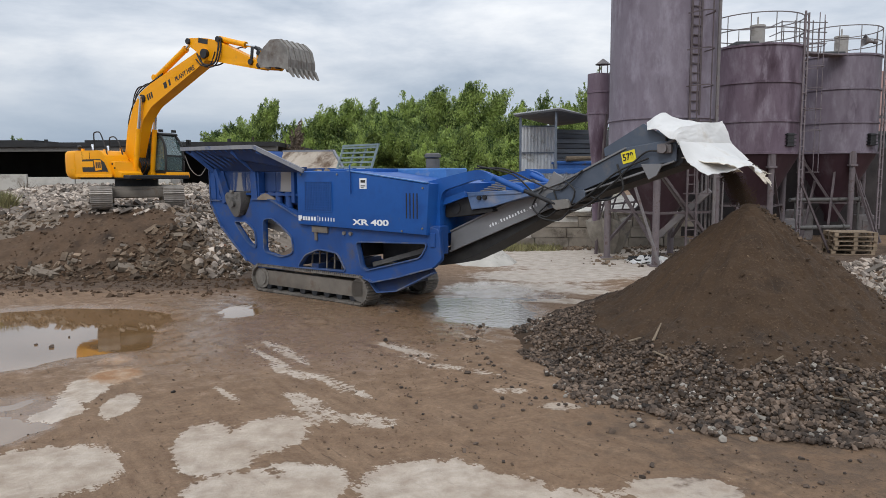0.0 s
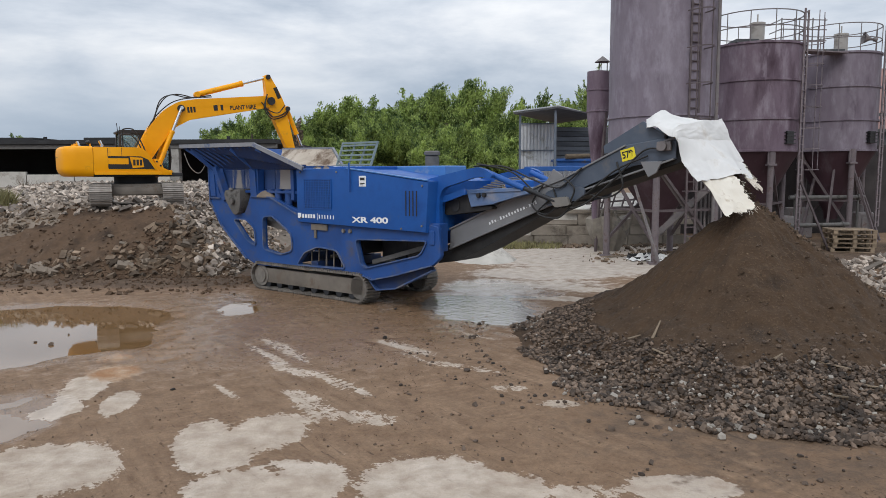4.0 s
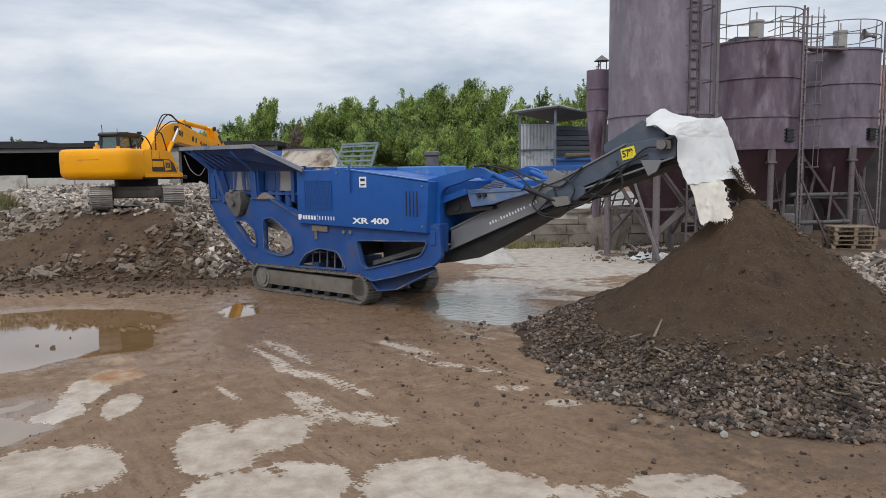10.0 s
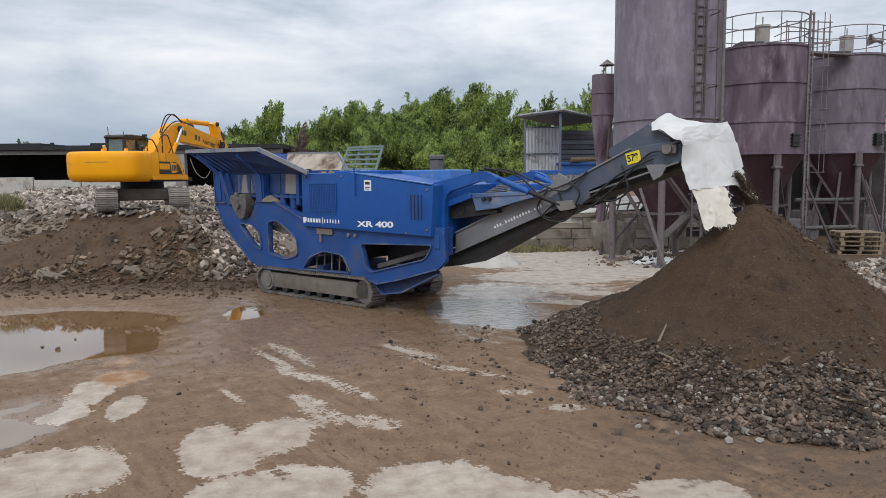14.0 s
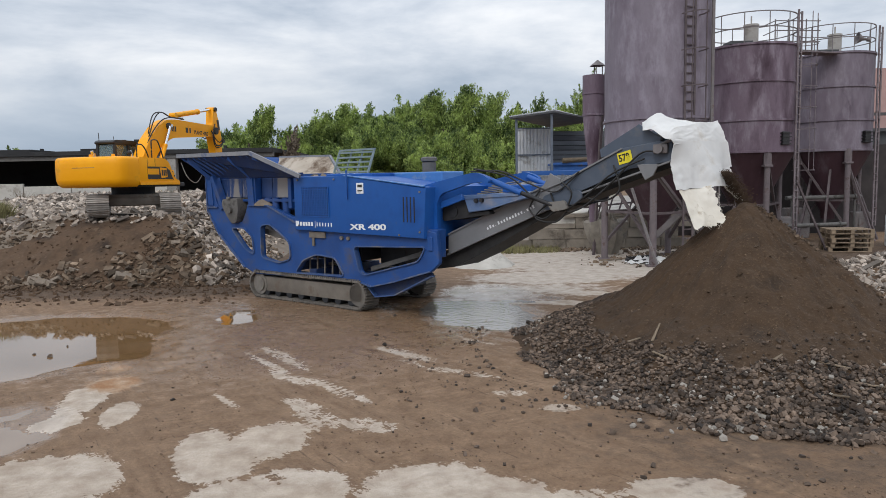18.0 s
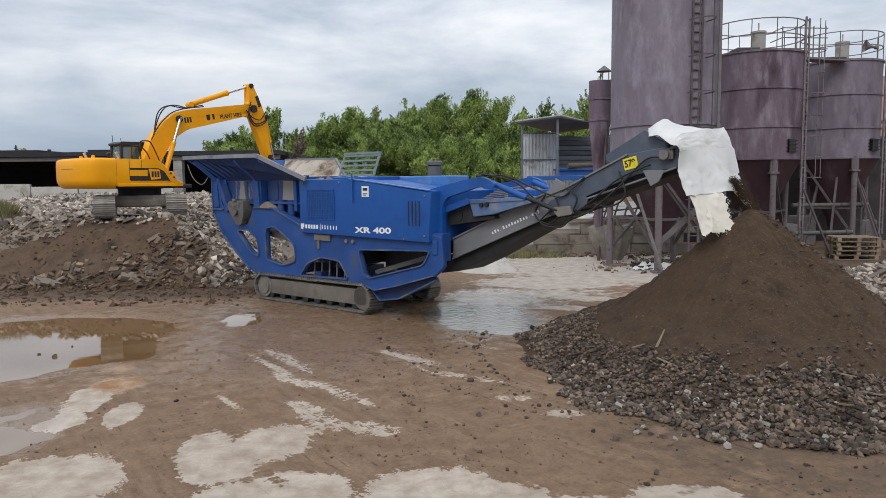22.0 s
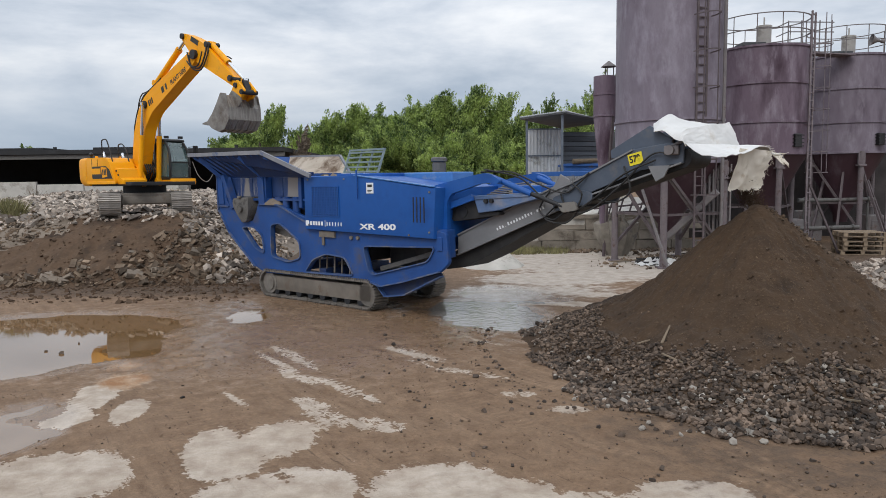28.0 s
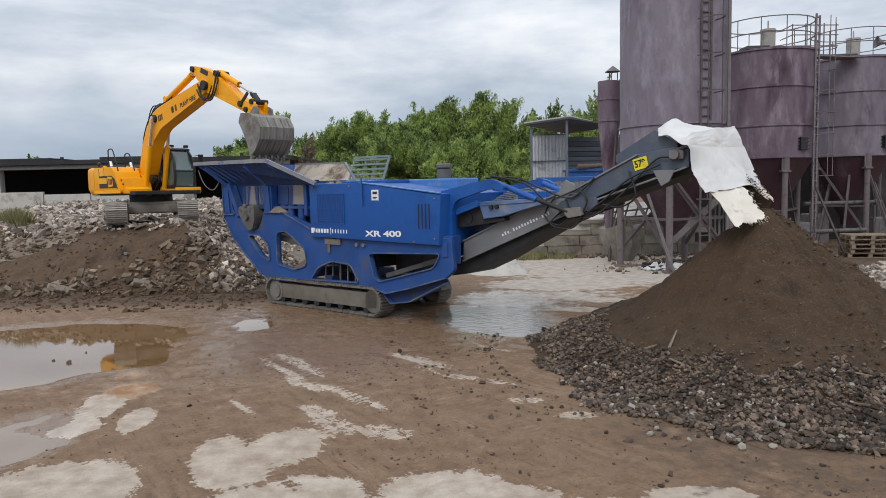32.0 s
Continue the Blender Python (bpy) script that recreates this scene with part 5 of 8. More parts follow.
def build_filter_silo():
    f = thing("dust_filter", pose(5.98, 27.6, 0), "narrow oxide-red dust filter with a vent hood", "dust filter")
    bm = bmesh.new()
    lathe(bm, [(0.001, 6.86), (0.42, 6.84), (0.42, 5.35), (0.2, 3.2), (0.14, 0.4)], 24)
    part("shell", bm, SILO_RED, f)
    for z in (6.15, 5.35):
        bm = bmesh.new()
        lathe(bm, [(0.41, z - 0.04), (0.45, z - 0.03), (0.45, z + 0.03), (0.41, z + 0.04)], 24)
        part("band", bm, SILO_RED, f, "", False)
    bm = bmesh.new()
    lathe(bm, [(0.3, 7.2), (0.02, 7.42), (0.001, 7.42)], 16, Matrix.Translation((0.15, 0, 0)))
    for a in (0, 2.1, 4.2):
        rod(bm, (0.15 + 0.18 * math.cos(a), 0.18 * math.sin(a), 6.85), (0.15 + 0.18 * math.cos(a), 0.18 * math.sin(a), 7.25), 0.02, seg=6)
    part("vent_hood", bm, GREY_STEEL, f)
    bm = bmesh.new()
    beam(bm, (-0.1, -0.5, 0), (0.25, -0.3, 5.4), 0.09, 0.09)
    part("stay", bm, RUST, f, "", False)


build_filter_silo()


def build_bulk_bag():
    bm = bmesh.new()
    # a slack sack: wide at its open top, folds running down it
    rows, seg = 16, 64
    rings = []
    for i in range(rows + 1):
        f = i / rows
        ring = []
        for k in range(seg):
            a = 2 * math.pi * k / seg
            r = 0.30 + 0.32 * math.sin(min(1.0, f * 1.15) * math.pi / 2)
            r *= 1 + (0.09 + 0.08 * f) * math.sin(9 * a + 2.5 * field(math.cos(a), math.sin(a), 1.5, 3)) + 0.06 * field(math.cos(a) * 1.5, math.sin(a) * 1.5 + f, 1.2, 6)
            ring.append(bm.verts.new((r * 1.2 * math.cos(a), r * math.sin(a), -0.66 + 1.3 * f + 0.10 * f * math.sin(3 * a + 1))))
        rings.append(ring)
    for p, q in zip(rings, rings[1:]):
        for k in range(seg):
            bm.faces.new((p[k], p[(k + 1) % seg], q[(k + 1) % seg], q[k]))
    bm.faces.new(rings[0][::-1])
    mid_v = bm.verts.new((0, 0, 0.42))
    for k in range(seg):
        bm.faces.new((rings[-1][k], rings[-1][(k + 1) % seg], mid_v))
    bag = thing("bulk_bag", pose(6.45, 27.4, 0.66), "dusty grey sagging bulk bag under the silo", "bulk bag")
    part("sack", bm, CANVAS, bag)
    for a in (0.5, 2.0, 3.6, 5.2):
        bm = bmesh.new()
        pipe(bm, [(0.5 * math.cos(a), 0.5 * math.sin(a), 0.5), (0.25 * math.cos(a), 0.25 * math.sin(a), 1.0), (0.45 * math.cos(a + 0.6), 0.45 * math.sin(a + 0.6), 0.5)], 0.03)
        part("lifting_loop", bm, CANVAS, bag)


build_bulk_bag()

bm = bmesh.new()
g = [[bm.verts.new((-0.9 + 1.8 * i / 26 + 0.06 * field(i, j, 0.5, 2), -0.6 + 1.2 * j / 18 + 0.08 * field(i, j, 0.4, 5),
                    max(0.0, 0.34 * abs(field(i, j, 0.23, 8)) * (1 - (i / 13 - 1) ** 2) * (1 - (j / 9 - 1) ** 2) + 0.03 * field(i, j, 0.9, 3)))) for j in range(19)] for i in range(27)]
for i in range(26):
    for j in range(18):
        if (i < 3 or i > 22 or j < 2 or j > 15) and field(i, j, 0.45, 9) > 0.1:
            continue
        bm.faces.new((g[i][j], g[i + 1][j], g[i + 1][j + 1], g[i][j + 1]))
bmesh.ops.delete(bm, geom=[v for v in bm.verts if not v.link_faces], context="VERTS")
solo("plastic_sheeting", bm, TARP, "crumpled white plastic sheeting on the ground", "plastic sheet", pose(7.3, 24.4, 0.03))


# debris along the ramp wall and under the silos
debris = []
for _ in range(700):
    sx, sy = rnd.uniform(2.0, 10.5), 29.3 - 0.9 * rnd.random() ** 1.6
    debris.append((sx, sy, 0.03, 0.03 + 0.16 * rnd.random() ** 2.5))
for _ in range(900):
    sx, sy = rnd.gauss(8.6, 1.3), rnd.gauss(25.2, 1.3)
    debris.append((sx, sy, 0.02, 0.03 + 0.16 * rnd.random() ** 3))
solo("yard_debris", chunks("yard_debris", debris, FLANK, 28, 0.5), FLANK, "small debris along the wall and under the silos", "debris", kind="stuff")
for hx, hy, hr in ((6.9, 24.6, 0.42), (7.35, 24.9, 0.36)):
    bm = bmesh.new()
    loop = [(hr * (1 + 0.05 * math.sin(3.1 * k)) * math.cos(k * 0.52), hr * math.sin(k * 0.52), 0.04 + 0.035 * (k // 12) + 0.02 * math.sin(k * 1.7)) for k in range(42)]
    pipe(bm, loop, 0.028)
    solo("hose_coil", bm, RUBBER, "coil of black hose lying under the silo", "hose coil", pose(hx, hy, 0.0), "hose coils under the silo")
for px_, py_, pa, pl in ((6.2, 25.2, 40, 1.6), (9.3, 24.0, -25, 1.9), (9.8, 24.6, 15, 1.4), (8.2, 24.0, 70, 1.1)):
    bm = bmesh.new()
    box(bm, (-pl / 2, -0.06, 0.0), (pl / 2, 0.06, 0.035), 0.006)
    solo("plank", bm, DEAD_WOOD, "grey weathered plank lying on the ground", "plank", pose(px_, py_, 0.03, 0, 2, pa), "loose planks under the silos", smooth=False)


def build_pallet():
    p = thing("pallet", Matrix(), "raw wooden pallet in a stack", "pallet", "stacked pallets")
    for i in range(7):
        bm = bmesh.new()
        box(bm, (-0.75, -0.6 + i * 0.18, 0.145), (0.75, -0.47 + i * 0.18, 0.168))
        part("deck_board", bm, WOOD, p, "", False)
    for y in (-0.55, 0, 0.55):
        for x in (-0.68, 0, 0.68):
            bm = bmesh.new()
            box(bm, (x - 0.07, y - 0.06, 0.024), (x + 0.07, y + 0.06, 0.143))
            part("block", bm, WOOD, p, "", False)
        bm = bmesh.new()
        box(bm, (-0.75, y - 0.06, 0), (0.75, y + 0.06, 0.022))
        part("bottom_board", bm, WOOD, p, "", False)
    return p


pal = build_pallet()
pal.matrix_basis = pose(15.5, 27.0, 0.0, 0, 0, -12)
for i in range(1, 5):
    copy_thing(pal, pose(15.5 + 0.03 * (i % 2), 27.0 - 0.02 * i, 0.17 * i, 0, 0, -12 + 3 * (i % 3)))
bm = bmesh.new()
box(bm, (-0.5, -0.5, 0.0), (0.5, 0.5, 1.35), 0.12)
box(bm, (-0.25, -0.25, 1.33), (0.25, 0.25, 1.45), 0.03)
solo("white_tank", bm, WHITE_PAINT, "white plastic tank beside the pallets", "tank", pose(18.15, 27.6, 0.0))
bm = bmesh.new()
box(bm, (19.2, 38, 0), (30, 44, 8.4), 0.0)
solo("pink_building", bm, PINK, "pink plastered building behind the silos", "building", smooth=False)
gantry = thing("dark_gantry", Matrix(), "dark steel gantry behind the silos", "gantry")
part("back_sheet", box(bmesh.new(), (18.5, 36.8, 0), (30, 37.6, 5.2)), SHEET_DARK, gantry, "", False)
for z in (1.8, 3.4, 5.1, 5.9):
    part("cross_bar", beam(bmesh.new(), (19.3, 36.6, z), (26, 36.6, z), 0.15, 0.15), SHEET_DARK, gantry, "", False)
for x in (19.4, 21.5, 24):
    part("column", beam(bmesh.new(), (x, 36.45, 0), (x, 36.45, 6.0), 0.16, 0.16, (1, 0, 0)), SHEET_DARK, gantry, "", False)
# props, pipes and scrap in the dark under the silos
for p, q, w in (((13.6, 27.0, 2.66), (14.8, 27.0, 0.0), 0.07), ((12.3, 29.2, 2.6), (11.1, 27.4, 0.0), 0.10), ((13.4, 29.0, 0.0), (12.4, 30.4, 2.9), 0.12), ((16.6, 30.6, 0.0), (17.4, 31.6, 3.4), 0.09),
                ((18.6, 30.2, 0.0), (17.9, 31.2, 3.4), 0.09), ((15.9, 31.4, 0.0), (17.0, 32.4, 3.0), 0.10), ((19.2, 31.0, 0.0), (18.5, 32.0, 3.2), 0.10)):
    solo("steel_prop", beam(bmesh.new(), p, q, w, w), RUST, "leaning steel prop under the silos", "prop", group="props under the silos", smooth=False)
for x, y, z, ln, turn in ((12.2, 28.0, 0.9, 3.4, 4), (15.7, 30.2, 0.75, 3.8, 12), (16.9, 31.2, 1.9, 3.6, 8)):
    bm = bmesh.new()
    rod(bm, (-ln / 2, 0, 0), (ln / 2, 0, 0), 0.09, seg=12)
    for e in (-ln * 0.42, ln * 0.42):
        rod(bm, (e, 0, -z), (e, 0, 0), 0.05, seg=8)
        rod(bm, (e - 0.04, 0, 0), (e + 0.04, 0, 0), 0.13, seg=12)
    solo("screw_conveyor", bm, DUSTY_DARK, "dusty steel screw pipe under the silos", "pipe", pose(x, y, z, 0, 0, turn), "screw pipes under the silos")
for x, y, w, h in ((14.9, 31.2, 0.9, 1.1), (16.4, 32.6, 1.0, 1.4), (13.7, 31.6, 0.8, 1.5), (18.9, 32.0, 0.8, 1.2)):
    bm = bmesh.new()
    box(bm, (-w / 2, -0.35, 0), (w / 2, 0.35, h), 0.06)
    box(bm, (-w * 0.3, -0.40, h * 0.35), (w * 0.3, -0.35, h * 0.8), 0.02)
    rod(bm, (0, 0, h - 0.02), (0, 0, h + 0.35), 0.12, seg=12)
    solo("blower_unit", bm, GREY_STEEL, "dusty grey blower unit under the silos", "machine", pose(x, y, 0, 0, 0, 10), "machines under the silos", smooth=False)
# added dark wall: stands in for gloom and clutter behind the silo legs
bm = bmesh.new()
box(bm, (10.2, 35.0, 0), (31, 35.4, 4.3))
solo("dark_store", bm, DARK_WALL, "added dark wall for the gloom behind the silo legs", "wall", kind="structure", smooth=False)


# ---- plants ----
def leaf_sprays(shoots, n, size, seed, mat, name="crown"):
    """A crown of many small leaves set along its shoots (root, tip, spread)."""
    rs = np.random.RandomState(seed)
    P, Q, W = (np.array([s[i] for s in shoots]) for i in range(3))
    ln = np.linalg.norm(Q - P, axis=1) * W
    i = rs.choice(len(shoots), n, p=ln / ln.sum())
    f = rs.rand(n) ** 0.8
    c = P[i] + (Q[i] - P[i]) * f[:, None] + rs.normal(size=(n, 3)) * (W[i] * (1.05 - 0.8 * f))[:, None]
    ax = Q[i] - P[i]
    ax /= np.linalg.norm(ax, axis=1)[:, None]
    a = ax * 0.95 + rs.normal(size=(n, 3)) * 0.55
    a /= np.linalg.norm(a, axis=1)[:, None]
    b = np.cross(a, rs.normal(size=(n, 3)) + (0.0, -0.4, 0.8))
    b /= np.linalg.norm(b, axis=1)[:, None]
    s = (size * (0.55 + 0.9 * rs.rand(n)))[:, None]
    q = np.cross(a, b)
    vs = np.stack([c - a * s * 0.6, c + b * s * 0.22 + q * s * 0.1, c + a * s * 0.68, c - b * s * 0.22 + q * s * 0.1], 1).reshape(-1, 3)
    return mesh_np(name, vs, np.arange(4 * n).reshape(-1, 4), mat)


def tree(x, y, h, w, seed, leaves=5200, mat=LEAF, label="bushy green broad-leaved tree behind the yard", size=0.175):
    r = random.Random(seed)
    if mat is not TWIG:
        # the belt of trees stands well beyond the yard
        k = 2.2
        x, y, h, w, size = x * k, y * k, 3 + (h - 3) * k, w * k, size * k
    t = thing("tree", pose(x, y, 0), label, "tree", "trees behind the yard")
    bm = bmesh.new()
    rod(bm, (0, 0, -0.1), (0.1, 0, h * 0.55), 0.02 * h, 0.01 * h, 10)
    shoots = []
    for i in range(58):
        a, e = i * 2.4 + r.uniform(-0.4, 0.4), 0.10 + 0.72 * ((i * 0.618) % 1.0)
        rr = w * 0.5 * math.sqrt(max(0.05, 1 - (1.25 * (e - 0.36)) ** 2 * 2.2)) * math.sqrt(r.uniform(0.12, 0.86))
        p = Vector((rr * math.cos(a), rr * math.sin(a) * 0.8, h * e))
        root = Vector((0.05, 0, h * min(e * 0.8, r.uniform(0.10, 0.5))))
        rod(bm, root, p, 0.06, 0.02, 6)
        shoots.append((root.lerp(p, 0.4), p, w * 0.055))
        # side shoots rise from each limb and thin out to feathery tips
        for j in range(5):
            q = root.lerp(p, r.uniform(0.45, 1.0))
            up = Vector((r.gauss(0, 0.30) + 0.40 * math.cos(a), r.gauss(0, 0.3), r.uniform(0.7, 1.3)))
            tip = q + up.normalized() * r.uniform(0.12, 0.26) * h * (1.0 - 0.35 * e)
            f = math.sqrt((tip.x / (w * 0.56)) ** 2 + (tip.y / (w * 0.5)) ** 2 + ((tip.z - h * 0.45) / (h * 0.55)) ** 2)
            if f > 1.0:
                tip = Vector((0, 0, h * 0.45)) + (tip - Vector((0, 0, h * 0.45))) * r.uniform(0.90, 1.06) / f
            shoots.append((q, tip, w * r.uniform(0.020, 0.042)))
    part("trunk", bm, BARK, t)
    part("crown", leaf_sprays(shoots, int(leaves * 8.4), size * 0.92, seed, mat), mat, t)


tree(-14.6, 55, 9.7, 7.4, 1, 6200)
tree(-19.6, 60, 7.6, 5.0, 2, 3000, LEAF_DARK)
tree(-10.5, 56, 9.2, 7.0, 3, 4200)
tree(-8.8, 57, 10.0, 8.6, 18, 6400)
tree(-7.2, 58, 9.8, 7.6, 4, 4600, LEAF_DARK)
tree(-4.0, 55, 10.0, 8.0, 5, 5800)
tree(-1.9, 54, 10.8, 9.6, 6, 6400)
tree(0.3, 53.5, 10.9, 10.6, 19, 9000)
tree(2.4, 55, 10.5, 9.2, 7, 6000)
tree(4.3, 53, 9.2, 6.8, 8, 5400)
tree(-5.8, 50, 6.8, 5.0, 9, 4000)
tree(0.4, 49, 7.0, 5.8, 10, 4800)
tree(4.9, 47, 6.4, 4.2, 11, 3600)
tree(8.1, 62, 11.2, 3.9, 12, 1500, LEAF_DARK, "thin dark tree above the shed roof", 0.22)
tree(12.6, 63, 13.2, 6.0, 13, 4600)
tree(16.5, 66, 9.5, 5.5, 14, 2500)
tree(-34.2, 56, 6.6, 4.5, 15, 2600)
tree(-10.0, 48, 7.7, 1.5, 17, 800, TWIG, "tall dry brown weed bush behind the hopper", 0.2)
tree(-41, 60, 7.5, 5.0, 16, 2200)


def grass_clump(x, y, z, w, h, n, seed, mat, label, name="grass_clump"):
    rs = np.random.RandomState(seed)
    r, a = w * np.sqrt(rs.rand(n)), rs.rand(n) * 6.283
    root = np.stack([r * np.cos(a), r * np.sin(a), np.zeros(n)], 1)
    lean = np.stack([rs.normal(size=n) * 0.35, rs.normal(size=n) * 0.35, 0.6 + 0.6 * rs.rand(n)], 1) * h
    side = np.stack([np.cos(a + 1.5), np.sin(a + 1.5), np.zeros(n)], 1) * 0.02
    vs = np.stack([root - side, root + side, root + lean * 0.6 + side * 0.7, root + lean], 1).reshape(-1, 3)
    solo(name, mesh_np(name, vs, np.arange(4 * n).reshape(-1, 4), mat), mat, label, "grass", pose(x, y, z), kind="stuff")


grass_clump(-16.1, 26.0, 1.75, 0.4, 0.7, 420, 31, GRASS, "clump of tall dry grass on the bank")
grass_clump(-16.9, 26.6, 1.75, 0.6, 0.75, 620, 32, GRASS, "clump of tall dry grass on the bank")
grass_clump(3.0, 29.0, 0.0, 1.0, 0.28, 700, 33, GRASS, "low weeds along the ramp wall")
grass_clump(4.2, 28.9, 0.0, 0.8, 0.2, 500, 34, GRASS, "low weeds along the ramp wall")
grass_clump(-22.3, 38.0, 2.2, 0.22, 0.65, 30, 35, TWIG, "dead brown weeds standing in the rubble", "dead_weeds")
grass_clump(-21.7, 38.2, 2.2, 0.18, 0.5, 20, 36, TWIG, "dead brown weeds standing in the rubble", "dead_weeds")
grass_clump(-12.8, 33.5, 1.9, 0.4, 0.8, 160, 37, GRASS, "green weeds in the rubble", "weeds")
grass_clump(-16.5, 38.5, 2.0, 0.5, 0.9, 200, 38, GRASS, "green weeds in the rubble", "weeds")


# ---- the tracked crusher ----
crusher = thing("tracked_crusher", pose(-2.62, 18.43, 0, 0, 0, -38.5), "large blue tracked jaw crusher with a grey discharge conveyor", "crusher")


def crawler(parent, length, height, width, y, n_pads, pad_mesh, frame_mat, side, name="crawler"):
    """A crawler: track frame, wheels, and a belt of single steel pads, all under the parent."""
    r = height / 2
    half = length / 2 - r
    bm = bmesh.new()
    prism(bm, round_poly([(-half + 0.05, r - 0.17), (half + 0.12, r - 0.17), (half + 0.12, r + 0.2), (-half + 0.05, r + 0.2)], 0.06), y - width * 0.30, y + width * 0.30, 0.01)
    frame_ob = part(name + "_frame", bm, frame_mat, parent, "mud-caked track frame")
    bm = bmesh.new()
    rod(bm, (-half, y - width * 0.33, r), (-half, y + width * 0.33, r), r - 0.08, seg=20)
    rod(bm, (-half, y - width * 0.40 * side, r), (-half, y, r), r * 0.55, seg=16)
    part("idler", bm, TRACK, frame_ob)
    bm = bmesh.new()
    rod(bm, (half, y - width * 0.30, r), (half, y + width * 0.30, r), r - 0.08, seg=20)
    part("sprocket", bm, TRACK, frame_ob)
    k = 8
    for i in range(k):
        bm = bmesh.new()
        x = -half + 0.25 + (2 * half - 0.5) * i / (k - 1)
        rod(bm, (x, y - width * 0.28, 0.17), (x, y + width * 0.28, 0.17), 0.105, seg=12)
        part("roller", bm, DARK, frame_ob)
    run = 2 * half
    total = 2 * run + 2 * math.pi * (r - 0.02)
    for i in range(n_pads):
        s = total * i / n_pads
        if s < run:
            m = pose(-half + s, y, height - 0.02, 0, 0, 0)
        elif s < run + math.pi * (r - 0.02):
            a = (s - run) / (r - 0.02)
            m = pose(half + (r - 0.02) * math.sin(a), y, r + (r - 0.02) * math.cos(a), 0, math.degrees(a), 0)
        elif s < 2 * run + math.pi * (r - 0.02):
            m = pose(half - (s - run - math.pi * (r - 0.02)), y, 0.02, 0, 180, 0)
        else:
            a = (s - 2 * run - math.pi * (r - 0.02)) / (r - 0.02) + math.pi
            m = pose(-half + (r - 0.02) * math.sin(a), y, r + (r - 0.02) * math.cos(a), 0, math.degrees(a), 0)
        ob = part("track_pad", pad_mesh, TRACK, frame_ob)
        ob.matrix_basis = m


def pad_mesh(width, pitch):
    bm = bmesh.new()
    box(bm, (-pitch * 0.44, -width / 2, -0.045), (pitch * 0.44, width / 2, -0.005))
    for x in (-0.36, 0.0, 0.36):
        box(bm, (pitch * x - 0.012, -width / 2 + 0.01, -0.005), (pitch * x + 0.012, width / 2 - 0.01, 0.03))
    return finish(bm, "track_pad", TRACK)


PAD = pad_mesh(0.48, 0.215)
for y, side in ((-1.06, 1), (1.06, -1)):
    crawler(crusher, 4.34, 0.72, 0.48, y, 44, PAD, TRACK_FRAME, side)

OUT = [(-3.95, 3.22), (-3.93, 2.25), (-3.45, 1.62), (-2.35, 0.76), (-1.95, 0.62), (1.9, 0.70), (2.3, 0.60), (3.0, 0.76), (4.05, 1.06), (4.28, 1.25), (4.22, 1.88), (3.9, 1.93), (-0.15, 1.95), (-0.22, 2.1), (-1.3, 2.42), (-2.15, 2.42), (-2.25, 2.2), (-2.42, 1.96), (-2.85, 1.96), (-3.4, 2.32), (-3.58, 2.5), (-3.62, 3.22)]
HOLES = [round_poly(h, 0.12) for h in (
    [(-2.88, 1.80), (-2.35, 1.82), (-1.98, 1.60), (-1.93, 1.12), (-2.3, 1.24)],
    [(-1.62, 1.90), (-1.25, 1.95), (-0.48, 1.50), (-0.46, 1.08), (-0.95, 0.96), (-1.62, 1.06)],
    [(-0.3, 0.745), (0.0, 1.08), (0.5, 1.25), (1.15, 1.2), (1.45, 0.78)],
    [(1.78, 1.50), (3.95, 1.58), (3.75, 1.26), (2.1, 0.85), (1.95, 0.92)])]
OUT_FAR = OUT[:6] + [(2.3, 1.2), (3.9, 1.55), (3.9, 1.93)] + OUT[12:]
for y0, y1, rim, cuts in ((-1.25, -1.13, OUT, HOLES), (1.13, 1.25, OUT_FAR, HOLES[:3])):
    part("side_frame", plate("side_frame", round_poly(rim, 0.06), cuts, y0, y1, BLUE_DIRTY), BLUE_DIRTY, crusher, "blue cut-out side frame plate", False)
# flanges round the openings and along the lower edge
def strip(run, y0, y1, th, closed):
    """A band that follows an outline in x and z, th thick, from y0 to y1."""
    bm = bmesh.new()
    rings = []
    k = len(run)
    for i, p in enumerate(run):
        a, b = run[i - 1 if closed or i else 0], run[(i + 1) % k if closed or i < k - 1 else i]
        d = Vector((b[0] - a[0], b[1] - a[1])).normalized()
        n = Vector((-d.y, d.x)) * th / 2
        rings.append([bm.verts.new((p[0] + s * n.x, y, p[1] + s * n.y)) for s, y in ((1, y0), (1, y1), (-1, y1), (-1, y0))])
    pairs = list(zip(rings, rings[1:])) + ([(rings[-1], rings[0])] if closed else [])
    for a, b in pairs:
        for q in range(4):
            bm.faces.new((a[q], a[(q + 1) % 4], b[(q + 1) % 4], b[q]))
    if not closed:
        bm.faces.new(rings[0]), bm.faces.new(rings[-1][::-1])
    return bm


for h in HOLES:
    part("flange", strip(h, -1.29, -1.19, 0.028, True), DUSTY_FLANGE, crusher, "", False)
for run in ([(-3.95, 3.2), (-3.93, 2.25), (-3.45, 1.62), (-2.35, 0.76)], [(2.0, 0.68), (2.3, 0.60), (3.0, 0.76), (4.05, 1.06)], [(-2.1, 2.42), (-1.3, 2.42), (-0.2, 2.0)], [(-3.92, 2.36), (-3.45, 2.36)]):
    part("flange", strip(run, -1.30, -1.14, 0.03, False), DUSTY_FLANGE, crusher, "", False)
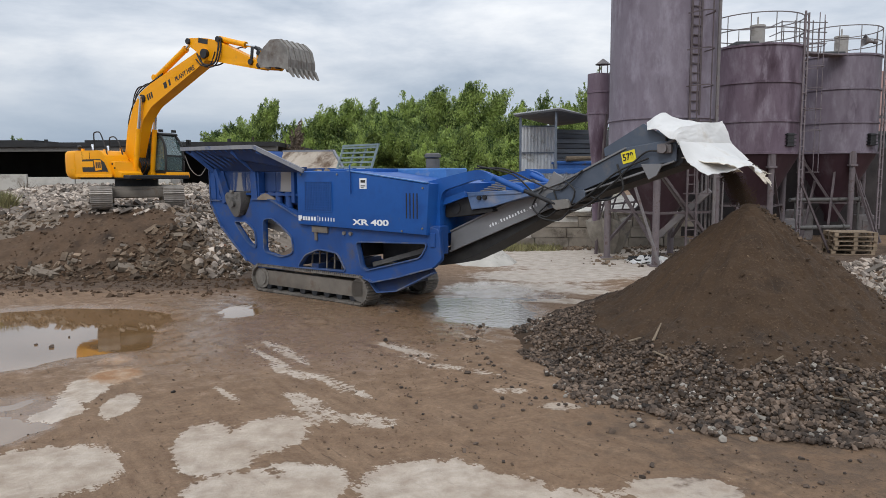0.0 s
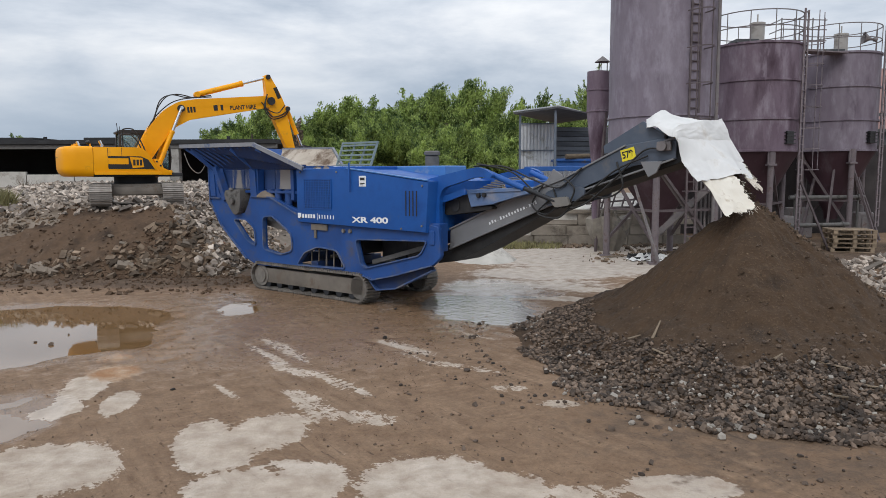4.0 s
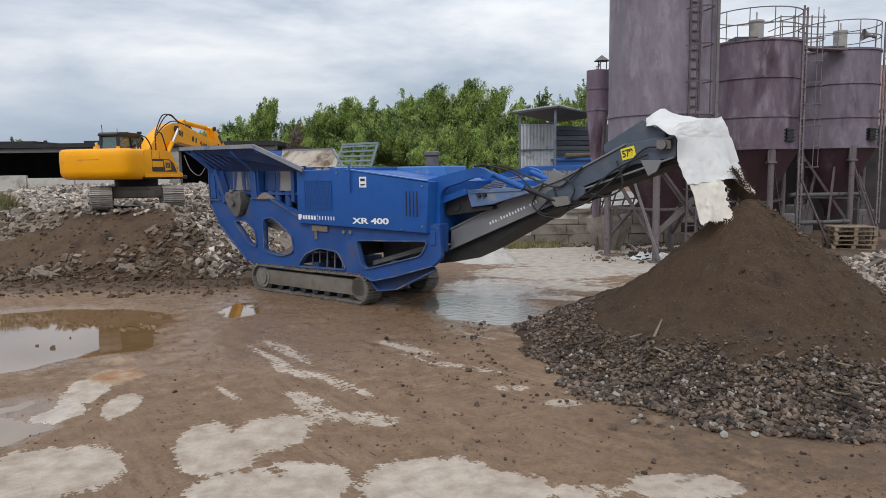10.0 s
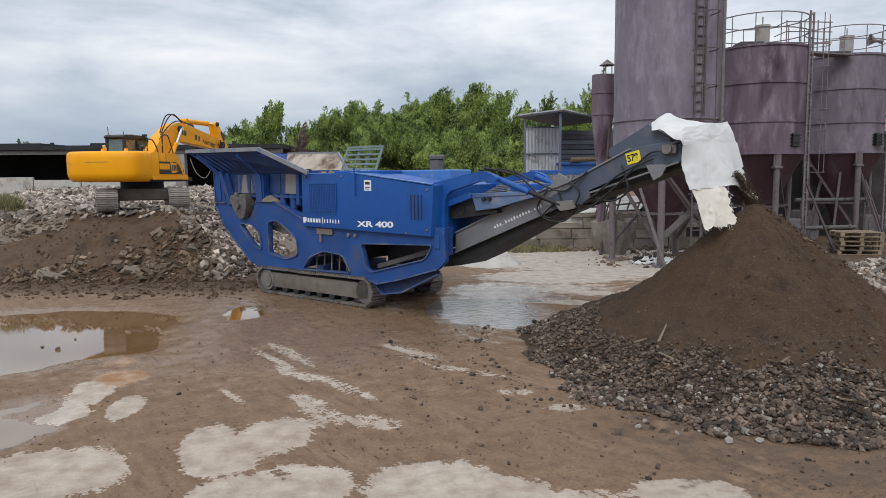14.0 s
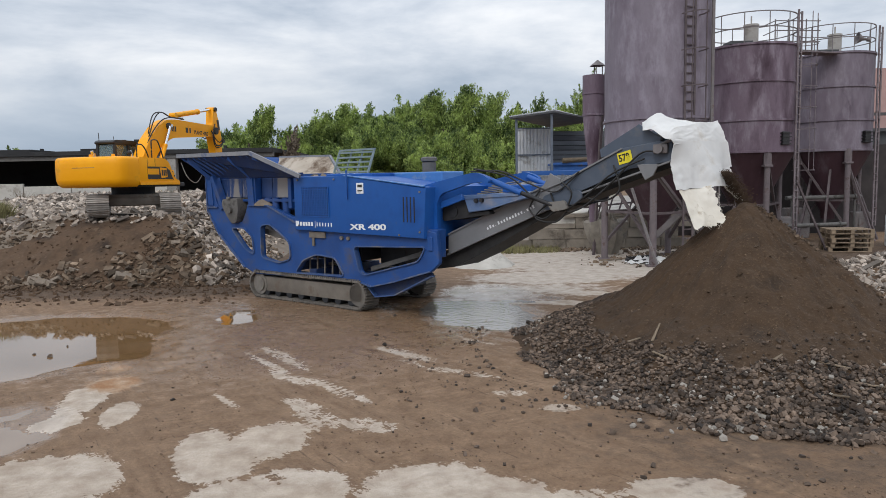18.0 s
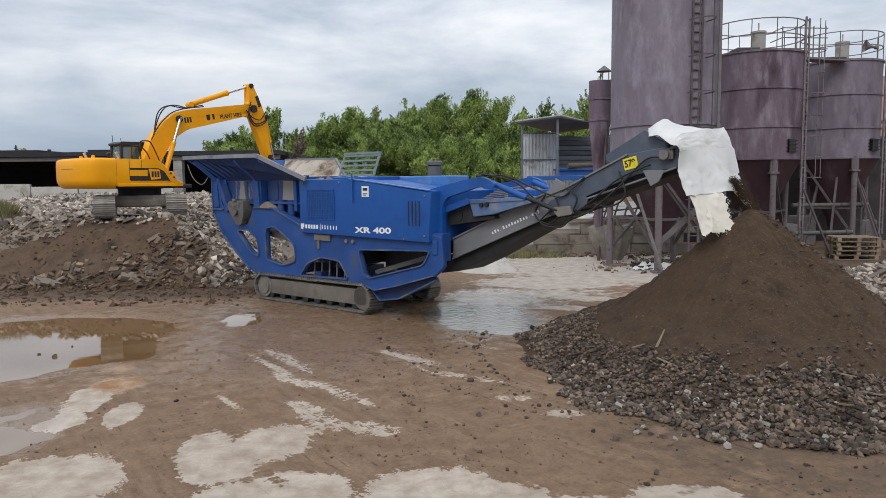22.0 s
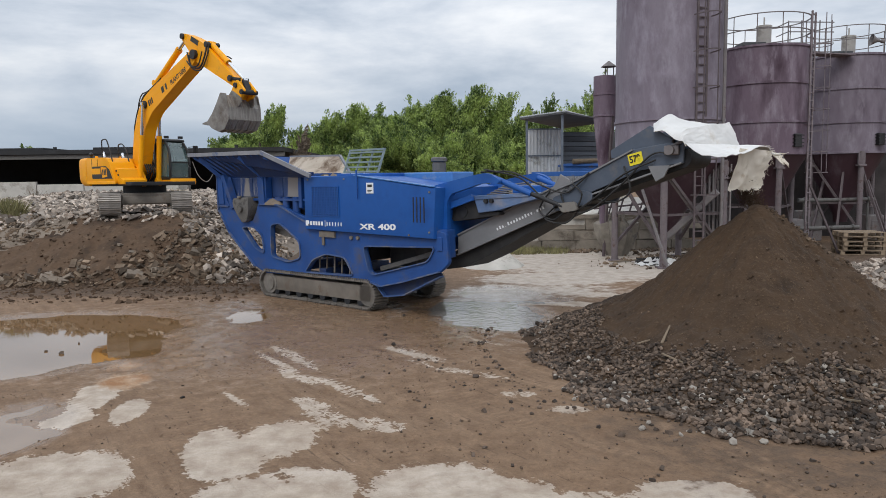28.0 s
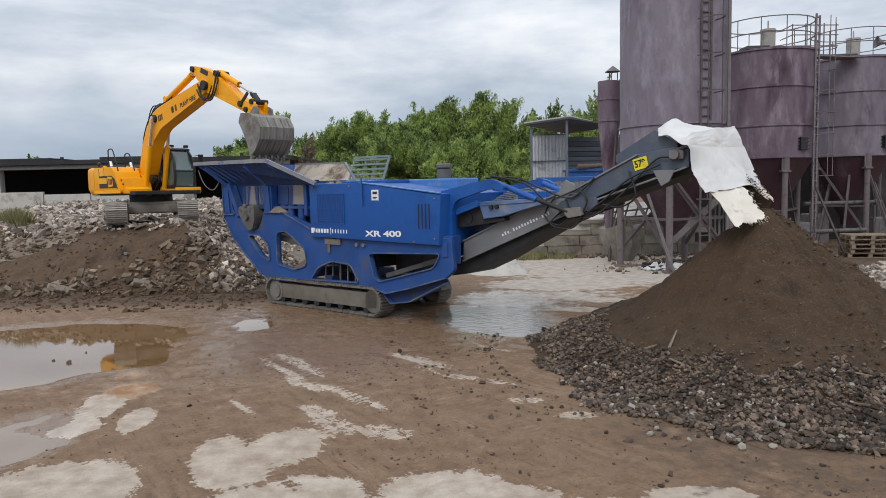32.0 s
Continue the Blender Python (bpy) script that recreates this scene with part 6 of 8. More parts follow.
# inner beams take the darkened blue: shade between the frames as colour
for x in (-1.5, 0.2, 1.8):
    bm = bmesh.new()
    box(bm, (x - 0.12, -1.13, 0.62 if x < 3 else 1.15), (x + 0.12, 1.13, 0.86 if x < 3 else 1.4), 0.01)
    part("cross_beam", bm, BLUE_SHADED, crusher, "", False)
bm = bmesh.new()
box(bm, (1.9, -0.75, 0.42), (2.4, 0.6, 0.62), 0.02)
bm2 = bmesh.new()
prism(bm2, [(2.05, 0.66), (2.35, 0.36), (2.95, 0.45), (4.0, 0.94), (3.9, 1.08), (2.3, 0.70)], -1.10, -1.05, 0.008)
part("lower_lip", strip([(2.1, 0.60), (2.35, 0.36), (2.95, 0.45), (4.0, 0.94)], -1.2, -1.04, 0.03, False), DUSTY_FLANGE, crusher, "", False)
# set-back plate coloured darker for the shade it lies in
part("gusset_plate", bm2, BLUE_SHADED, crusher, "", False)
part("belly_plate", bm, DARK, crusher, "", False)

# jaw box and drives behind the side frame
# jaw box coloured dark so the openings before it look shaded
bm = bmesh.new()
box(bm, (-1.0, -0.85, 1.1), (1.6, 0.95, 3.0), 0.03)
part("jaw_box", bm, DARK, crusher, "dark crushing chamber", False)
bm = bmesh.new()
rod(bm, (-0.35, -0.95, 1.75), (-0.35, -0.86, 1.75), 0.62, seg=32)
part("flywheel", bm, DARK, crusher)
for i in range(6):
    bm = bmesh.new()
    x = 0.0 + i * 0.27
    beam(bm, (x, -1.05, 0.74), (x + 0.03, -1.05, 1.2), 0.03, 0.03)
    part("grille_bar", bm, TRACK_FRAME, crusher, "", False)
bm = bmesh.new()
beam(bm, (2.0, -0.9, 0.95), (3.9, -0.9, 1.48), 0.08, 0.10)
part("inner_rail", bm, DUSTY_DARK, crusher, "", False)
bm = bmesh.new()
box(bm, (1.9, -0.5, 1.0), (2.7, 0.9, 1.75), 0.03)
part("hydraulic_tank", bm, DARK, crusher, "", False)

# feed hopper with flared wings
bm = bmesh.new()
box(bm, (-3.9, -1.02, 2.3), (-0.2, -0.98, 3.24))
# near wall darkened by colour, for the shaded recess under the wing
part("hopper_wall", bm, BLUE_SHADED, crusher, "", False)
bm = bmesh.new()
box(bm, (-3.9, 0.98, 2.3), (-0.2, 1.02, 3.24))
part("hopper_wall", bm, BLUE_DIRTY, crusher, "", False)
bm = bmesh.new()
box(bm, (-3.94, -1.0, 2.0), (-3.88, 1.0, 3.24))
part("hopper_wall", bm, BLUE_DIRTY, crusher, "", False)
bm = bmesh.new()
prism(bm, [(-3.9, 1.95), (-0.4, 1.45), (-0.4, 1.6), (-3.9, 2.1)], -0.98, 0.98)
part("feeder_pan", bm, STEEL, crusher, "", False)
for x0, x1 in ((-2.62, -2.16), (-1.78, -1.35)):
    bm = bmesh.new()
    box(bm, (x0, -1.05, 2.62), (x1, -1.022, 3.12), 0.008)
    part("wear_plate", bm, SCUFFED, crusher, "scuffed bare steel panel", False)
for x0, x1 in ((-3.55, -2.64), (-1.33, -0.3)):
    bm = bmesh.new()
    box(bm, (x0, -1.05, 2.62), (x1, -1.022, 3.12), 0.008)
    part("wall_panel", bm, SCUFFED, crusher, "", False)
bm = bmesh.new()
box(bm, (-3.9, -1.2, 2.52), (-0.2, -1.02, 2.58))
part("ledge", bm, BLUE_DIRTY, crusher, "", False)
for x, hw in ((-3.86, 0.06), (-1.98, 0.17), (-0.45, 0.06)):
    bm = bmesh.new()
    box(bm, (x - hw, -1.24, 2.35), (x + hw, -1.03, 3.22), 0.012)
    part("post", bm, BLUE_DIRTY, crusher, "", False)
bm = bmesh.new()
beam(bm, (-3.22, -1.20, 2.30), (-3.66, -1.20, 3.2), 0.14, 0.22, (0, 1, 0), 0.012)
part("slanted_post", bm, BLUE_DIRTY, crusher, "", False)
bm = bmesh.new()
box(bm, (-3.55, -1.24, 2.14), (-3.1, -1.1, 2.40), 0.03)
part("post_foot", bm, BLUE_DIRTY, crusher, "", False)


def wing(verts, th, name="wing"):
    bm = bmesh.new()
    v = [Vector(p) for p in verts]
    n = (v[1] - v[0]).cross(v[2] - v[0]).normalized() * th
    a, b = [bm.verts.new(p) for p in v], [bm.verts.new(p + n) for p in v]
    bm.faces.new(a), bm.faces.new(b[::-1])
    k = len(a)
    for i in range(k):
        bm.faces.new((a[i], b[i], b[(i + 1) % k], a[(i + 1) % k]))
    return bm


WING_PROFILE = [(-4.0, 0.0, 3.2), (-0.2, 0.0, 3.12), (0.25, -0.32, 3.14), (-1.25, -0.62, 3.74), (-4.5, -0.62, 3.78)]
WING_FAR = [(-4.0, 0.0, 3.2), (-1.75, 0.0, 3.12), (-1.42, -0.32, 3.14), (-2.2, -0.62, 3.74), (-4.5, -0.62, 3.78)]
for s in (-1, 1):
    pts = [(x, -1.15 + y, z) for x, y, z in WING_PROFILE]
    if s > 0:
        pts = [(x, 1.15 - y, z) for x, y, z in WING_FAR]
    # the near wing's shaded underside is put into its darker blue
    part("hopper_wing", wing(pts, 0.02), BLUE_SHADED if s < 0 else DUSTY_WING, crusher, "flared hopper wing" if s < 0 else "dusty inner face of the far hopper wing", False)
    for i in range(13 if s < 0 else 0):
        f = i / 12
        x0, x1 = -3.85 + 3.4 * f, -4.3 + 3.1 * f
        bm = bmesh.new()
        zt = 3.72 if i < 12 else 3.64
        beam(bm, (x0, s * 1.16, 3.2), (x1, s * 1.74, zt), 0.035, 0.09)
        part("wing_rib", bm, BLUE_DIRTY, crusher, "", False)
    bm = bmesh.new()
    end, foot = (-1.25, 0.25) if s < 0 else (-2.2, -1.42)
    beam(bm, (-4.5, s * 1.78, 3.78), (end, s * 1.78, 3.745), 0.07, 0.10)
    beam(bm, (end, s * 1.78, 3.745), (foot, s * 1.48, 3.14), 0.07, 0.10)
    part("wing_rim", bm, DUSTY_RIM, crusher, "pale worn rim of the wing", False)
for x in (-3.78, -1.95):
    bm = bmesh.new()
    prism(bm, [(x - 0.12, 2.4), (x + 0.12, 2.4), (x + 0.06, 3.2), (x - 0.18, 3.2)], -1.28, -1.24, 0.006)
    part("bracket", bm, BLUE_DIRTY, crusher, "", False)
    bm = bmesh.new()
    beam(bm, (x - 0.02, -1.2, 3.12), (x - 0.32, -1.72, 3.66), 0.16, 0.10)
    part("bracket_arm", bm, BLUE_DIRTY, crusher, "", False)
bm = wing([(-3.95, -1.15, 3.2), (-3.95, 1.15, 3.2), (-4.5, 1.77, 3.78), (-4.5, -1.77, 3.78)], 0.02)
part("hopper_wing", bm, BLUE_DIRTY, crusher, "", False)
bm = bmesh.new()
pipe(bm, [(-4.45, -1.7, 3.6), (-4.25, -1.65, 3.2), (-4.05, -1.5, 3.05), (-3.95, -1.3, 3.4)], 0.012)
part("chain", bm, STEEL, crusher)
# the feed that lies in the hopper
feed = [(rnd.uniform(-3.6, -0.6), rnd.uniform(-0.68, 0.7), 2.75 + rnd.uniform(-0.1, 0.3), 0.08 + 0.28 * rnd.random() ** 2) for _ in range(320)]
solo("hopper_rubble", chunks("hopper_rubble", feed, RUBBLE, 41, 0.7), RUBBLE, "rubble lying in the crusher hopper", "rubble", crusher.matrix_basis.copy(), kind="stuff")

# vibrator drive on the hopper side
bm = bmesh.new()
prism(bm, round_poly([(-3.08, 2.58), (-2.42, 2.62), (-2.40, 2.30), (-2.5, 1.98), (-2.7, 1.92), (-2.9, 2.12), (-3.12, 2.40)], 0.05), -1.38, -1.02, 0.02)
drive = part("vibrator_drive", bm, DUSTY_DARK, crusher, "dusty grey vibrator housing")
bm = bmesh.new()
rod(bm, (-2.72, -1.46, 2.3), (-2.72, -1.4, 2.3), 0.09, seg=16)
part("drive_cover", bm, DUSTY_DARK, drive)
bm = bmesh.new()
box(bm, (-2.82, -1.44, 2.58), (-2.70, -1.38, 2.65), 0.012)
part("junction_box", bm, STEEL, drive)
for x in (-1.45, -1.15, -0.75):
    bm = bmesh.new()
    rod(bm, (x, -1.10, 2.05), (x, -1.10, 2.62), 0.10, seg=14)
    part("spring", bm, BLUE_DIRTY, crusher, "blue spring housing")
bm = bmesh.new()
lathe(bm, [(0.001, 0.15), (0.12, 0.12), (0.28, 0.05), (0.40, -0.01), (0.40, -0.03)], 16, Matrix.Translation((-1.6, -1.18, 2.44)) @ Matrix.Diagonal((1, 0.35, 1, 1)))
part("spilled_soil", bm, SOIL_GREY, crusher, "soil spilled on the ledge")

# power pack housing
HOUSING = [(-0.14, 1.84), (3.98, 1.76), (4.06, 2.84), (1.6, 3.12), (-0.14, 3.14)]
bm = bmesh.new()
prism(bm, HOUSING, -1.36, 1.2, 0.025)
pack = part("power_pack", bm, BLUE, crusher, "smooth blue engine housing")
# light on the roof's top edge, painted as a paler strip
bm = bmesh.new()
beam(bm, (1.62, -1.33, 3.135), (4.03, -1.33, 2.86), 0.10, 0.02)
part("roof_edge", bm, BLUE_LIGHT, pack, "roof edge coloured lighter, as lit from above", False)
bm = bmesh.new()
for i in range(17):
    x = 0.16 + 0.94 * i / 16
    box(bm, (x - 0.010, -1.380, 2.18), (x + 0.010, -1.366, 2.88))
for i in range(13):
    z = 2.18 + 0.70 * i / 12
    box(bm, (0.155, -1.378, z - 0.010), (1.105, -1.371, z + 0.010))
part("grille", bm, BLUE, pack, "", False)
bm = bmesh.new()
box(bm, (0.16, -1.366, 2.18), (1.10, -1.362, 2.88))
part("grille_back", bm, DARK, pack, "", False)
for i in range(4):
    bm = bmesh.new()
    x = 3.42 + i * 0.10
    box(bm, (x, -1.366, 2.10), (x + 0.028, -1.3615, 2.64))
    part("louvre", bm, DARK, pack, "", False)
bm = bmesh.new()
box(bm, (2.03, -1.368, 2.72), (2.25, -1.3615, 2.96))
sticker = part("sticker", bm, WHITE_PAINT, pack, "white warning sticker", False)
for x1, z0, z1 in ((2.21, 2.86, 2.92), (2.21, 2.78, 2.80), (2.17, 2.75, 2.765)):
    part("sticker_bar", box(bmesh.new(), (2.07, -1.372, z0), (x1, -1.3682, z1)), BLACK, sticker, "", False)
lettering("model_lettering", "XR 400", 0.178, Matrix.Translation((1.80, -1.365, 1.90)) @ Matrix.Rotation(radians(-1), 4, "Y") @ FACE @ Matrix.Diagonal((2.02, 1, 1, 1)), WHITE_PAINT, pack, 0.006)
marks = [(-0.10, 0.02, 1.93, 2.06)] + [(0.06 + i * 0.10, 0.125 + i * 0.10, 1.945, 2.04) for i in range(5)] + [(0.60, 0.612, 1.91, 2.075)] + [(0.66 + i * 0.098, 0.69 + i * 0.098, 1.945, 2.035) for i in range(6)]
for x0, x1, z0, z1 in marks:
    part("maker_bar", box(bmesh.new(), (x0, -1.368, z0), (x1, -1.362, z1)), WHITE_PAINT, pack, "plain white bar", False)
bm = bmesh.new()
rod(bm, (1.75, -1.4, 2.6), (1.75, -1.4, 3.25), 0.02, seg=8)
part("stay", bm, BLUE, pack)
bm = bmesh.new()
for x, z in ((0.02, 3.05), (0.02, 1.95), (3.9, 2.75), (3.88, 1.9), (3.3, 1.82), (1.3, 3.05)):
    rod(bm, (x, -1.385, z), (x, -1.36, z), 0.022, seg=8)
part("catch", bm, STEEL, pack)
bm = bmesh.new()
box(bm, (0.3, -1.3, 1.66), (0.85, -1.26, 1.8))
box(bm, (0.38, -1.29, 1.46), (0.46, -1.26, 1.66))
part("data_plate", bm, TRACK_FRAME, crusher, "", False)
for x in (1.4, 1.62):
    bm = bmesh.new()
    rod(bm, (x, -1.3, 1.68), (x, -1.2, 1.68), 0.045, seg=12)
    part("port", bm, STEEL, crusher)

# rear tank, exhaust, rack on top
bm = bmesh.new()
box(bm, (1.55, 0.30, 2.9), (3.2, 1.15, 3.19), 0.03)
part("top_box", bm, BLUE_LIGHT, crusher, "lighter blue box on the roof", False)
bm = bmesh.new()
box(bm, (0.1, -0.5, 3.06), (1.7, 0.3, 3.19), 0.02)
part("top_box", bm, BLUE, crusher, "", False)
bm = bmesh.new()
lathe(bm, [(0.17, 3.18), (0.17, 3.42), (0.14, 3.44), (0.20, 3.46), (0.20, 3.53), (0.15, 3.56), (0.001, 3.56)], 24, Matrix.Translation((2.4, 0.8, 0)))
part("exhaust", bm, DUSTY_DARK, crusher, "dark grey exhaust stack")
bm = bmesh.new()
for a, b in (((-0.95, 0.72, 3.15), (-0.87, 0.95, 3.86)), ((0.35, 0.72, 3.15), (0.43, 0.95, 3.86)), ((-0.9, 0.94, 3.84), (0.46, 0.94, 3.84))):
    beam(bm, a, b, 0.05, 0.05)
rack = part("access_rack", bm, GREEN_GREY, crusher, "grey-green folded access rack", False)
for i in range(5):
    z = 3.25 + i * 0.13
    part("rack_bar", beam(bmesh.new(), (-0.93 + 0.012 * i, 0.75 + 0.04 * i, z), (0.36 + 0.016 * i, 0.75 + 0.04 * i, z), 0.05, 0.045), GREEN_GREY, rack, "", False)
for x in (-0.5, -0.08):
    part("rack_upright", beam(bmesh.new(), (x, 0.74, 3.17), (x + 0.08, 0.96, 3.82), 0.04, 0.04), GREEN_GREY, rack, "", False)
for x in (-0.72, -0.34, 0.12):
    bm = bmesh.new()
    box(bm, (x - 0.13, 0.50, 3.14), (x + 0.12, 0.68, 3.21), 0.025)
    part("rag", bm, WHITE_PAINT, crusher, "pale rag on the roof")

# conveyor
LOWER, KNEE, HEAD = Vector((3.6, 0, 1.35)), Vector((6.75, 0, 2.66)), Vector((8.95, 0, 3.45))
for s in (-1, 1):
    bm = bmesh.new()
    y0, y1 = (s * 0.56, s * 0.50)
    prism(bm, [(4.02, 1.82), (6.68, 2.96), (6.95, 2.72), (6.6, 2.40), (4.0, 1.34)], min(y0, y1), max(y0, y1), 0.012)
    side = part("conveyor_side", bm, GREY, crusher, "grey painted conveyor side plate", False)
    bm = bmesh.new()
    prism(bm, [(6.55, 2.72), (6.72, 2.87), (8.05, 3.50), (8.75, 3.60), (8.98, 3.55), (8.98, 3.24), (8.2, 3.14), (6.9, 2.60)], min(y0, y1), max(y0, y1), 0.012)
    side2 = part("conveyor_side", bm, GREY_BLUE, crusher, "blue-grey painted upper conveyor side", False)
    bm = bmesh.new()
    prism(bm, [(7.60, 3.36), (7.58, 3.50), (8.34, 3.92), (8.74, 3.66), (8.72, 3.5)], s * 0.47 - 0.02, s * 0.47 + 0.02)
    part("hood_plate", bm, GREY_BLUE, crusher, "", False)
    bm = bmesh.new()
    beam(bm, (4.02, s * 0.55, 1.80), (6.66, s * 0.55, 2.93), 0.09, 0.03)
    beam(bm, (6.72, s * 0.55, 2.865), (8.05, s * 0.55, 3.495), 0.09, 0.03)
    beam(bm, (4.0, s * 0.55, 1.36), (6.62, s * 0.55, 2.42), 0.09, 0.03)
    beam(bm, (6.9, s * 0.55, 2.58), (8.95, s * 0.55, 3.24), 0.09, 0.03)
    part("conveyor_flange", bm, GREY, crusher, "", False)
bm = bmesh.new()
d = (KNEE - LOWER).normalized()
n = Vector((-d.z, 0, d.x))
prism(bm, [(3.5, 1.10), (6.7, 2.40), (9.0, 3.16), (9.08, 3.25), (9.02, 3.40), (8.9, 3.42), (6.7, 2.62), (3.5, 1.28)], -0.45, 0.45, 0.01)
part("belt", bm, RUBBER, crusher, "black rubber conveyor belt", False)
bm = bmesh.new()
prism(bm, [(3.6, 1.0), (4.1, 1.08), (4.7, 1.34), (6.35, 2.20), (6.95, 2.44), (6.9, 2.52), (6.5, 2.34), (3.6, 1.14)], -0.46, 0.46, 0.01)
part("return_belt", bm, RUBBER, crusher, "sagging return belt", False)
bm = bmesh.new()
rod(bm, (8.93, -0.5, 3.32), (8.93, 0.5, 3.32), 0.17, seg=20)
part("head_pulley", bm, DARK, crusher)
for i in range(9):
    x = 4.0 + i * 0.55
    z = 1.06 + (x - 3.6) * 0.43
    bm = bmesh.new()
    rod(bm, (x, -0.44, z + 0.02), (x, 0.44, z + 0.02), 0.06, seg=10)
    part("return_roller", bm, STEEL, crusher)
bm = bmesh.new()
rod(bm, (8.78, -0.74, 3.46), (8.78, -0.56, 3.46), 0.085, 0.075, 14)
box(bm, (8.66, -0.66, 3.38), (8.92, -0.57, 3.54), 0.02)
part("drive_motor", bm, GREY_STEEL, crusher, "grey hydraulic belt motor")
bm = bmesh.new()
prism(bm, [(8.35, 3.2), (8.75, 3.2), (8.65, 3.0), (8.5, 2.92)], -0.6, -0.55, 0.005)
part("bracket", bm, GREY, crusher, "", False)
bm = bmesh.new()
for s in (-1, 1):
    prism(bm, round_poly([(6.45, 2.35), (7.25, 2.52), (7.28, 2.72), (6.9, 2.80), (6.4, 2.62)], 0.08), s * 0.58 - 0.03, s * 0.58 + 0.03, 0.01)
part("knee_plate", bm, GREY_BLUE, crusher, "blue-grey hinge plate", False)
bm = bmesh.new()
prism(bm, [(6.35, 2.72), (6.80, 2.88), (6.80, 2.96), (6.58, 3.08)], -0.6, -0.56, 0.006)
part("gusset", bm, GREY, crusher, "", False)
# unreadable web address: plain bars along the lower conveyor side
slope = math.degrees(math.atan2(1.14, 2.66))
place = Matrix.Translation((5.06, -0.563, 1.93)) @ Matrix.Rotation(radians(-slope + 0.8), 4, "Y")
for i in range(17):
    x, w, dot = i * 0.075, 0.036, i in (3, 13)
    bm = bmesh.new()
    box(bm, (x, -0.003, 0.0), (x + (0.012 if dot else w), 0.003, 0.012 if dot else 0.05 + 0.018 * (i % 3 == 1)))
    bm.transform(place)
    part("address_bar", bm, WHITE_PAINT, crusher, "faded white bar", False)
bm = bmesh.new()
box(bm, (0.0, -0.004, 0.0), (0.27, 0.004, 0.21), 0.002)
tilt = Matrix.Translation((8.0, -0.568, 3.20)) @ Matrix.Rotation(radians(-14), 4, "Y")
bm.transform(tilt)
sign = part("number_sign", bm, SIGN_YELLOW, crusher, "yellow fleet number sign", False)
lettering("sign_number", "579", 0.15, tilt @ Matrix.Translation((0.018, -0.0065, 0.052)) @ FACE @ Matrix.Diagonal((0.95, 1.15, 1, 1)), BLACK, sign, 0.004)

# blue lifting frame, magnet and rams over the conveyor
for s in (-1, 1):
    bm = bmesh.new()
    prism(bm, round_poly([(3.74, 1.5), (4.10, 1.5), (4.10, 2.5), (4.2, 2.70), (4.96, 2.91), (5.22, 2.93), (5.42, 2.90), (5.44, 2.99), (5.28, 3.08), (5.08, 3.13), (4.7, 3.07), (3.74, 2.88)], 0.05), s * 0.98 - 0.06, s * 0.98 + 0.06, 0.012)
    part("lifting_frame", bm, BLUE, crusher, "blue bent lifting frame", False)
    bm = bmesh.new()
    beam(bm, (3.86, s * 0.87, 2.38), (4.66, s * 0.87, 2.63), 0.08, 0.13)
    part("frame_strut", bm, BLUE, crusher, "", False)
    bm = bmesh.new()
    rod(bm, (5.2, s * 0.84, 3.02), (6.05, s * 0.80, 2.70), 0.062, seg=12)
    ram = part("ram", bm, BLUE, crusher, "")
    bm = bmesh.new()
    rod(bm, (6.0, s * 0.80, 2.72), (6.72, s * 0.74, 2.46), 0.045, seg=10)
    part("ram_rod", bm, DARK, ram)
bm = bmesh.new()
prism(bm, [(4.63, 2.66), (6.04, 2.73), (6.17, 2.6), (5.3, 2.40), (5.25, 2.36), (4.76, 2.30)], -0.82, 0.82, 0.02)
part("magnet", bm, BLUE_FADED, crusher, "pale blue overband magnet", False)
bm = bmesh.new()
prism(bm, round_poly([(4.02, 2.10), (5.25, 2.27), (5.25, 2.34), (4.76, 2.29), (4.6, 2.62), (3.95, 2.38)], 0.07), -0.75, 0.75, 0.01)
part("magnet_belt", bm, RUBBER, crusher, "", False)
bm = bmesh.new()
rod(bm, (4.3, -0.77, 2.32), (4.3, 0.77, 2.32), 0.13, seg=20)
part("magnet_roller", bm, DARK, crusher)
bm = bmesh.new()
box(bm, (5.2, -0.2, 2.70), (5.9, 0.5, 2.86), 0.02)
part("magnet_motor", bm, BLUE, crusher, "", False)
bm = bmesh.new()
prism(bm, round_poly([(6.6, 2.52), (6.72, 2.34), (7.05, 2.40), (6.98, 2.56)], 0.04), -0.78, -0.70, 0.01)
part("ram_clevis", bm, STEEL, crusher, "bare steel ram end", False)
for x, z in ((4.98, 2.55), (5.12, 2.56)):
    bm = bmesh.new()
    rod(bm, (x, -0.88, z), (x, -0.81, z), 0.045, seg=10)
    part("lug", bm, DARK, crusher)
bm = bmesh.new()
beam(bm, (4.7, -0.835, 2.60), (6.0, -0.835, 2.67), 0.02, 0.03)
part("magnet_rib", bm, BLUE_FADED, crusher, "", False)
for i in range(5):
    bm = bmesh.new()
    z = 2.66 + 0.045 * i
    rod(bm, (4.2 + 0.1 * i, 0.3, z), (5.3, 0.3, z + 0.09), 0.014, seg=6)
    part("guard_wire", bm, STEEL, crusher)
bm = bmesh.new()
box(bm, (3.95, -1.2, 1.35), (4.22, -0.9, 1.95), 0.02)
box(bm, (4.0, -1.28, 1.5), (4.14, -1.2, 1.8), 0.015)
part("corner_block", bm, BLUE_DIRTY, crusher, "", False)
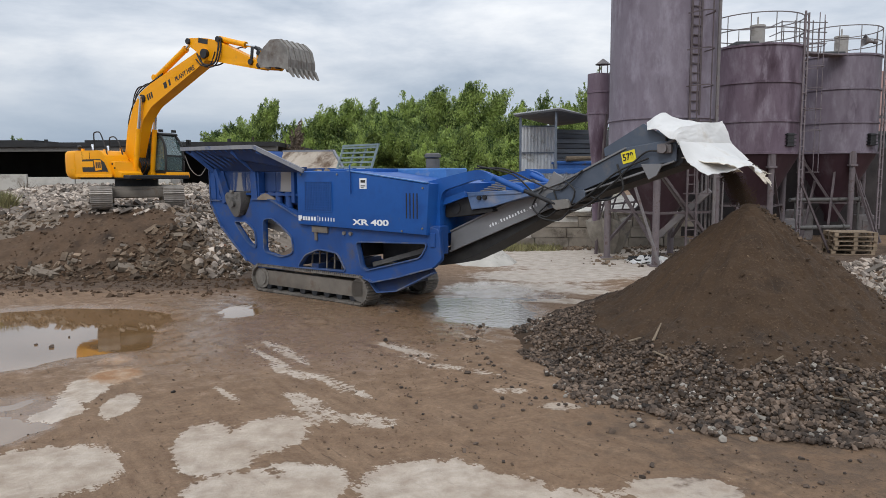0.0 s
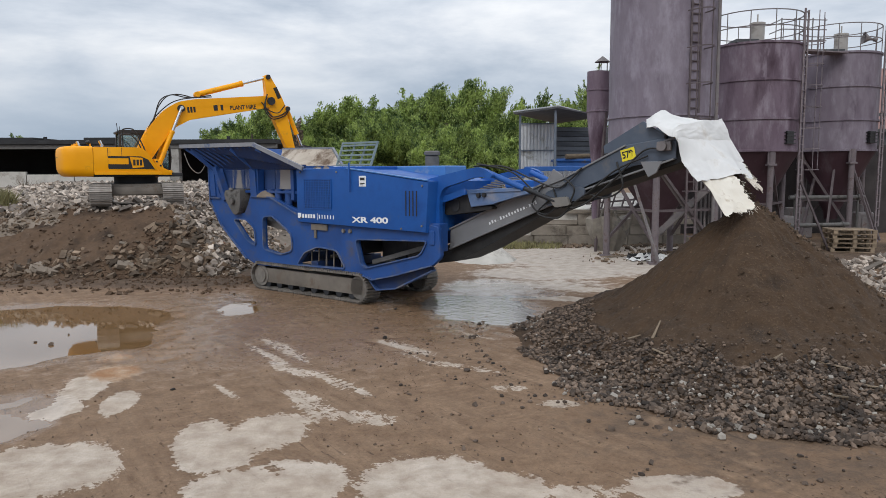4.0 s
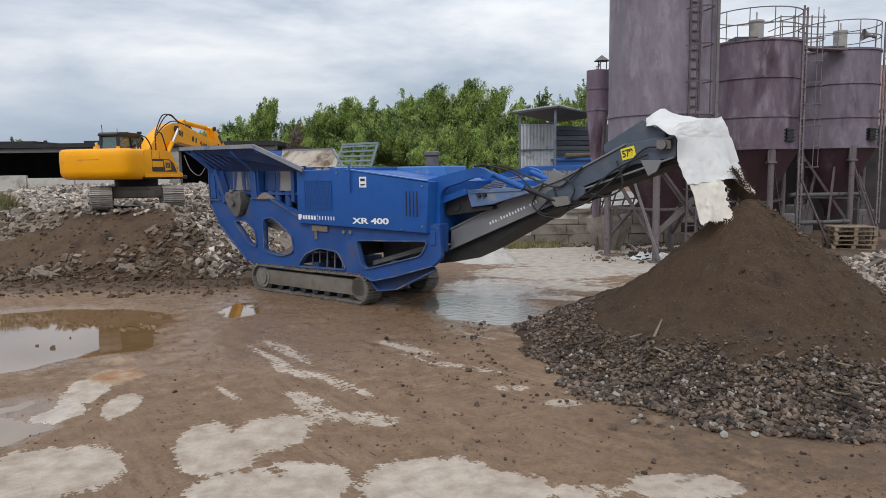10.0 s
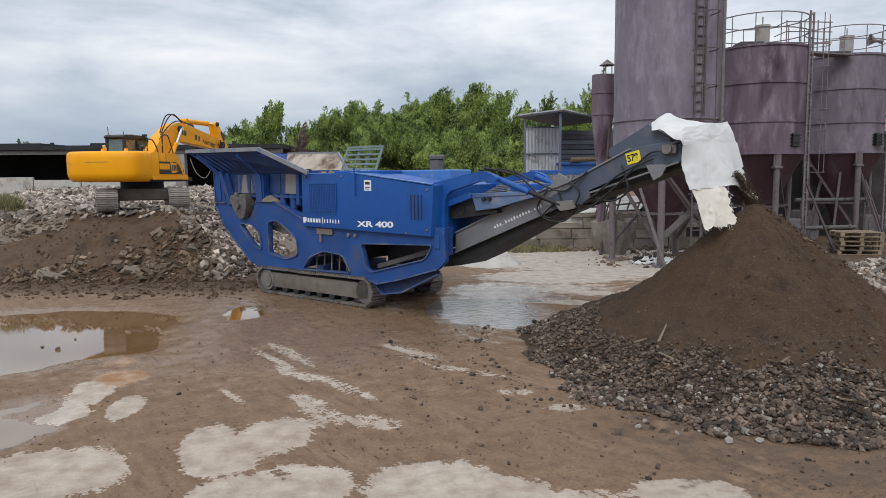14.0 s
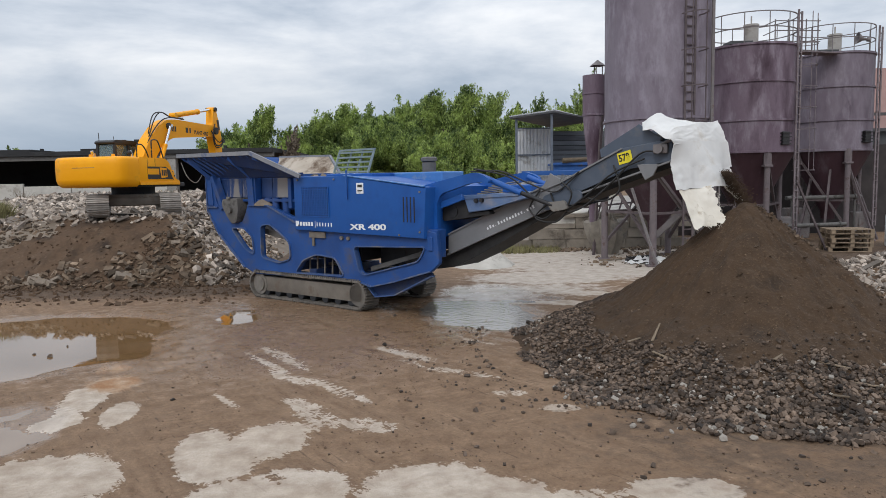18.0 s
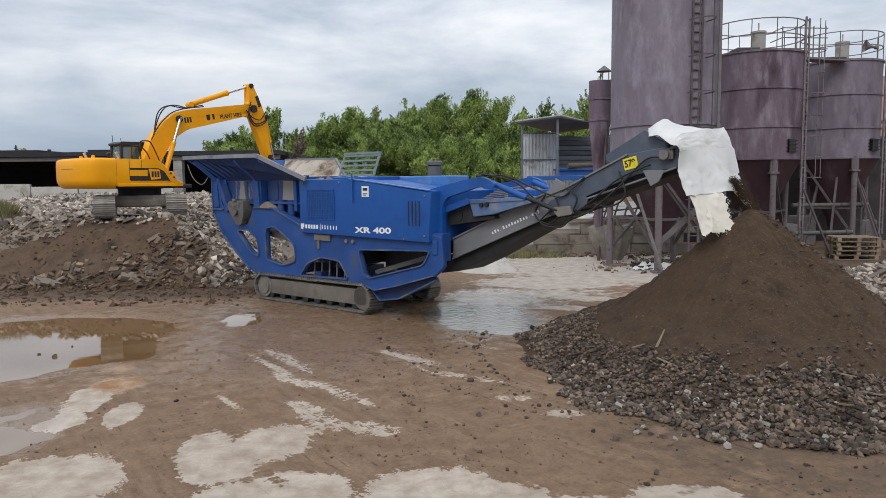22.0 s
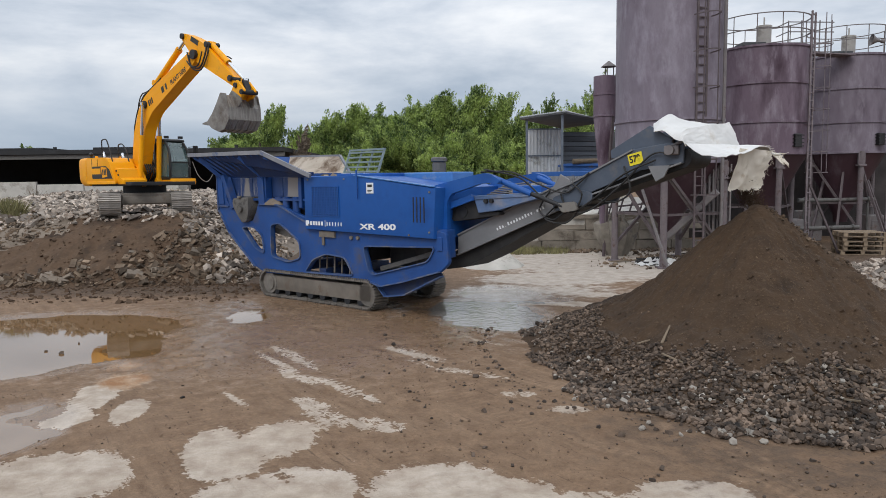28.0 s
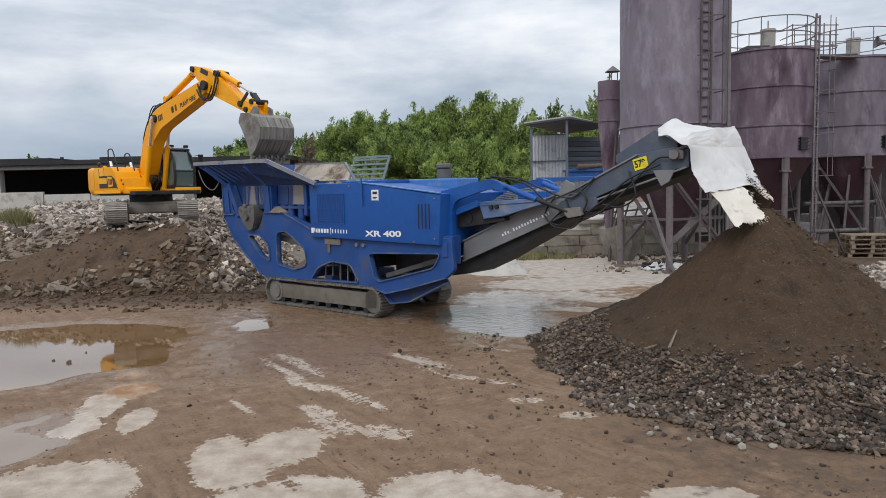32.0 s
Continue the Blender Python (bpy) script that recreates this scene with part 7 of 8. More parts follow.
hoses = ([(6.35, -0.6, 2.75), (6.15, -0.66, 2.38), (6.5, -0.68, 2.2), (6.9, -0.66, 2.55)], [(6.6, -0.62, 2.7), (6.85, -0.68, 2.35), (7.35, -0.68, 2.62), (7.9, -0.64, 3.05), (8.5, -0.62, 3.3)],
         [(6.85, -0.62, 2.9), (7.1, -0.7, 2.7), (7.0, -0.7, 2.36), (7.35, -0.68, 2.45), (7.9, -0.64, 2.9), (8.4, -0.62, 3.38), (8.7, -0.64, 3.42)],
         [(7.9, -0.6, 3.2), (8.05, -0.66, 2.75), (7.75, -0.66, 2.55), (7.4, -0.64, 2.6)])
long_hoses = ([(4.9, -0.9, 3.15), (5.6, -0.86, 3.14), (6.2, -0.8, 2.9), (6.7, -0.66, 2.72), (7.0, -0.64, 2.9), (7.2, -0.6, 3.1)],
              [(5.0, -0.92, 3.2), (5.8, -0.84, 3.02), (6.3, -0.72, 2.6), (6.75, -0.66, 2.5)], [(6.55, -0.62, 2.5), (6.3, -0.7, 2.22), (6.75, -0.7, 2.14), (7.05, -0.66, 2.42)])
for h in hoses + long_hoses:
    bm = bmesh.new()
    pipe(bm, h, 0.018)
    part("hose", bm, RUBBER, crusher, "black hydraulic hose")


# ---- the tarpaulin over the conveyor head ----
tarp = thing("tarpaulin", crusher.matrix_basis @ pose(9.35, 0, 3.93), "torn white tarpaulin flapping over the conveyor head", "tarpaulin")


def cloth(x0, x1, y0, y1, nx, ny, shape, th=0.010, hem=None, side=None):
    """A creased sheet with thickness; shape(x, y) gives its point; hem and side draw its lower and far rims in."""
    bm = bmesh.new()
    g = []
    for i in range(nx + 1):
        row = []
        for j in range(ny + 1):
            a, b = i / nx, j / ny
            a2 = a * (1 - (hem(b) if hem else 0))
            b2 = b * (1 - (side(a) if side else 0))
            row.append(bm.verts.new(shape(x0 + (x1 - x0) * a2, y0 + (y1 - y0) * b2)))
        g.append(row)
    for i in range(nx):
        for j in range(ny):
            bm.faces.new((g[i][j], g[i + 1][j], g[i + 1][j + 1], g[i][j + 1]))
    bm.normal_update()
    back = [[bm.verts.new(v.co - v.normal * th) for v in row] for row in g]
    for i in range(nx):
        for j in range(ny):
            bm.faces.new((back[i][j], back[i][j + 1], back[i + 1][j + 1], back[i + 1][j]))
    rim = [(0, j) for j in range(ny + 1)] + [(i, ny) for i in range(1, nx + 1)] + [(nx, j) for j in range(ny - 1, -1, -1)] + [(i, 0) for i in range(nx - 1, 0, -1)]
    for (i, j), (k, m) in zip(rim, rim[1:] + rim[:1]):
        bm.faces.new((g[i][j], g[k][m], back[k][m], back[i][j]))
    return bm


NEAR_Y, FAR_Y = -0.80, 0.82
SKEW = -15


def hinge(y):
    """The bar across the head over which the sheet is drawn: low on the motor's side, high on the other."""
    f = max(0.0, (y - NEAR_Y) / (FAR_Y - NEAR_Y))
    return Vector((-0.38 + 0.34 * f ** 0.9, y, -0.30 + 0.35 * f ** 0.36))


HEM = Vector((-0.05, 0, -0.37))
HEM_TURN = pose(0, 0, 0, 0, 0, SKEW)


def curl(y):
    """The sheet's near rim wraps back round the end of the head pulley."""
    return -0.20 * max(0.0, (-0.42 - y) / 0.38) ** 1.25


def hood(u, y):
    e = max(0.0, abs(y + 0.05) - 0.30) / 0.45
    left = Vector((-1.04 + 0.16 * e, y * 0.8, 0.03 - 0.16 * e))
    if u > 1:
        low = HEM + HEM_TURN @ Vector((0, y, -0.03))
        p = hinge(y).lerp(low, u - 1)
        p.x += 0.015 * math.sin(math.pi * (u - 1))
    else:
        p = left.lerp(hinge(y), u)
        p.z += 0.15 * math.sin(math.pi * min(1, u * 1.15)) * (0.35 + 0.65 * math.exp(-((y + 0.1) / 0.5) ** 2)) * (1 - 0.6 * u) + 0.09 * math.exp(-((u - 0.22) / 0.13) ** 2) * math.exp(-(y / 0.4) ** 2)
    return p + Vector((0.012 * field(u * 5, y * 7, 1, 9), 0.02 * field(u * 6, y * 6, 1, 7), 0.012 * field(u * 4, y * 4, 1, 3) + 0.012 * math.sin(y * 9 + u * 6)))


part("hood", cloth(0.0, 2.0, NEAR_Y, FAR_Y, 44, 34, hood), TARP, tarp, "white sheet draped over the head")
bm = bmesh.new()
pipe(bm, [hinge(y) + Vector((-0.03, 0, -0.04)) for y in (-0.74, -0.2, 0.3, 0.76)], 0.025, 8)
rod(bm, (-0.72, 0.53, -0.45), (-0.20, 0.60, -0.02), 0.03, seg=8)
rod(bm, (-0.72, -0.53, -0.45), (-0.38, -0.60, -0.32), 0.03, seg=8)
rod(bm, (-0.95, -0.42, -0.30), (-0.95, -0.42, -0.03), 0.03, seg=8)
rod(bm, (-0.95, 0.42, -0.30), (-0.95, 0.42, -0.03), 0.03, seg=8)
rod(bm, (-0.95, -0.42, -0.04), (-0.95, 0.42, -0.04), 0.03, seg=8)
part("hood_frame", bm, GREY_STEEL, tarp)


def flap_shape(seed, ln, start=0.0, flare=0.05):
    def f(s, y):
        # s runs down the sheet from its top; folds run on from one length to the next
        k = (s + start) / 1.5
        fold = 0.065 * math.sin(y * 5.5 + 1.0 + 1.5 * field(y, s + start, 1.2, 1)) * min(1, k * 2.2)
        return Vector((curl(y) * min(1.0, max(0.0, s + start) / 0.35) * max(0.25, 1 - 0.45 * k) + fold + 0.014 * field((s + start) * 3, y * 3, 1, 2) * min(1, k * 3), y + flare * k * (y + 0.2) + 0.02 * field(s * 2, y * 2, 1, seed + 2), -s))
    return f


def notches(seed, depth, fine=30, lift=None):
    """A torn rim: how far it is drawn in at each place along it."""
    def f(j):
        n = 0.5 + 0.5 * field(j * 6, seed, 1, seed) + 0.35 * math.sin(j * fine + seed) * field(j * 14, 2, 1, seed)
        return min(0.9, max(0.0, depth * n + (lift(j) if lift else 0.0)))
    return f


LEN_1, LEN_2, LEN_3 = 0.43, 0.38, 0.76
flap_1 = part("flap", cloth(-0.03, LEN_1, NEAR_Y, FAR_Y, 14, 36, flap_shape(1, LEN_1)), TARP, tarp, "upper length of the sheet")
flap_2 = part("middle_flap", cloth(-0.02, LEN_2 + 0.02, NEAR_Y - 0.01, FAR_Y + 0.03, 22, 60, flap_shape(2, LEN_2, LEN_1), hem=notches(2, 0.10), side=notches(4, 0.06, 60)), TARP, tarp, "torn middle of the sheet")
flap_3 = part("near_tatter", cloth(-0.01, LEN_3, NEAR_Y + 0.02, 0.06, 28, 60, flap_shape(3, LEN_3, 0.9, 0.0), hem=notches(5, 0.14, 45, lambda j: 0.25 * max(0.0, j - 0.75)), side=notches(9, 0.22, 26)),
              TARP_CREAM, tarp, "cream torn strip hanging down")
flap_4 = part("far_tatter", cloth(0, LEN_3 * 0.55, 0.46, FAR_Y, 24, 50, flap_shape(4, LEN_3, 0.9), hem=notches(7, 0.75, 50), side=notches(3, 0.3, 30)), TARP_DIRTY, tarp, "soiled hanging torn strip")



def fray(flap, n, seed, spot, drop):
    """Loose threads along a torn rim; spot(i) is a root on the flap, drop the way they hang."""
    r = random.Random(seed)
    bm = bmesh.new()
    for i in range(n):
        p = Vector(spot(i / (n - 1)))
        d = Vector(drop) * r.uniform(0.2, 0.75)
        q = p + d * 0.55 + Vector((r.gauss(0, 0.008), r.gauss(0, 0.01), r.gauss(0, 0.008)))
        e = p + d + Vector((r.gauss(0, 0.015), r.gauss(0, 0.02), r.gauss(0, 0.015)))
        pipe(bm, [p, q, e], r.uniform(0.0018, 0.0035), 4)
    part("frayed_threads", bm, TARP_CREAM, flap, "frayed threads of the torn rim")


shape_2, shape_3 = flap_shape(2, LEN_2, LEN_1), flap_shape(3, LEN_3, 0.9, 0.0)
fray(flap_2, 26, 71, lambda f: shape_2(0.05 + 0.40 * f, FAR_Y - 0.03), (0.01, 0.06, -0.06))
fray(flap_2, 16, 72, lambda f: shape_2(LEN_2 * 0.93, 0.25 + 0.55 * f), (0.01, 0.02, -0.12))
fray(flap_3, 22, 73, lambda f: shape_3(0.1 + 0.5 * f, 0.0 - 0.06 * f), (0.01, 0.05, -0.07))
fray(flap_3, 16, 74, lambda f: shape_3(LEN_3 * 0.88, -0.5 + 0.5 * f), (0.01, 0.02, -0.13))

# falling soil between the belt and the heap
falls = []
for k in range(3):
    bits = []
    rr = random.Random(50 + k)
    for i in range(3200):
        f = rr.random()
        bits.append((0.40 * f + rr.gauss(0, 0.045 + 0.035 * f), rr.gauss(0, 0.12 + 0.08 * f), -0.62 * f ** 1.4 + rr.gauss(0, 0.03), 0.005 + 0.017 * rr.random() ** 2.5))
    me = chunks("falling_soil", bits, SOIL, 60 + k, 0.2)
    falls.append(solo("falling_soil", me, SOIL, "stream of dark soil falling off the belt", "falling soil", pose(5.06, 12.72, 2.98), kind="stuff"))


# ---- the digger ----
BASE = Vector((-10.94, 25.48, 1.80))
digger = thing("excavator", pose(*BASE), "yellow tracked excavator with a toothed bucket standing on rubble", "excavator")
PAD2 = pad_mesh(0.67, 0.205)
PAD2.materials[0] = DUSTY_PAD


def build_undercarriage():
    # the tracks point at the yard
    base = pose(0, 0, 0.18, 0, 0, -66)
    for y, side in ((-1.12, 1), (1.12, -1)):
        before = set(digger.children)
        crawler(digger, 3.9, 0.72, 0.67, y, 41, PAD2, TRACK_FRAME, side)
        for ob in set(digger.children) - before:
            ob.matrix_basis = base
    bm = bmesh.new()
    box(bm, (-1.1, -0.8, 0.50), (1.1, 0.8, 0.90), 0.04)
    for x in (-0.9, 0.9):
        box(bm, (x - 0.25, -1.15, 0.52), (x + 0.25, 1.15, 0.80), 0.04)
    bm.transform(Matrix.Rotation(radians(-66), 4, "Z"))
    part("car_body", bm, TRACK_FRAME, digger, "mud-caked undercarriage frame")
    bm = bmesh.new()
    rod(bm, (0, 0, 0.82), (0, 0, 1.2), 0.72, seg=32)
    part("slew_ring", bm, DARK, digger)


build_undercarriage()

# upper works: x ahead along the boom, y to the cab's side
house = part("slewing_deck", box(bmesh.new(), (-1.5, -1.2, 1.14), (1.35, 1.2, 1.28), 0.03), DARK, digger, "dark slewing deck", False)
bm = bmesh.new()
# plan of the tail: nearly flat behind, with tight rounded corners
prof = [(-1.5, -1.36), (-1.98, -1.34), (-2.20, -1.28), (-2.34, -1.14), (-2.43, -0.8), (-2.47, -0.4), (-2.48, 0), (-2.47, 0.4), (-2.43, 0.8), (-2.34, 1.14), (-2.20, 1.28), (-1.98, 1.34), (-1.5, 1.36)]
rings = [[bm.verts.new((-1.5 + (x + 1.5) * k, y * (0.55 + 0.45 * k), z)) for x, y in prof] for z, k in ((1.15, 0.78), (1.18, 0.86), (1.28, 0.95), (1.36, 0.985), (1.42, 1.0), (1.9, 1.0), (2.05, 0.985), (2.10, 0.955), (2.135, 0.90), (2.15, 0.82))]
for a, b in zip(rings, rings[1:]):
    for i in range(len(prof) - 1):
        bm.faces.new((a[i], a[i + 1], b[i + 1], b[i]))
bm.faces.new(rings[0]), bm.faces.new(rings[-1][::-1])
bm.faces.new([r[0] for r in rings] + [r[-1] for r in rings[::-1]])
weight = part("counterweight", bm, YELLOW, house, "rounded yellow counterweight")
part("scrape", box(bmesh.new(), (-2.484, -0.42, 1.785), (-2.466, 0.40, 1.800)), TRACK_FRAME, weight, "dark scrape across the back", False)
for y in (-0.75, 0.1):
    bm = bmesh.new()
    rod(bm, (-1.95, y, 2.12), (-1.95, y, 2.24), 0.07, 0.05, 10)
    part("lifting_eye", bm, YELLOW, weight)
bm = bmesh.new()
prism(bm, round_poly([(-1.49, 1.22), (0.52, 1.22), (0.56, 1.32), (0.22, 1.95), (0.02, 2.10), (-0.2, 2.13), (-1.49, 2.13)], 0.05), -1.355, -0.50, 0.035)
cover = part("side_cover", bm, YELLOW, house, "yellow side cover with a sloping nose")
for x in (-1.05, -0.62):
    part("cover_joint", box(bmesh.new(), (x - 0.006, -1.362, 1.42), (x + 0.006, -1.35, 2.10)), BLACK, cover, "", False)
part("skirt", box(bmesh.new(), (-1.48, -1.375, 1.21), (0.62, -1.352, 1.31), 0.008), YELLOW, cover, "", False)
bm = bmesh.new()
prism(bm, [(0.55, 1.20), (0.98, 1.20), (0.98, 1.34), (0.70, 1.42), (0.62, 1.72), (0.40, 1.75)], -1.25, -0.45, 0.02)
part("front_step", bm, YELLOW, house)
for x, z in ((0.50, 1.66), (0.62, 1.52)):
    part("latch", rod(bmesh.new(), (x, -1.27, z), (x, -1.24, z), 0.035, seg=8), BLACK, house)
bm = bmesh.new()
box(bm, (-1.49, -0.49, 1.2), (-0.50, 1.33, 2.12), 0.05)
part("engine_cover", bm, YELLOW, house)
bm = bmesh.new()
prism(bm, [(-0.5, 1.16), (1.30, 1.16), (1.34, 1.26), (1.30, 1.38), (-0.5, 1.38)], 0.28, 1.24, 0.03)
part("cab_deck", bm, YELLOW, house)
for s in (-1.362, 1.362):
    bm = bmesh.new()
    prism(bm, round_poly([(-1.04, 1.40), (0.36, 1.40), (0.43, 1.36), (0.20, 1.72), (-0.02, 1.83), (-1.04, 1.83)], 0.03), min(s, s * 0.994), max(s, s * 0.994))
    d = part("decal", bm, BLACK, house, "black side decal with yellow bars", False)
    bm = bmesh.new()
    box(bm, (-1.05, s - 0.003, 1.56), (-0.42, s + 0.003, 1.76))
    part("decal_bar", bm, YELLOW, d, "", False)
    bm = bmesh.new()
    prism(bm, [(-0.30, 1.43), (0.06, 1.47), (0.02, 1.78), (-0.38, 1.81)], s - 0.003, s + 0.003)
    part("decal_patch", bm, YELLOW, d, "", False)
    bm = bmesh.new()
    for i in range(3):
        box(bm, (-0.28 + i * 0.105, s - 0.005, 1.52), (-0.205 + i * 0.105, s + 0.005, 1.72))
    part("decal_marks", bm, BLACK, d, "", False)
bm = bmesh.new()
prism(bm, round_poly([(-0.45, 1.12), (0.75, 1.12), (0.70, 1.45), (0.30, 1.80), (-0.05, 1.92), (-0.40, 1.7)], 0.1), -0.42, -0.30, 0.015)
prism(bm, round_poly([(-0.45, 1.12), (0.75, 1.12), (0.70, 1.45), (0.30, 1.80), (-0.05, 1.92), (-0.40, 1.7)], 0.1), 0.16, 0.26, 0.015)
part("boom_bracket", bm, YELLOW, house)
bm = bmesh.new()
for k in range(6):
    y = -0.2 + 0.07 * k
    pipe(bm, [(0.30, y, 1.25), (0.62, y, 1.55 + 0.05 * (k % 3)), (0.48, y, 1.85), (0.30, y, 2.0)], 0.028)
part("valve_hoses", bm, RUBBER, house, "black hoses at the boom foot")
# cab: y from 0.28 to 1.18
bm = bmesh.new()
CY0, CY1 = 0.30, 1.04
for p, q in (((-0.46, CY0), (-0.42, CY0 + 0.04)), ((-0.46, CY1), (-0.42, CY1 - 0.04)), ((0.36, CY0), (0.26, CY0 + 0.03)), ((0.36, CY1), (0.26, CY1 - 0.03))):
    beam(bm, (*p, 1.34), (*q, 2.80), 0.09, 0.09, (1, 0, 0))
for y, lean in ((CY0, 0.04), (CY1, -0.04)):
    pipe(bm, [(1.20, y, 1.34), (1.26, y, 1.9), (1.18, y + lean * 0.5, 2.45), (0.92, y + lean, 2.80)], 0.045, 8)
    beam(bm, (-0.44, y, 2.0), (0.33, y, 2.0), 0.05, 0.05)
    beam(bm, (-0.42, y + lean, 2.78), (0.95, y + lean, 2.80), 0.08, 0.08)
box(bm, (-0.5, CY0 - 0.04, 1.34), (1.24, CY1 + 0.04, 1.44), 0.02)
box(bm, (-0.5, CY0 - 0.02, 1.44), (0.30, CY1 + 0.02, 1.72), 0.03)
beam(bm, (1.24, CY0, 2.0), (1.24, CY1, 2.0), 0.05, 0.06)
part("cab_frame", bm, BLACK, house, "black cab frame", False)
bm = bmesh.new()
prism(bm, round_poly([(-0.52, 2.78), (0.98, 2.80), (0.96, 2.88), (0.5, 2.94), (-0.40, 2.93), (-0.54, 2.86)], 0.03), CY0 - 0.02, CY1 + 0.02, 0.03)
roof = part("cab_roof", bm, BLACK, house, "black cab roof")
for y in (CY0 + 0.1, CY1 - 0.1):
    part("work_lamp", box(bmesh.new(), (0.86, y - 0.08, 2.92), (0.95, y + 0.08, 3.02), 0.015), BLACK, roof, "", False)
part("beacon_stem", rod(bmesh.new(), (-0.40, CY1 - 0.08, 2.9), (-0.42, CY1 - 0.08, 3.22), 0.012, seg=6), BLACK, roof)
part("aerial", rod(bmesh.new(), (-0.40, CY0 + 0.06, 2.9), (-0.42, CY0 + 0.06, 3.06), 0.010, seg=6), BLACK, roof)
a, b = CY0 + 0.05, CY1 - 0.05
panes = ([(1.21, a, 1.45), (1.21, b, 1.45), (1.26, b, 1.98), (1.26, a, 1.98)], [(1.255, a, 2.03), (1.255, b, 2.03), (0.95, b, 2.76), (0.95, a, 2.76)],
         [(0.36, CY1 + 0.005, 1.46), (1.18, CY1 + 0.005, 1.46), (1.18, CY1 - 0.01, 2.3), (0.9, CY1 - 0.03, 2.76), (0.28, CY1 - 0.03, 2.76)], [(-0.42, CY1, 1.74), (0.32, CY1, 1.74), (0.24, CY1 - 0.03, 2.76), (-0.40, CY1 - 0.03, 2.76)],
         [(0.36, CY0 - 0.005, 1.46), (1.18, CY0 - 0.005, 1.46), (1.18, CY0 + 0.01, 2.3), (0.9, CY0 + 0.03, 2.76), (0.28, CY0 + 0.03, 2.76)], [(-0.42, CY0, 1.74), (0.32, CY0, 1.74), (0.24, CY0 + 0.03, 2.76), (-0.40, CY0 + 0.03, 2.76)],
         [(-0.465, a, 1.74), (-0.465, b, 1.74), (-0.43, b - 0.03, 2.76), (-0.43, a + 0.03, 2.76)])
for verts in panes:
    ob = part("cab_pane", wing(verts, 0.008), CAB_GLASS, house, "tinted cab window", False)
    ob.visible_shadow = False
bm = bmesh.new()
box(bm, (-0.2, 0.5, 1.44), (0.28, 0.96, 1.80), 0.06)
box(bm, (-0.30, 0.5, 1.75), (-0.14, 0.96, 2.40), 0.06)
part("cab_seat", bm, BLACK, house)
bm = bmesh.new()
rod(bm, (0.75, 0.7, 1.44), (0.88, 0.7, 2.0), 0.03, seg=8)
box(bm, (0.7, 0.5, 1.44), (1.08, 1.0, 1.56), 0.03)
part("control_column", bm, DARK, house)
bm = bmesh.new()
pipe(bm, [(1.0, 1.18, 2.6), (1.18, 1.36, 2.6), (1.18, 1.38, 2.4)], 0.015)
box(bm, (1.13, 1.27, 2.30), (1.18, 1.47, 2.66), 0.02)
part("mirror", bm, BLACK, house, "", False)
for ob in list(house.children) + list(roof.children):
    if ob.name.split(".")[0] in ("cab_frame", "cab_roof", "cab_pane", "work_lamp", "beacon_stem", "aerial", "mirror"):
        for v in ob.data.vertices:
            v.co.z = 1.34 + (v.co.z - 1.34) * 0.92
for y, top in ((-1.2, 2.76), (-0.62, 2.62)):
    bm = bmesh.new()
    pipe(bm, [(-0.55, y, 2.1), (-0.55, y, top - 0.12), (-0.50, y, top - 0.02), (-0.30, y, top), (-0.16, y, top - 0.07), (0.02, y, 2.34), (0.16, y, 1.98), (0.2, y, 1.8)], 0.022, 8)
    part("hand_rail", bm, BLACK, house, "bent black hand rail")
for x, y in ((-1.75, 0.15), (-1.15, -0.85)):
    bm = bmesh.new()
    rod(bm, (x, y, 2.08), (x, y, 2.20), 0.055, seg=10)
    rod(bm, (x, y, 2.18), (x - 0.07, y, 2.36), 0.05, seg=10)
    part("exhaust", bm, CHROME, house)
bm = bmesh.new()
rod(bm, (-1.6, -1.1, 2.10), (-1.6, -1.1, 2.24), 0.04, seg=8)
bmesh.ops.create_icosphere(bm, subdivisions=2, radius=0.075, matrix=Matrix.Translation((-1.6, -1.1, 2.28)))
part("rear_mirror", bm, BLACK, house)
bm = bmesh.new()
rod(bm, (-1.4, 0.4, 2.14), (-1.4, 0.4, 2.3), 0.05, 0.04, 10)
part("filler", bm, YELLOW, house)

# boom, in its own plane: from its foot along x to the elbow
L1, L2 = 5.377, 2.462
FOOT = (0.085, 1.65)
ARM_Y = -0.143
BOOM = [(-0.14, -0.18), (0.12, -0.24), (0.95, 0.22), (1.6, 0.56), (2.3, 0.60), (5.15, -0.17), (5.45, -0.15), (5.55, 0.08), (5.38, 0.22), (2.75, 1.20), (2.2, 1.34), (1.6, 1.26), (0.85, 0.95), (-0.14, 0.20)]
bm = bmesh.new()
prism(bm, round_poly(BOOM, 0.16), -0.215, 0.205, 0.03)
boom = part("boom", bm, YELLOW, digger, "yellow cranked boom")
for y in (-0.23, 0.22):
    for px, pz, pr in ((0, 0, 0.14), (5.377, 0, 0.15), (2.177, 1.088, 0.13)):
        part("boom_pin", rod(bmesh.new(), (px, y - 0.055, pz), (px, y + 0.055, pz), pr, seg=16), DARK, boom)
dirn = math.degrees(math.atan2(-1.16, 3.1))
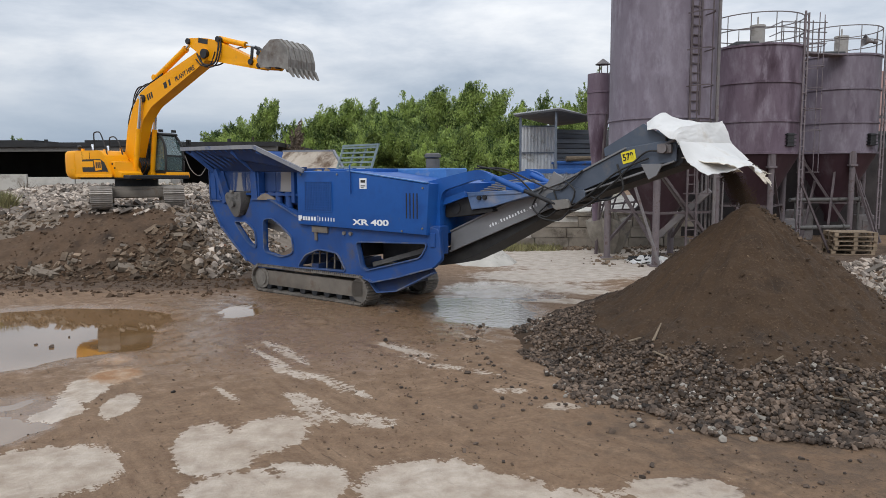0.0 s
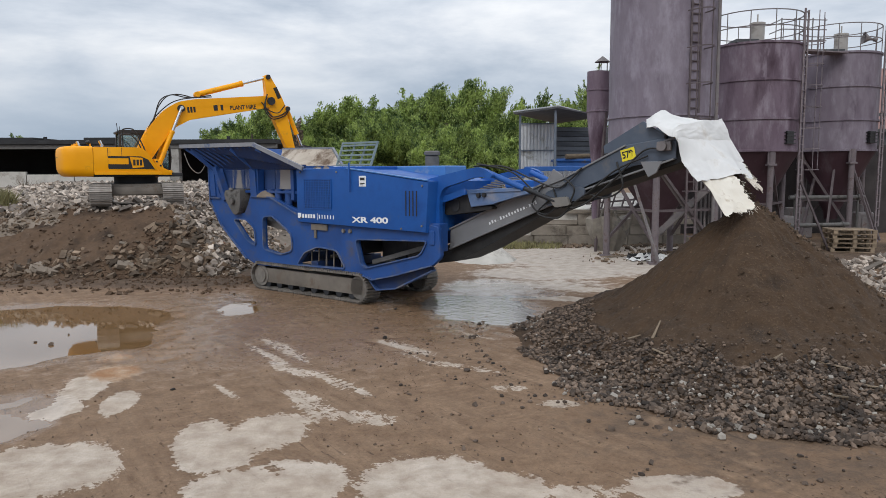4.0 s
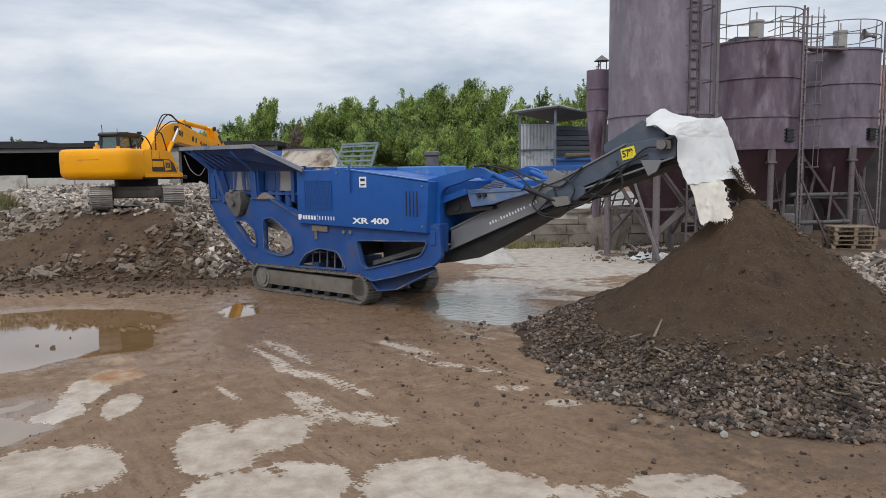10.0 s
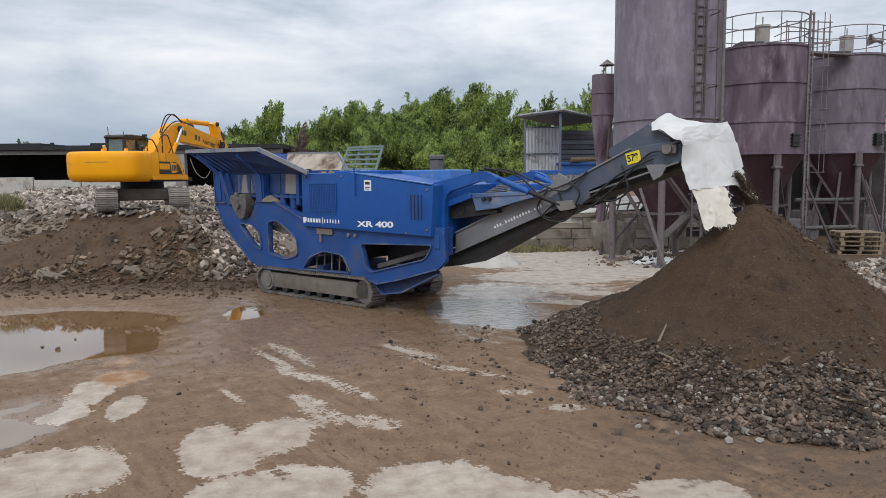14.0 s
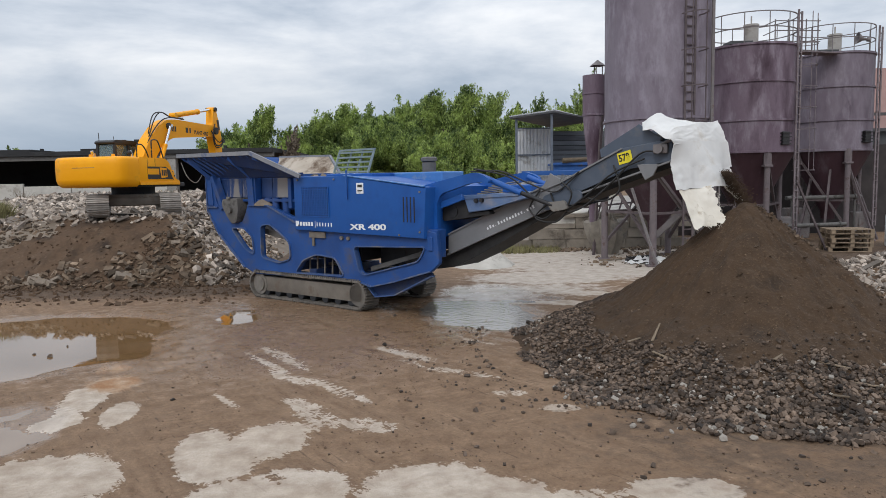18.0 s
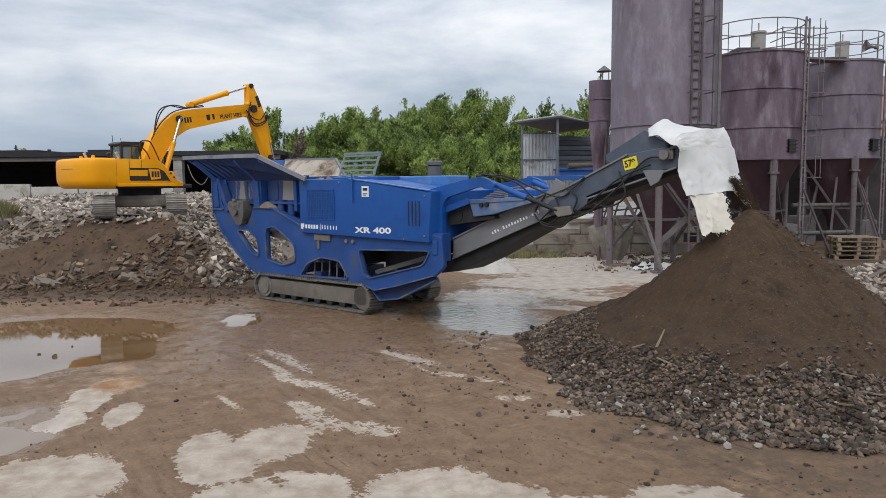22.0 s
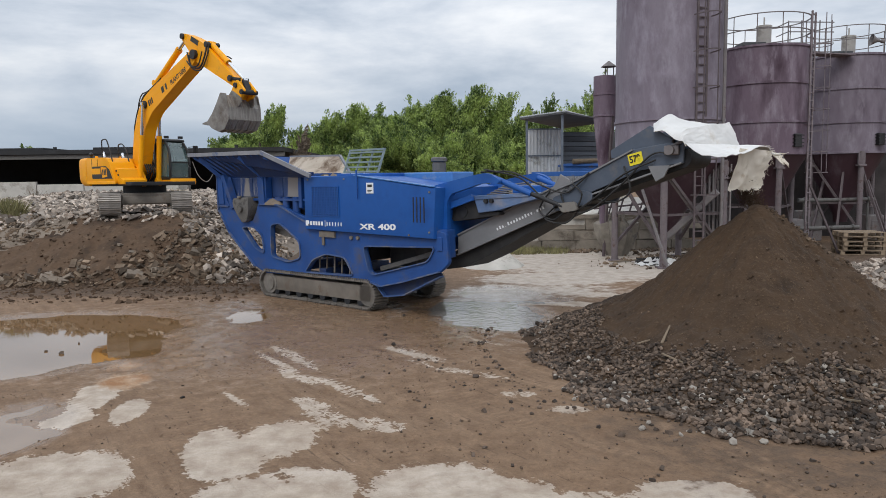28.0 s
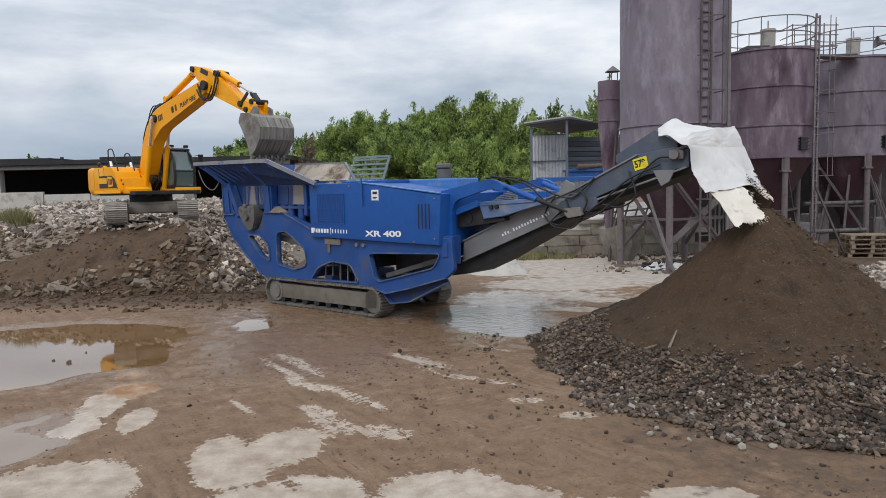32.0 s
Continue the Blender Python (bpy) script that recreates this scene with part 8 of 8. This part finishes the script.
for s in (-1, 1):
    m = Matrix.Translation((2.75, -0.005 + s * 0.213, 0.72)) @ Matrix.Rotation(radians(-dirn), 4, "Y")
    bm = bmesh.new()
    for i in range(2):
        box(bm, (0.0 + i * 0.26, -0.004, 0.0), (0.15 + i * 0.2, 0.004, 0.20))
    bm.transform(m @ Matrix.Translation((0.5, 0, 0)))
    part("owner_bars", bm, BLACK, boom, "plain black bars", False)
    bm = bmesh.new()
    for i in range(3):
        box(bm, (i * 0.11, -0.004, 0.0), (i * 0.11 + 0.07, 0.004, 0.20))
    bm.transform(m @ Matrix.Translation((-0.45, 0, -0.02)))
    part("maker_mark", bm, BLACK, boom, "plain black bars", False)
    t = m @ Matrix.Translation((1.1, 0, 0.0)) @ (FACE if s < 0 else FACE @ Matrix.Rotation(radians(180), 4, "Y") @ Matrix.Translation((-1.35, 0, 0)))
    lettering("hire_lettering", "PLANT HIRE", 0.21, t @ Matrix.Diagonal((0.88, 1, 1, 1)), BLACK, boom, 0.006)
hoses = ([(1.0, -0.1, 0.98), (1.6, -0.1, 1.5), (2.1, -0.1, 1.65), (2.6, -0.12, 1.34), (3.4, -0.12, 1.08)], [(1.1, 0.0, 0.98), (1.7, 0.0, 1.62), (2.3, 0.0, 1.60), (2.8, 0.0, 1.26)],
         [(0.4, -0.15, 0.5), (1.0, -0.2, 1.05), (1.75, -0.2, 1.36), (2.4, -0.18, 1.36), (3.4, -0.15, 1.02)], [(5.0, -0.26, 0.12), (5.1, -0.3, -0.25), (5.4, -0.3, -0.5), (5.8, -0.28, -0.35)],
         [(4.7, 0.24, 0.3), (5.1, 0.3, -0.15), (5.5, 0.3, -0.35), (5.9, 0.28, -0.2)])
for h in hoses:
    bm = bmesh.new()
    pipe(bm, h, 0.022)
    part("hose", bm, RUBBER, boom, "black hydraulic hose")

# stick: from the elbow along x to the bucket pin; z is its outer side
STICK = [(-0.98, 0.18), (-0.96, 0.34), (-0.80, 0.39), (-0.35, 0.45), (0.0, 0.48), (0.45, 0.48), (0.62, 0.43), (1.9, 0.19), (2.35, 0.13), (2.58, 0.10), (2.58, -0.10), (2.3, -0.12), (0.4, -0.17), (-0.15, -0.20), (-0.32, -0.04)]
bm = bmesh.new()
prism(bm, round_poly(STICK, 0.10), -0.17, 0.15, 0.025)
stick = part("stick", bm, YELLOW, digger, "yellow dipper stick")
for x, z in ((0, 0), (2.461, 0), (2.05, 0.05), (-0.871, 0.273), (0.5, 0.52)):
    part("stick_pin", rod(bmesh.new(), (x, -0.24, z), (x, 0.22, z), 0.09, seg=14), DARK, stick)
for s in (-0.175, 0.155):
    part("badge", box(bmesh.new(), (-0.42, s - 0.004, 0.30), (0.02, s + 0.004, 0.45)), BLACK, stick, "", False)
bm = bmesh.new()
pipe(bm, [(-0.3, -0.27, -0.05), (0.1, -0.30, -0.32), (0.55, -0.28, -0.22), (0.62, -0.25, 0.2), (0.52, -0.2, 0.55)], 0.026)
pipe(bm, [(-0.2, -0.25, -0.1), (0.15, -0.29, -0.38), (0.62, -0.27, -0.26), (0.70, -0.22, 0.25), (0.58, -0.18, 0.52)], 0.022)
pipe(bm, [(0.2, 0.22, -0.1), (0.9, 0.24, 0.35), (1.3, 0.22, 0.42)], 0.02)
part("hose", bm, RUBBER, stick)

# bucket: pin at the origin, teeth along x, its rounded back on the +z side
BUCKET = [(-0.10, 0.10), (0.04, 0.46), (0.34, 0.73), (0.74, 0.78), (1.08, 0.60), (1.28, 0.26), (1.34, -0.06)]
bm = bmesh.new()
inner = [(x * 0.955 - 0.0, z * 0.93 - 0.02) for x, z in BUCKET]
ring = BUCKET + inner[::-1]
prism(bm, ring, -0.62, 0.62)
bucket = part("bucket", bm, BUCKET_STEEL, digger, "scraped grey steel bucket", False)
for y in (-0.64, 0.61):
    bm = bmesh.new()
    prism(bm, round_poly([(-0.2, 0.1), *BUCKET[1:], (0.9, -0.02), (0.4, -0.06), (0.0, -0.12)], 0.05), y, y + 0.03, 0.004)
    part("bucket_side", bm, BUCKET_STEEL, bucket, "", False)
for i in range(6):
    y = -0.58 + i * 0.232
    bm = bmesh.new()
    prism(bm, [(1.30, 0.04), (1.40, 0.02), (1.60, -0.22), (1.56, -0.23), (1.34, -0.10)], y - 0.045, y + 0.045, 0.01)
    part("tooth", bm, STEEL, bucket, "worn steel tooth", False)
for i in range(5):
    y = -0.5 + i * 0.25
    bm = bmesh.new()
    for (ax, az), (bx, bz) in zip(BUCKET[2:6], BUCKET[3:7]):
        beam(bm, (ax * 1.01, y, az * 1.012), (bx * 1.01, y, bz * 1.012), 0.05, 0.02)
    part("wear_strip", bm, STEEL, bucket, "", False)
for y in (-0.28, 0.24):
    bm = bmesh.new()
    prism(bm, round_poly([(-0.18, -0.1), (0.14, -0.12), (0.2, 0.42), (-0.16, 0.5), (-0.34, 0.36)], 0.06), y, y + 0.05, 0.006)
    part("bucket_ear", bm, BUCKET_STEEL, bucket, "", False)
# the bucket hangs from a quick hitch
seat = Matrix.Translation((0.38, 0, 0.05)) @ Matrix.Diagonal((0.84, 0.90, 0.98, 1))
for me in {ob.data for ob in (bucket, *bucket.children)}:
    me.transform(seat)
bm = bmesh.new()
prism(bm, round_poly([(-0.14, -0.10), (-0.16, 0.40), (0.06, 0.44), (0.34, 0.28), (0.56, 0.26), (0.58, -0.04)], 0.06), -0.24, -0.16, 0.015)
prism(bm, round_poly([(-0.14, -0.10), (-0.16, 0.40), (0.06, 0.44), (0.34, 0.28), (0.56, 0.26), (0.58, -0.04)], 0.06), 0.14, 0.22, 0.015)
box(bm, (0.0, -0.17, -0.02), (0.42, 0.15, 0.24), 0.03)
hitch = part("quick_hitch", bm, YELLOW, bucket, "worn yellow quick hitch", False)
for x, z in ((0, 0), (-0.06, 0.36), (0.46, 0.06)):
    part("hitch_pin", rod(bmesh.new(), (x, -0.29, z), (x, 0.27, z), 0.075, seg=12), DARK, hitch)

ROD = {}


def cylinder(name, r, ln, mat, label):
    bm = bmesh.new()
    rod(bm, (0, 0, 0), (ln, 0, 0), r, seg=16)
    rod(bm, (-0.02, -r * 1.3, 0), (-0.02, r * 1.3, 0), r * 1.05, seg=12)
    if mat is YELLOW:
        rod(bm, (ln - 0.1, 0, 0), (ln, 0, 0), r * 1.12, seg=16)
    return part(name, bm, mat, digger, label)


ROD["boom_l"] = (cylinder("boom_cylinder", 0.085, 1.55, YELLOW, "yellow boom cylinder"), cylinder("boom_rod", 0.055, 1.5, CHROME, "chrome boom rod"))
ROD["boom_r"] = (cylinder("boom_cylinder", 0.085, 1.55, YELLOW, "yellow boom cylinder"), cylinder("boom_rod", 0.055, 1.5, CHROME, "chrome boom rod"))
ROD["stick"] = (cylinder("stick_cylinder", 0.10, 1.75, YELLOW, "yellow stick cylinder"), cylinder("stick_rod", 0.055, 1.6, CHROME, "chrome stick rod"))
ROD["bucket"] = (cylinder("bucket_cylinder", 0.085, 1.05, YELLOW, "yellow bucket cylinder"), cylinder("bucket_rod", 0.05, 1.1, CHROME, "chrome bucket rod"))
bm = bmesh.new()
for y in (-0.16, 0.13):
    beam(bm, (0, y, 0), (0.46, y, 0), 0.05, 0.10, (0, 0, 1), 0.015)
link_a = part("tipping_link", bm, DARK, digger, "dark steel tipping link")
bm = bmesh.new()
beam(bm, (0, 0, 0), (0.42, 0, 0), 0.18, 0.10, (0, 0, 1), 0.02)
link_b = part("bucket_link", bm, DARK, digger, "dark steel bucket link")

# the load it lifts: lumps that ride in the bucket and drop into the hopper
lumps = []
for k in range(22):
    r2 = random.Random(300 + k)
    s = 0.16 + 0.22 * r2.random()
    me = chunks("lump", [(0, 0, 0, s)], RUBBLE, 300 + k, 0.6)
    ob = solo("rubble_lump", me, RUBBLE, "lump of broken masonry carried by the bucket", "rubble", group="lumps in the bucket")
    lumps.append((ob, (0.62 + 0.60 * r2.random(), r2.uniform(-0.38, 0.38), -0.05 + 0.36 * r2.random()), r2))

# ---- motion ----
# (seconds, degrees): slew of the upper works; then boom, stick and bucket against the level
SLEW = [(0, -31.3), (0.5, -25.5), (1, -15), (1.5, -5.8), (2, 2.5), (2.5, 11), (3, 18), (3.5, 24), (4.5, 40.4), (5.5, 54), (6, 60), (6.5, 65.4), (7, 70), (8, 76.8),
        (9, 77.6), (10, 78.6), (11, 80.5), (12, 82), (13, 80.7), (14, 80.1), (14.5, 78.6), (16.5, 76.7), (17, 76.4), (17.5, 76.6), (18, 77.2), (18.5, 79.6), (19, 79),
        (20, 76.3), (20.5, 72.7), (21, 67.9), (21.5, 60.1), (22, 51.6), (22.5, 43.1), (23, 35), (23.5, 28), (24, 17), (24.5, 4.8), (25, -5), (25.5, -12.4),
        (27.5, -35.2), (28, -38.6), (29, -41), (30, -40), (31, -40.4), (32, -41)]
LIFT = [(0, 39.8), (0.5, 39.9), (1, 39.9), (1.5, 39.5), (2, 39.3), (2.5, 36.5), (3, 31.5), (3.5, 27.6), (5.5, 23.4), (6, 23.9), (6.5, 24.2), (7, 23.7), (8, 19.3),
        (9, 14), (10, 7.9), (11, 7.1), (12, 14.5), (13, 13.5), (14, 10.9), (14.5, 11.3), (16.5, 11.6), (17, 12.3), (17.5, 14.2), (18, 19.3), (18.5, 22.1), (19, 25),
        (20, 26.6), (21, 26.9), (21.5, 27.5), (22, 29.3), (22.5, 31.2), (23, 33.9), (23.5, 35.9), (24, 36.6), (24.5, 37.6), (25, 39), (25.5, 40.5), (27.5, 42.3),
        (28, 41.6), (28.5, 37.9), (29, 34.7), (29.5, 32.9), (30, 32.4), (31, 32), (32, 31.7)]
REACH = [(0, -13.3), (0.5, -15), (1, -16.4), (1.5, -19.7), (2, -28.2), (2.5, -41.3), (3, -53), (3.5, -59.9), (5.5, -84), (6, -82.9), (6.5, -86), (7, -87.5), (8, -76.9),
         (9, -62), (10, -47.1), (11, -49.8), (12, -49.5), (13, -55.2), (14, -52.8), (14.5, -53.2), (16.5, -86.6), (17, -84.5), (17.5, -83), (18, -78.7), (18.5, -73.2),
         (19, -70.7), (20, -74.9), (21, -71.6), (21.5, -70.3), (22, -69.3), (22.5, -66.1), (23, -64.8), (24, -62.6), (24.5, -61.4), (25, -56.2), (25.5, -50.9),
         (27.5, -32.1), (28, -27.8), (28.5, -27.7), (29, -22.8), (29.5, -19.2), (30, -16.2), (30.5, -15), (31, -18.9), (32, -22.4)]
CURL = [(0, -11), (0.5, -17), (1, -23), (1.5, -27), (2, -34), (2.5, -42), (3, -60), (3.5, -72), (5.5, -85), (8, -80), (10, -75), (12, -85), (14.5, -95), (16.5, -125), (18, -150), (20, -156), (22, -156),
        (24, -152), (25.5, -146), (27.5, -140), (28, -136), (28.5, -133), (29, -128), (29.5, -126), (30, -118), (30.5, -106), (31, -92), (31.5, -77), (32, -66)]


def at_time(rows, t):
    """The value at t, along a smooth curve through the rows."""
    i = max(k for k in range(len(rows)) if rows[k][0] <= t)
    i = min(i, len(rows) - 2)
    (t0, a), (t1, b) = rows[i], rows[i + 1]
    h = t1 - t0
    def slope(k):
        if k == 0 or k == len(rows) - 1:
            return 0.0
        (ta, va), (tb, vb), (tc, vc) = rows[k - 1], rows[k], rows[k + 1]
        p, q = (vb - va) / (tb - ta), (vc - vb) / (tc - tb)
        return 0.0 if p * q <= 0 else 2 * p * q / (p + q)
    s = (t - t0) / h
    m0, m1 = slope(i) * h, slope(i + 1) * h
    return (2 * s ** 3 - 3 * s ** 2 + 1) * a + (s ** 3 - 2 * s ** 2 + s) * m0 + (-2 * s ** 3 + 3 * s ** 2) * b + (s ** 3 - s ** 2) * m1


def arm_pose(t):
    """The poses of upper works, boom, stick and bucket in the digger's space at t seconds."""
    slew, lift, reach, curl = (at_time(r, t) for r in (SLEW, LIFT, REACH, CURL))
    h = pose(0, 0, 0, 0, 0, slew)
    b = h @ pose(FOOT[0], ARM_Y, FOOT[1], 0, -lift, 0)
    e = h @ pose(FOOT[0] + L1 * math.cos(radians(lift)), ARM_Y, FOOT[1] + L1 * math.sin(radians(lift)))
    s = e @ pose(0, 0, 0, 0, -reach, 0)
    k = (s @ Matrix.Translation((L2, 0, 0))).translation
    c = Matrix.Translation(k) @ h @ pose(0, 0, 0, 0, -curl, 0)
    return h, b, s, c


def aim(p, q, side):
    """A pose at p whose x axis points to q."""
    x = (q - p).normalized()
    y = side.normalized()
    z = x.cross(y).normalized()
    y = z.cross(x)
    m = Matrix((x, y, z)).transposed().to_4x4()
    m.translation = p
    return m


def link_knee(s, ear):
    """Where the tipping link (0.46 m) and the bucket link (0.42 m) meet, on the outer side of the stick."""
    a = Vector((2.05, 0, 0.05))
    e = s.inverted() @ ear
    d = Vector((e.x - a.x, 0, e.z - a.z))
    ln = min(max(d.length, 0.08), 0.87)
    d.normalize()
    u = (0.46 ** 2 - 0.42 ** 2 + ln * ln) / (2 * ln)
    v = math.sqrt(max(0.0, 0.46 ** 2 - u * u))
    return s @ (a + d * u + Vector((-d.z, -0.01, d.x)) * v)


def load_place(t, spot):
    return digger.matrix_basis @ arm_pose(t)[3] @ Vector(spot)


def motions():
    ts = [i * 0.25 for i in range(129)]
    tracks = {k: [] for k in ("house", "boom", "stick", "bucket", "link_a", "link_b")}
    rams = {k: ([], []) for k in ROD}
    for t in ts:
        h, b, s, c = arm_pose(t)
        side = h.to_3x3() @ Vector((0, 1, 0))
        for key, m in (("house", h), ("boom", b), ("stick", s), ("bucket", c)):
            tracks[key].append((t, m))
        ends = {"boom_l": (h @ Vector((0.62, -0.49, 1.34)), b @ Vector((2.177, -0.30, 1.088))), "boom_r": (h @ Vector((0.62, 0.20, 1.34)), b @ Vector((2.177, 0.30, 1.088))),
                "stick": (b @ Vector((3.0, -0.01, 1.30)), s @ Vector((-0.871, -0.01, 0.273)))}
        ear = c @ Vector((-0.06, -0.01, 0.36))
        knee = link_knee(s, ear)
        ends["bucket"] = (s @ Vector((0.5, -0.01, 0.54)), knee)
        for k, (p, q) in ends.items():
            rams[k][0].append((t, aim(p, q, side)))
            back = aim(q, p, -side)
            rams[k][1].append((t, back))
        tracks["link_a"].append((t, aim(s @ Vector((2.05, -0.01, 0.05)), knee, side)))
        tracks["link_b"].append((t, aim(knee, ear, side)))
    for ob, key in ((house, "house"), (boom, "boom"), (stick, "stick"), (bucket, "bucket"), (link_a, "link_a"), (link_b, "link_b")):
        walk(ob, tracks[key])
    for k, (barrel, rod_ob) in ROD.items():
        walk(barrel, rams[k][0])
        walk(rod_ob, rams[k][1])
    # lumps: on the bank, then in the bucket, then dropped into the hopper
    for i, (ob, spot, r2) in enumerate(lumps):
        drop = 28.6 + 2.6 * i / len(lumps)
        rows = []
        start = load_place(17.5, spot)
        for t in [k * 0.25 for k in range(129)]:
            turn = pose(0, 0, 0, 0, 0, 40 * i)
            if t <= 17.5:
                p = start
            elif t <= drop:
                p = load_place(t, spot)
            else:
                p0 = load_place(drop, spot)
                z = max(2.95, p0.z - 4.9 * (t - drop) ** 2)
                p = Vector((p0.x, p0.y, z))
            m = turn.copy()
            m.translation = p
            rows.append((t, m))
        walk(ob, rows)
    # the sheet: (seconds, swing of its upper, middle and lower lengths)
    upper = [(0, 50), (0.5, 40), (1, 30), (1.5, 36), (2, 46), (2.5, 46), (3, 40), (3.5, 36), (5.5, 34), (6, 37), (7, 30), (8, 28), (9, 24), (10, 22), (11, 14), (12, 19), (13, 18), (14, 18), (16.5, 20), (17, 16), (18, 13),
             (19, 14), (20, 16), (21, 18), (22, 20), (22.5, 26), (23, 32), (23.5, 36), (24, 36), (24.5, 38), (25, 40), (25.5, 50), (27.5, 78), (28, 80), (28.3, 50), (28.6, 40), (29, 34), (30, 30), (31, 32), (32, 30)]
    middle = [(0, 56), (0.5, 48), (1, 34), (1.5, 46), (2, 76), (2.5, 70), (3, 54), (3.5, 44), (5.5, 38), (6, 40), (7, 32), (8, 30), (9, 26), (10, 24), (11, 15), (12, 21), (13, 22), (14, 20), (16.5, 24), (17, 20), (18, 16),
              (19, 18), (20, 20), (21, 22), (22, 24), (22.5, 32), (23, 42), (23.5, 50), (24, 52), (24.5, 56), (25, 54), (25.5, 62), (27.5, 84), (28, 82), (28.3, 50), (28.6, 42), (29, 36), (30, 34), (31, 36), (32, 36)]
    lower = [(0, -98), (0.5, 36), (1, 30), (1.5, 30), (2, -82), (2.5, 40), (3, 52), (3.5, 46), (5.5, 30), (6, 25), (7, 22), (8, 26), (9, 20), (10, 22), (11, 2), (12, 14), (13, 20), (14, 22), (16.5, 32), (17, 34), (18, 30),
             (19, 32), (20, 24), (21, 22), (22, 22), (22.5, 28), (23, 32), (23.5, 20), (24, -98), (24.5, -94), (25, -96), (25.5, -88), (27.5, -20), (28, -10), (28.3, -2), (28.6, 8), (29, 22), (30, 36), (31, 40), (32, 38)]
    slip = [(0, 0.15), (1, 0.2), (2, 0.5), (3, 0.25), (5.5, 0), (22.5, 0.05), (24, 0.3), (25, 0.42), (28, 0.5), (28.6, 0.25), (29, 0.3), (30, 0.1), (32, 0.1)]
    rows = [[], [], [], []]
    for k in range(129):
        t = k * 0.25
        a, b, c = (at_time(r, t) + 2.5 * math.sin(t * 5 + j) for j, r in enumerate((upper, middle, lower), 1))
        p1 = Matrix.Translation(HEM) @ HEM_TURN @ pose(0, 0, 0, 0, -a, 0)
        p2 = Matrix.Translation(p1 @ Vector((0, 0, -LEN_1))) @ HEM_TURN @ pose(0, 0, 0, 0, -b, 0)
        e2 = Matrix.Translation(p2 @ Vector((-0.015, 0, -LEN_2 + 0.01))) @ HEM_TURN
        rows[0].append((t, p1))
        rows[1].append((t, p2))
        rows[2].append((t, e2 @ pose(0, at_time(slip, t), 0, 0, -c + 4 * math.sin(t * 7), 0)))
        rows[3].append((t, e2 @ pose(0, 0, 0, 0, -max(c, 38) - 8 + 5 * math.sin(t * 6 + 2), 0)))
    for ob, r in zip((flap_1, flap_2, flap_3, flap_4), rows):
        walk(ob, r)
    # soil falls a little way, again and again
    for j, ob in enumerate(falls):
        home = ob.matrix_basis.copy()
        rows = []
        for k in range(81):
            t = k * 0.4
            rows.append((t, home @ pose(0.01, 0, 0.04)))
            if k < 80:
                rows.append((t + 0.3, home @ pose(0.05, 0, -0.16 - 0.03 * j)))
        walk(ob, rows)


motions()
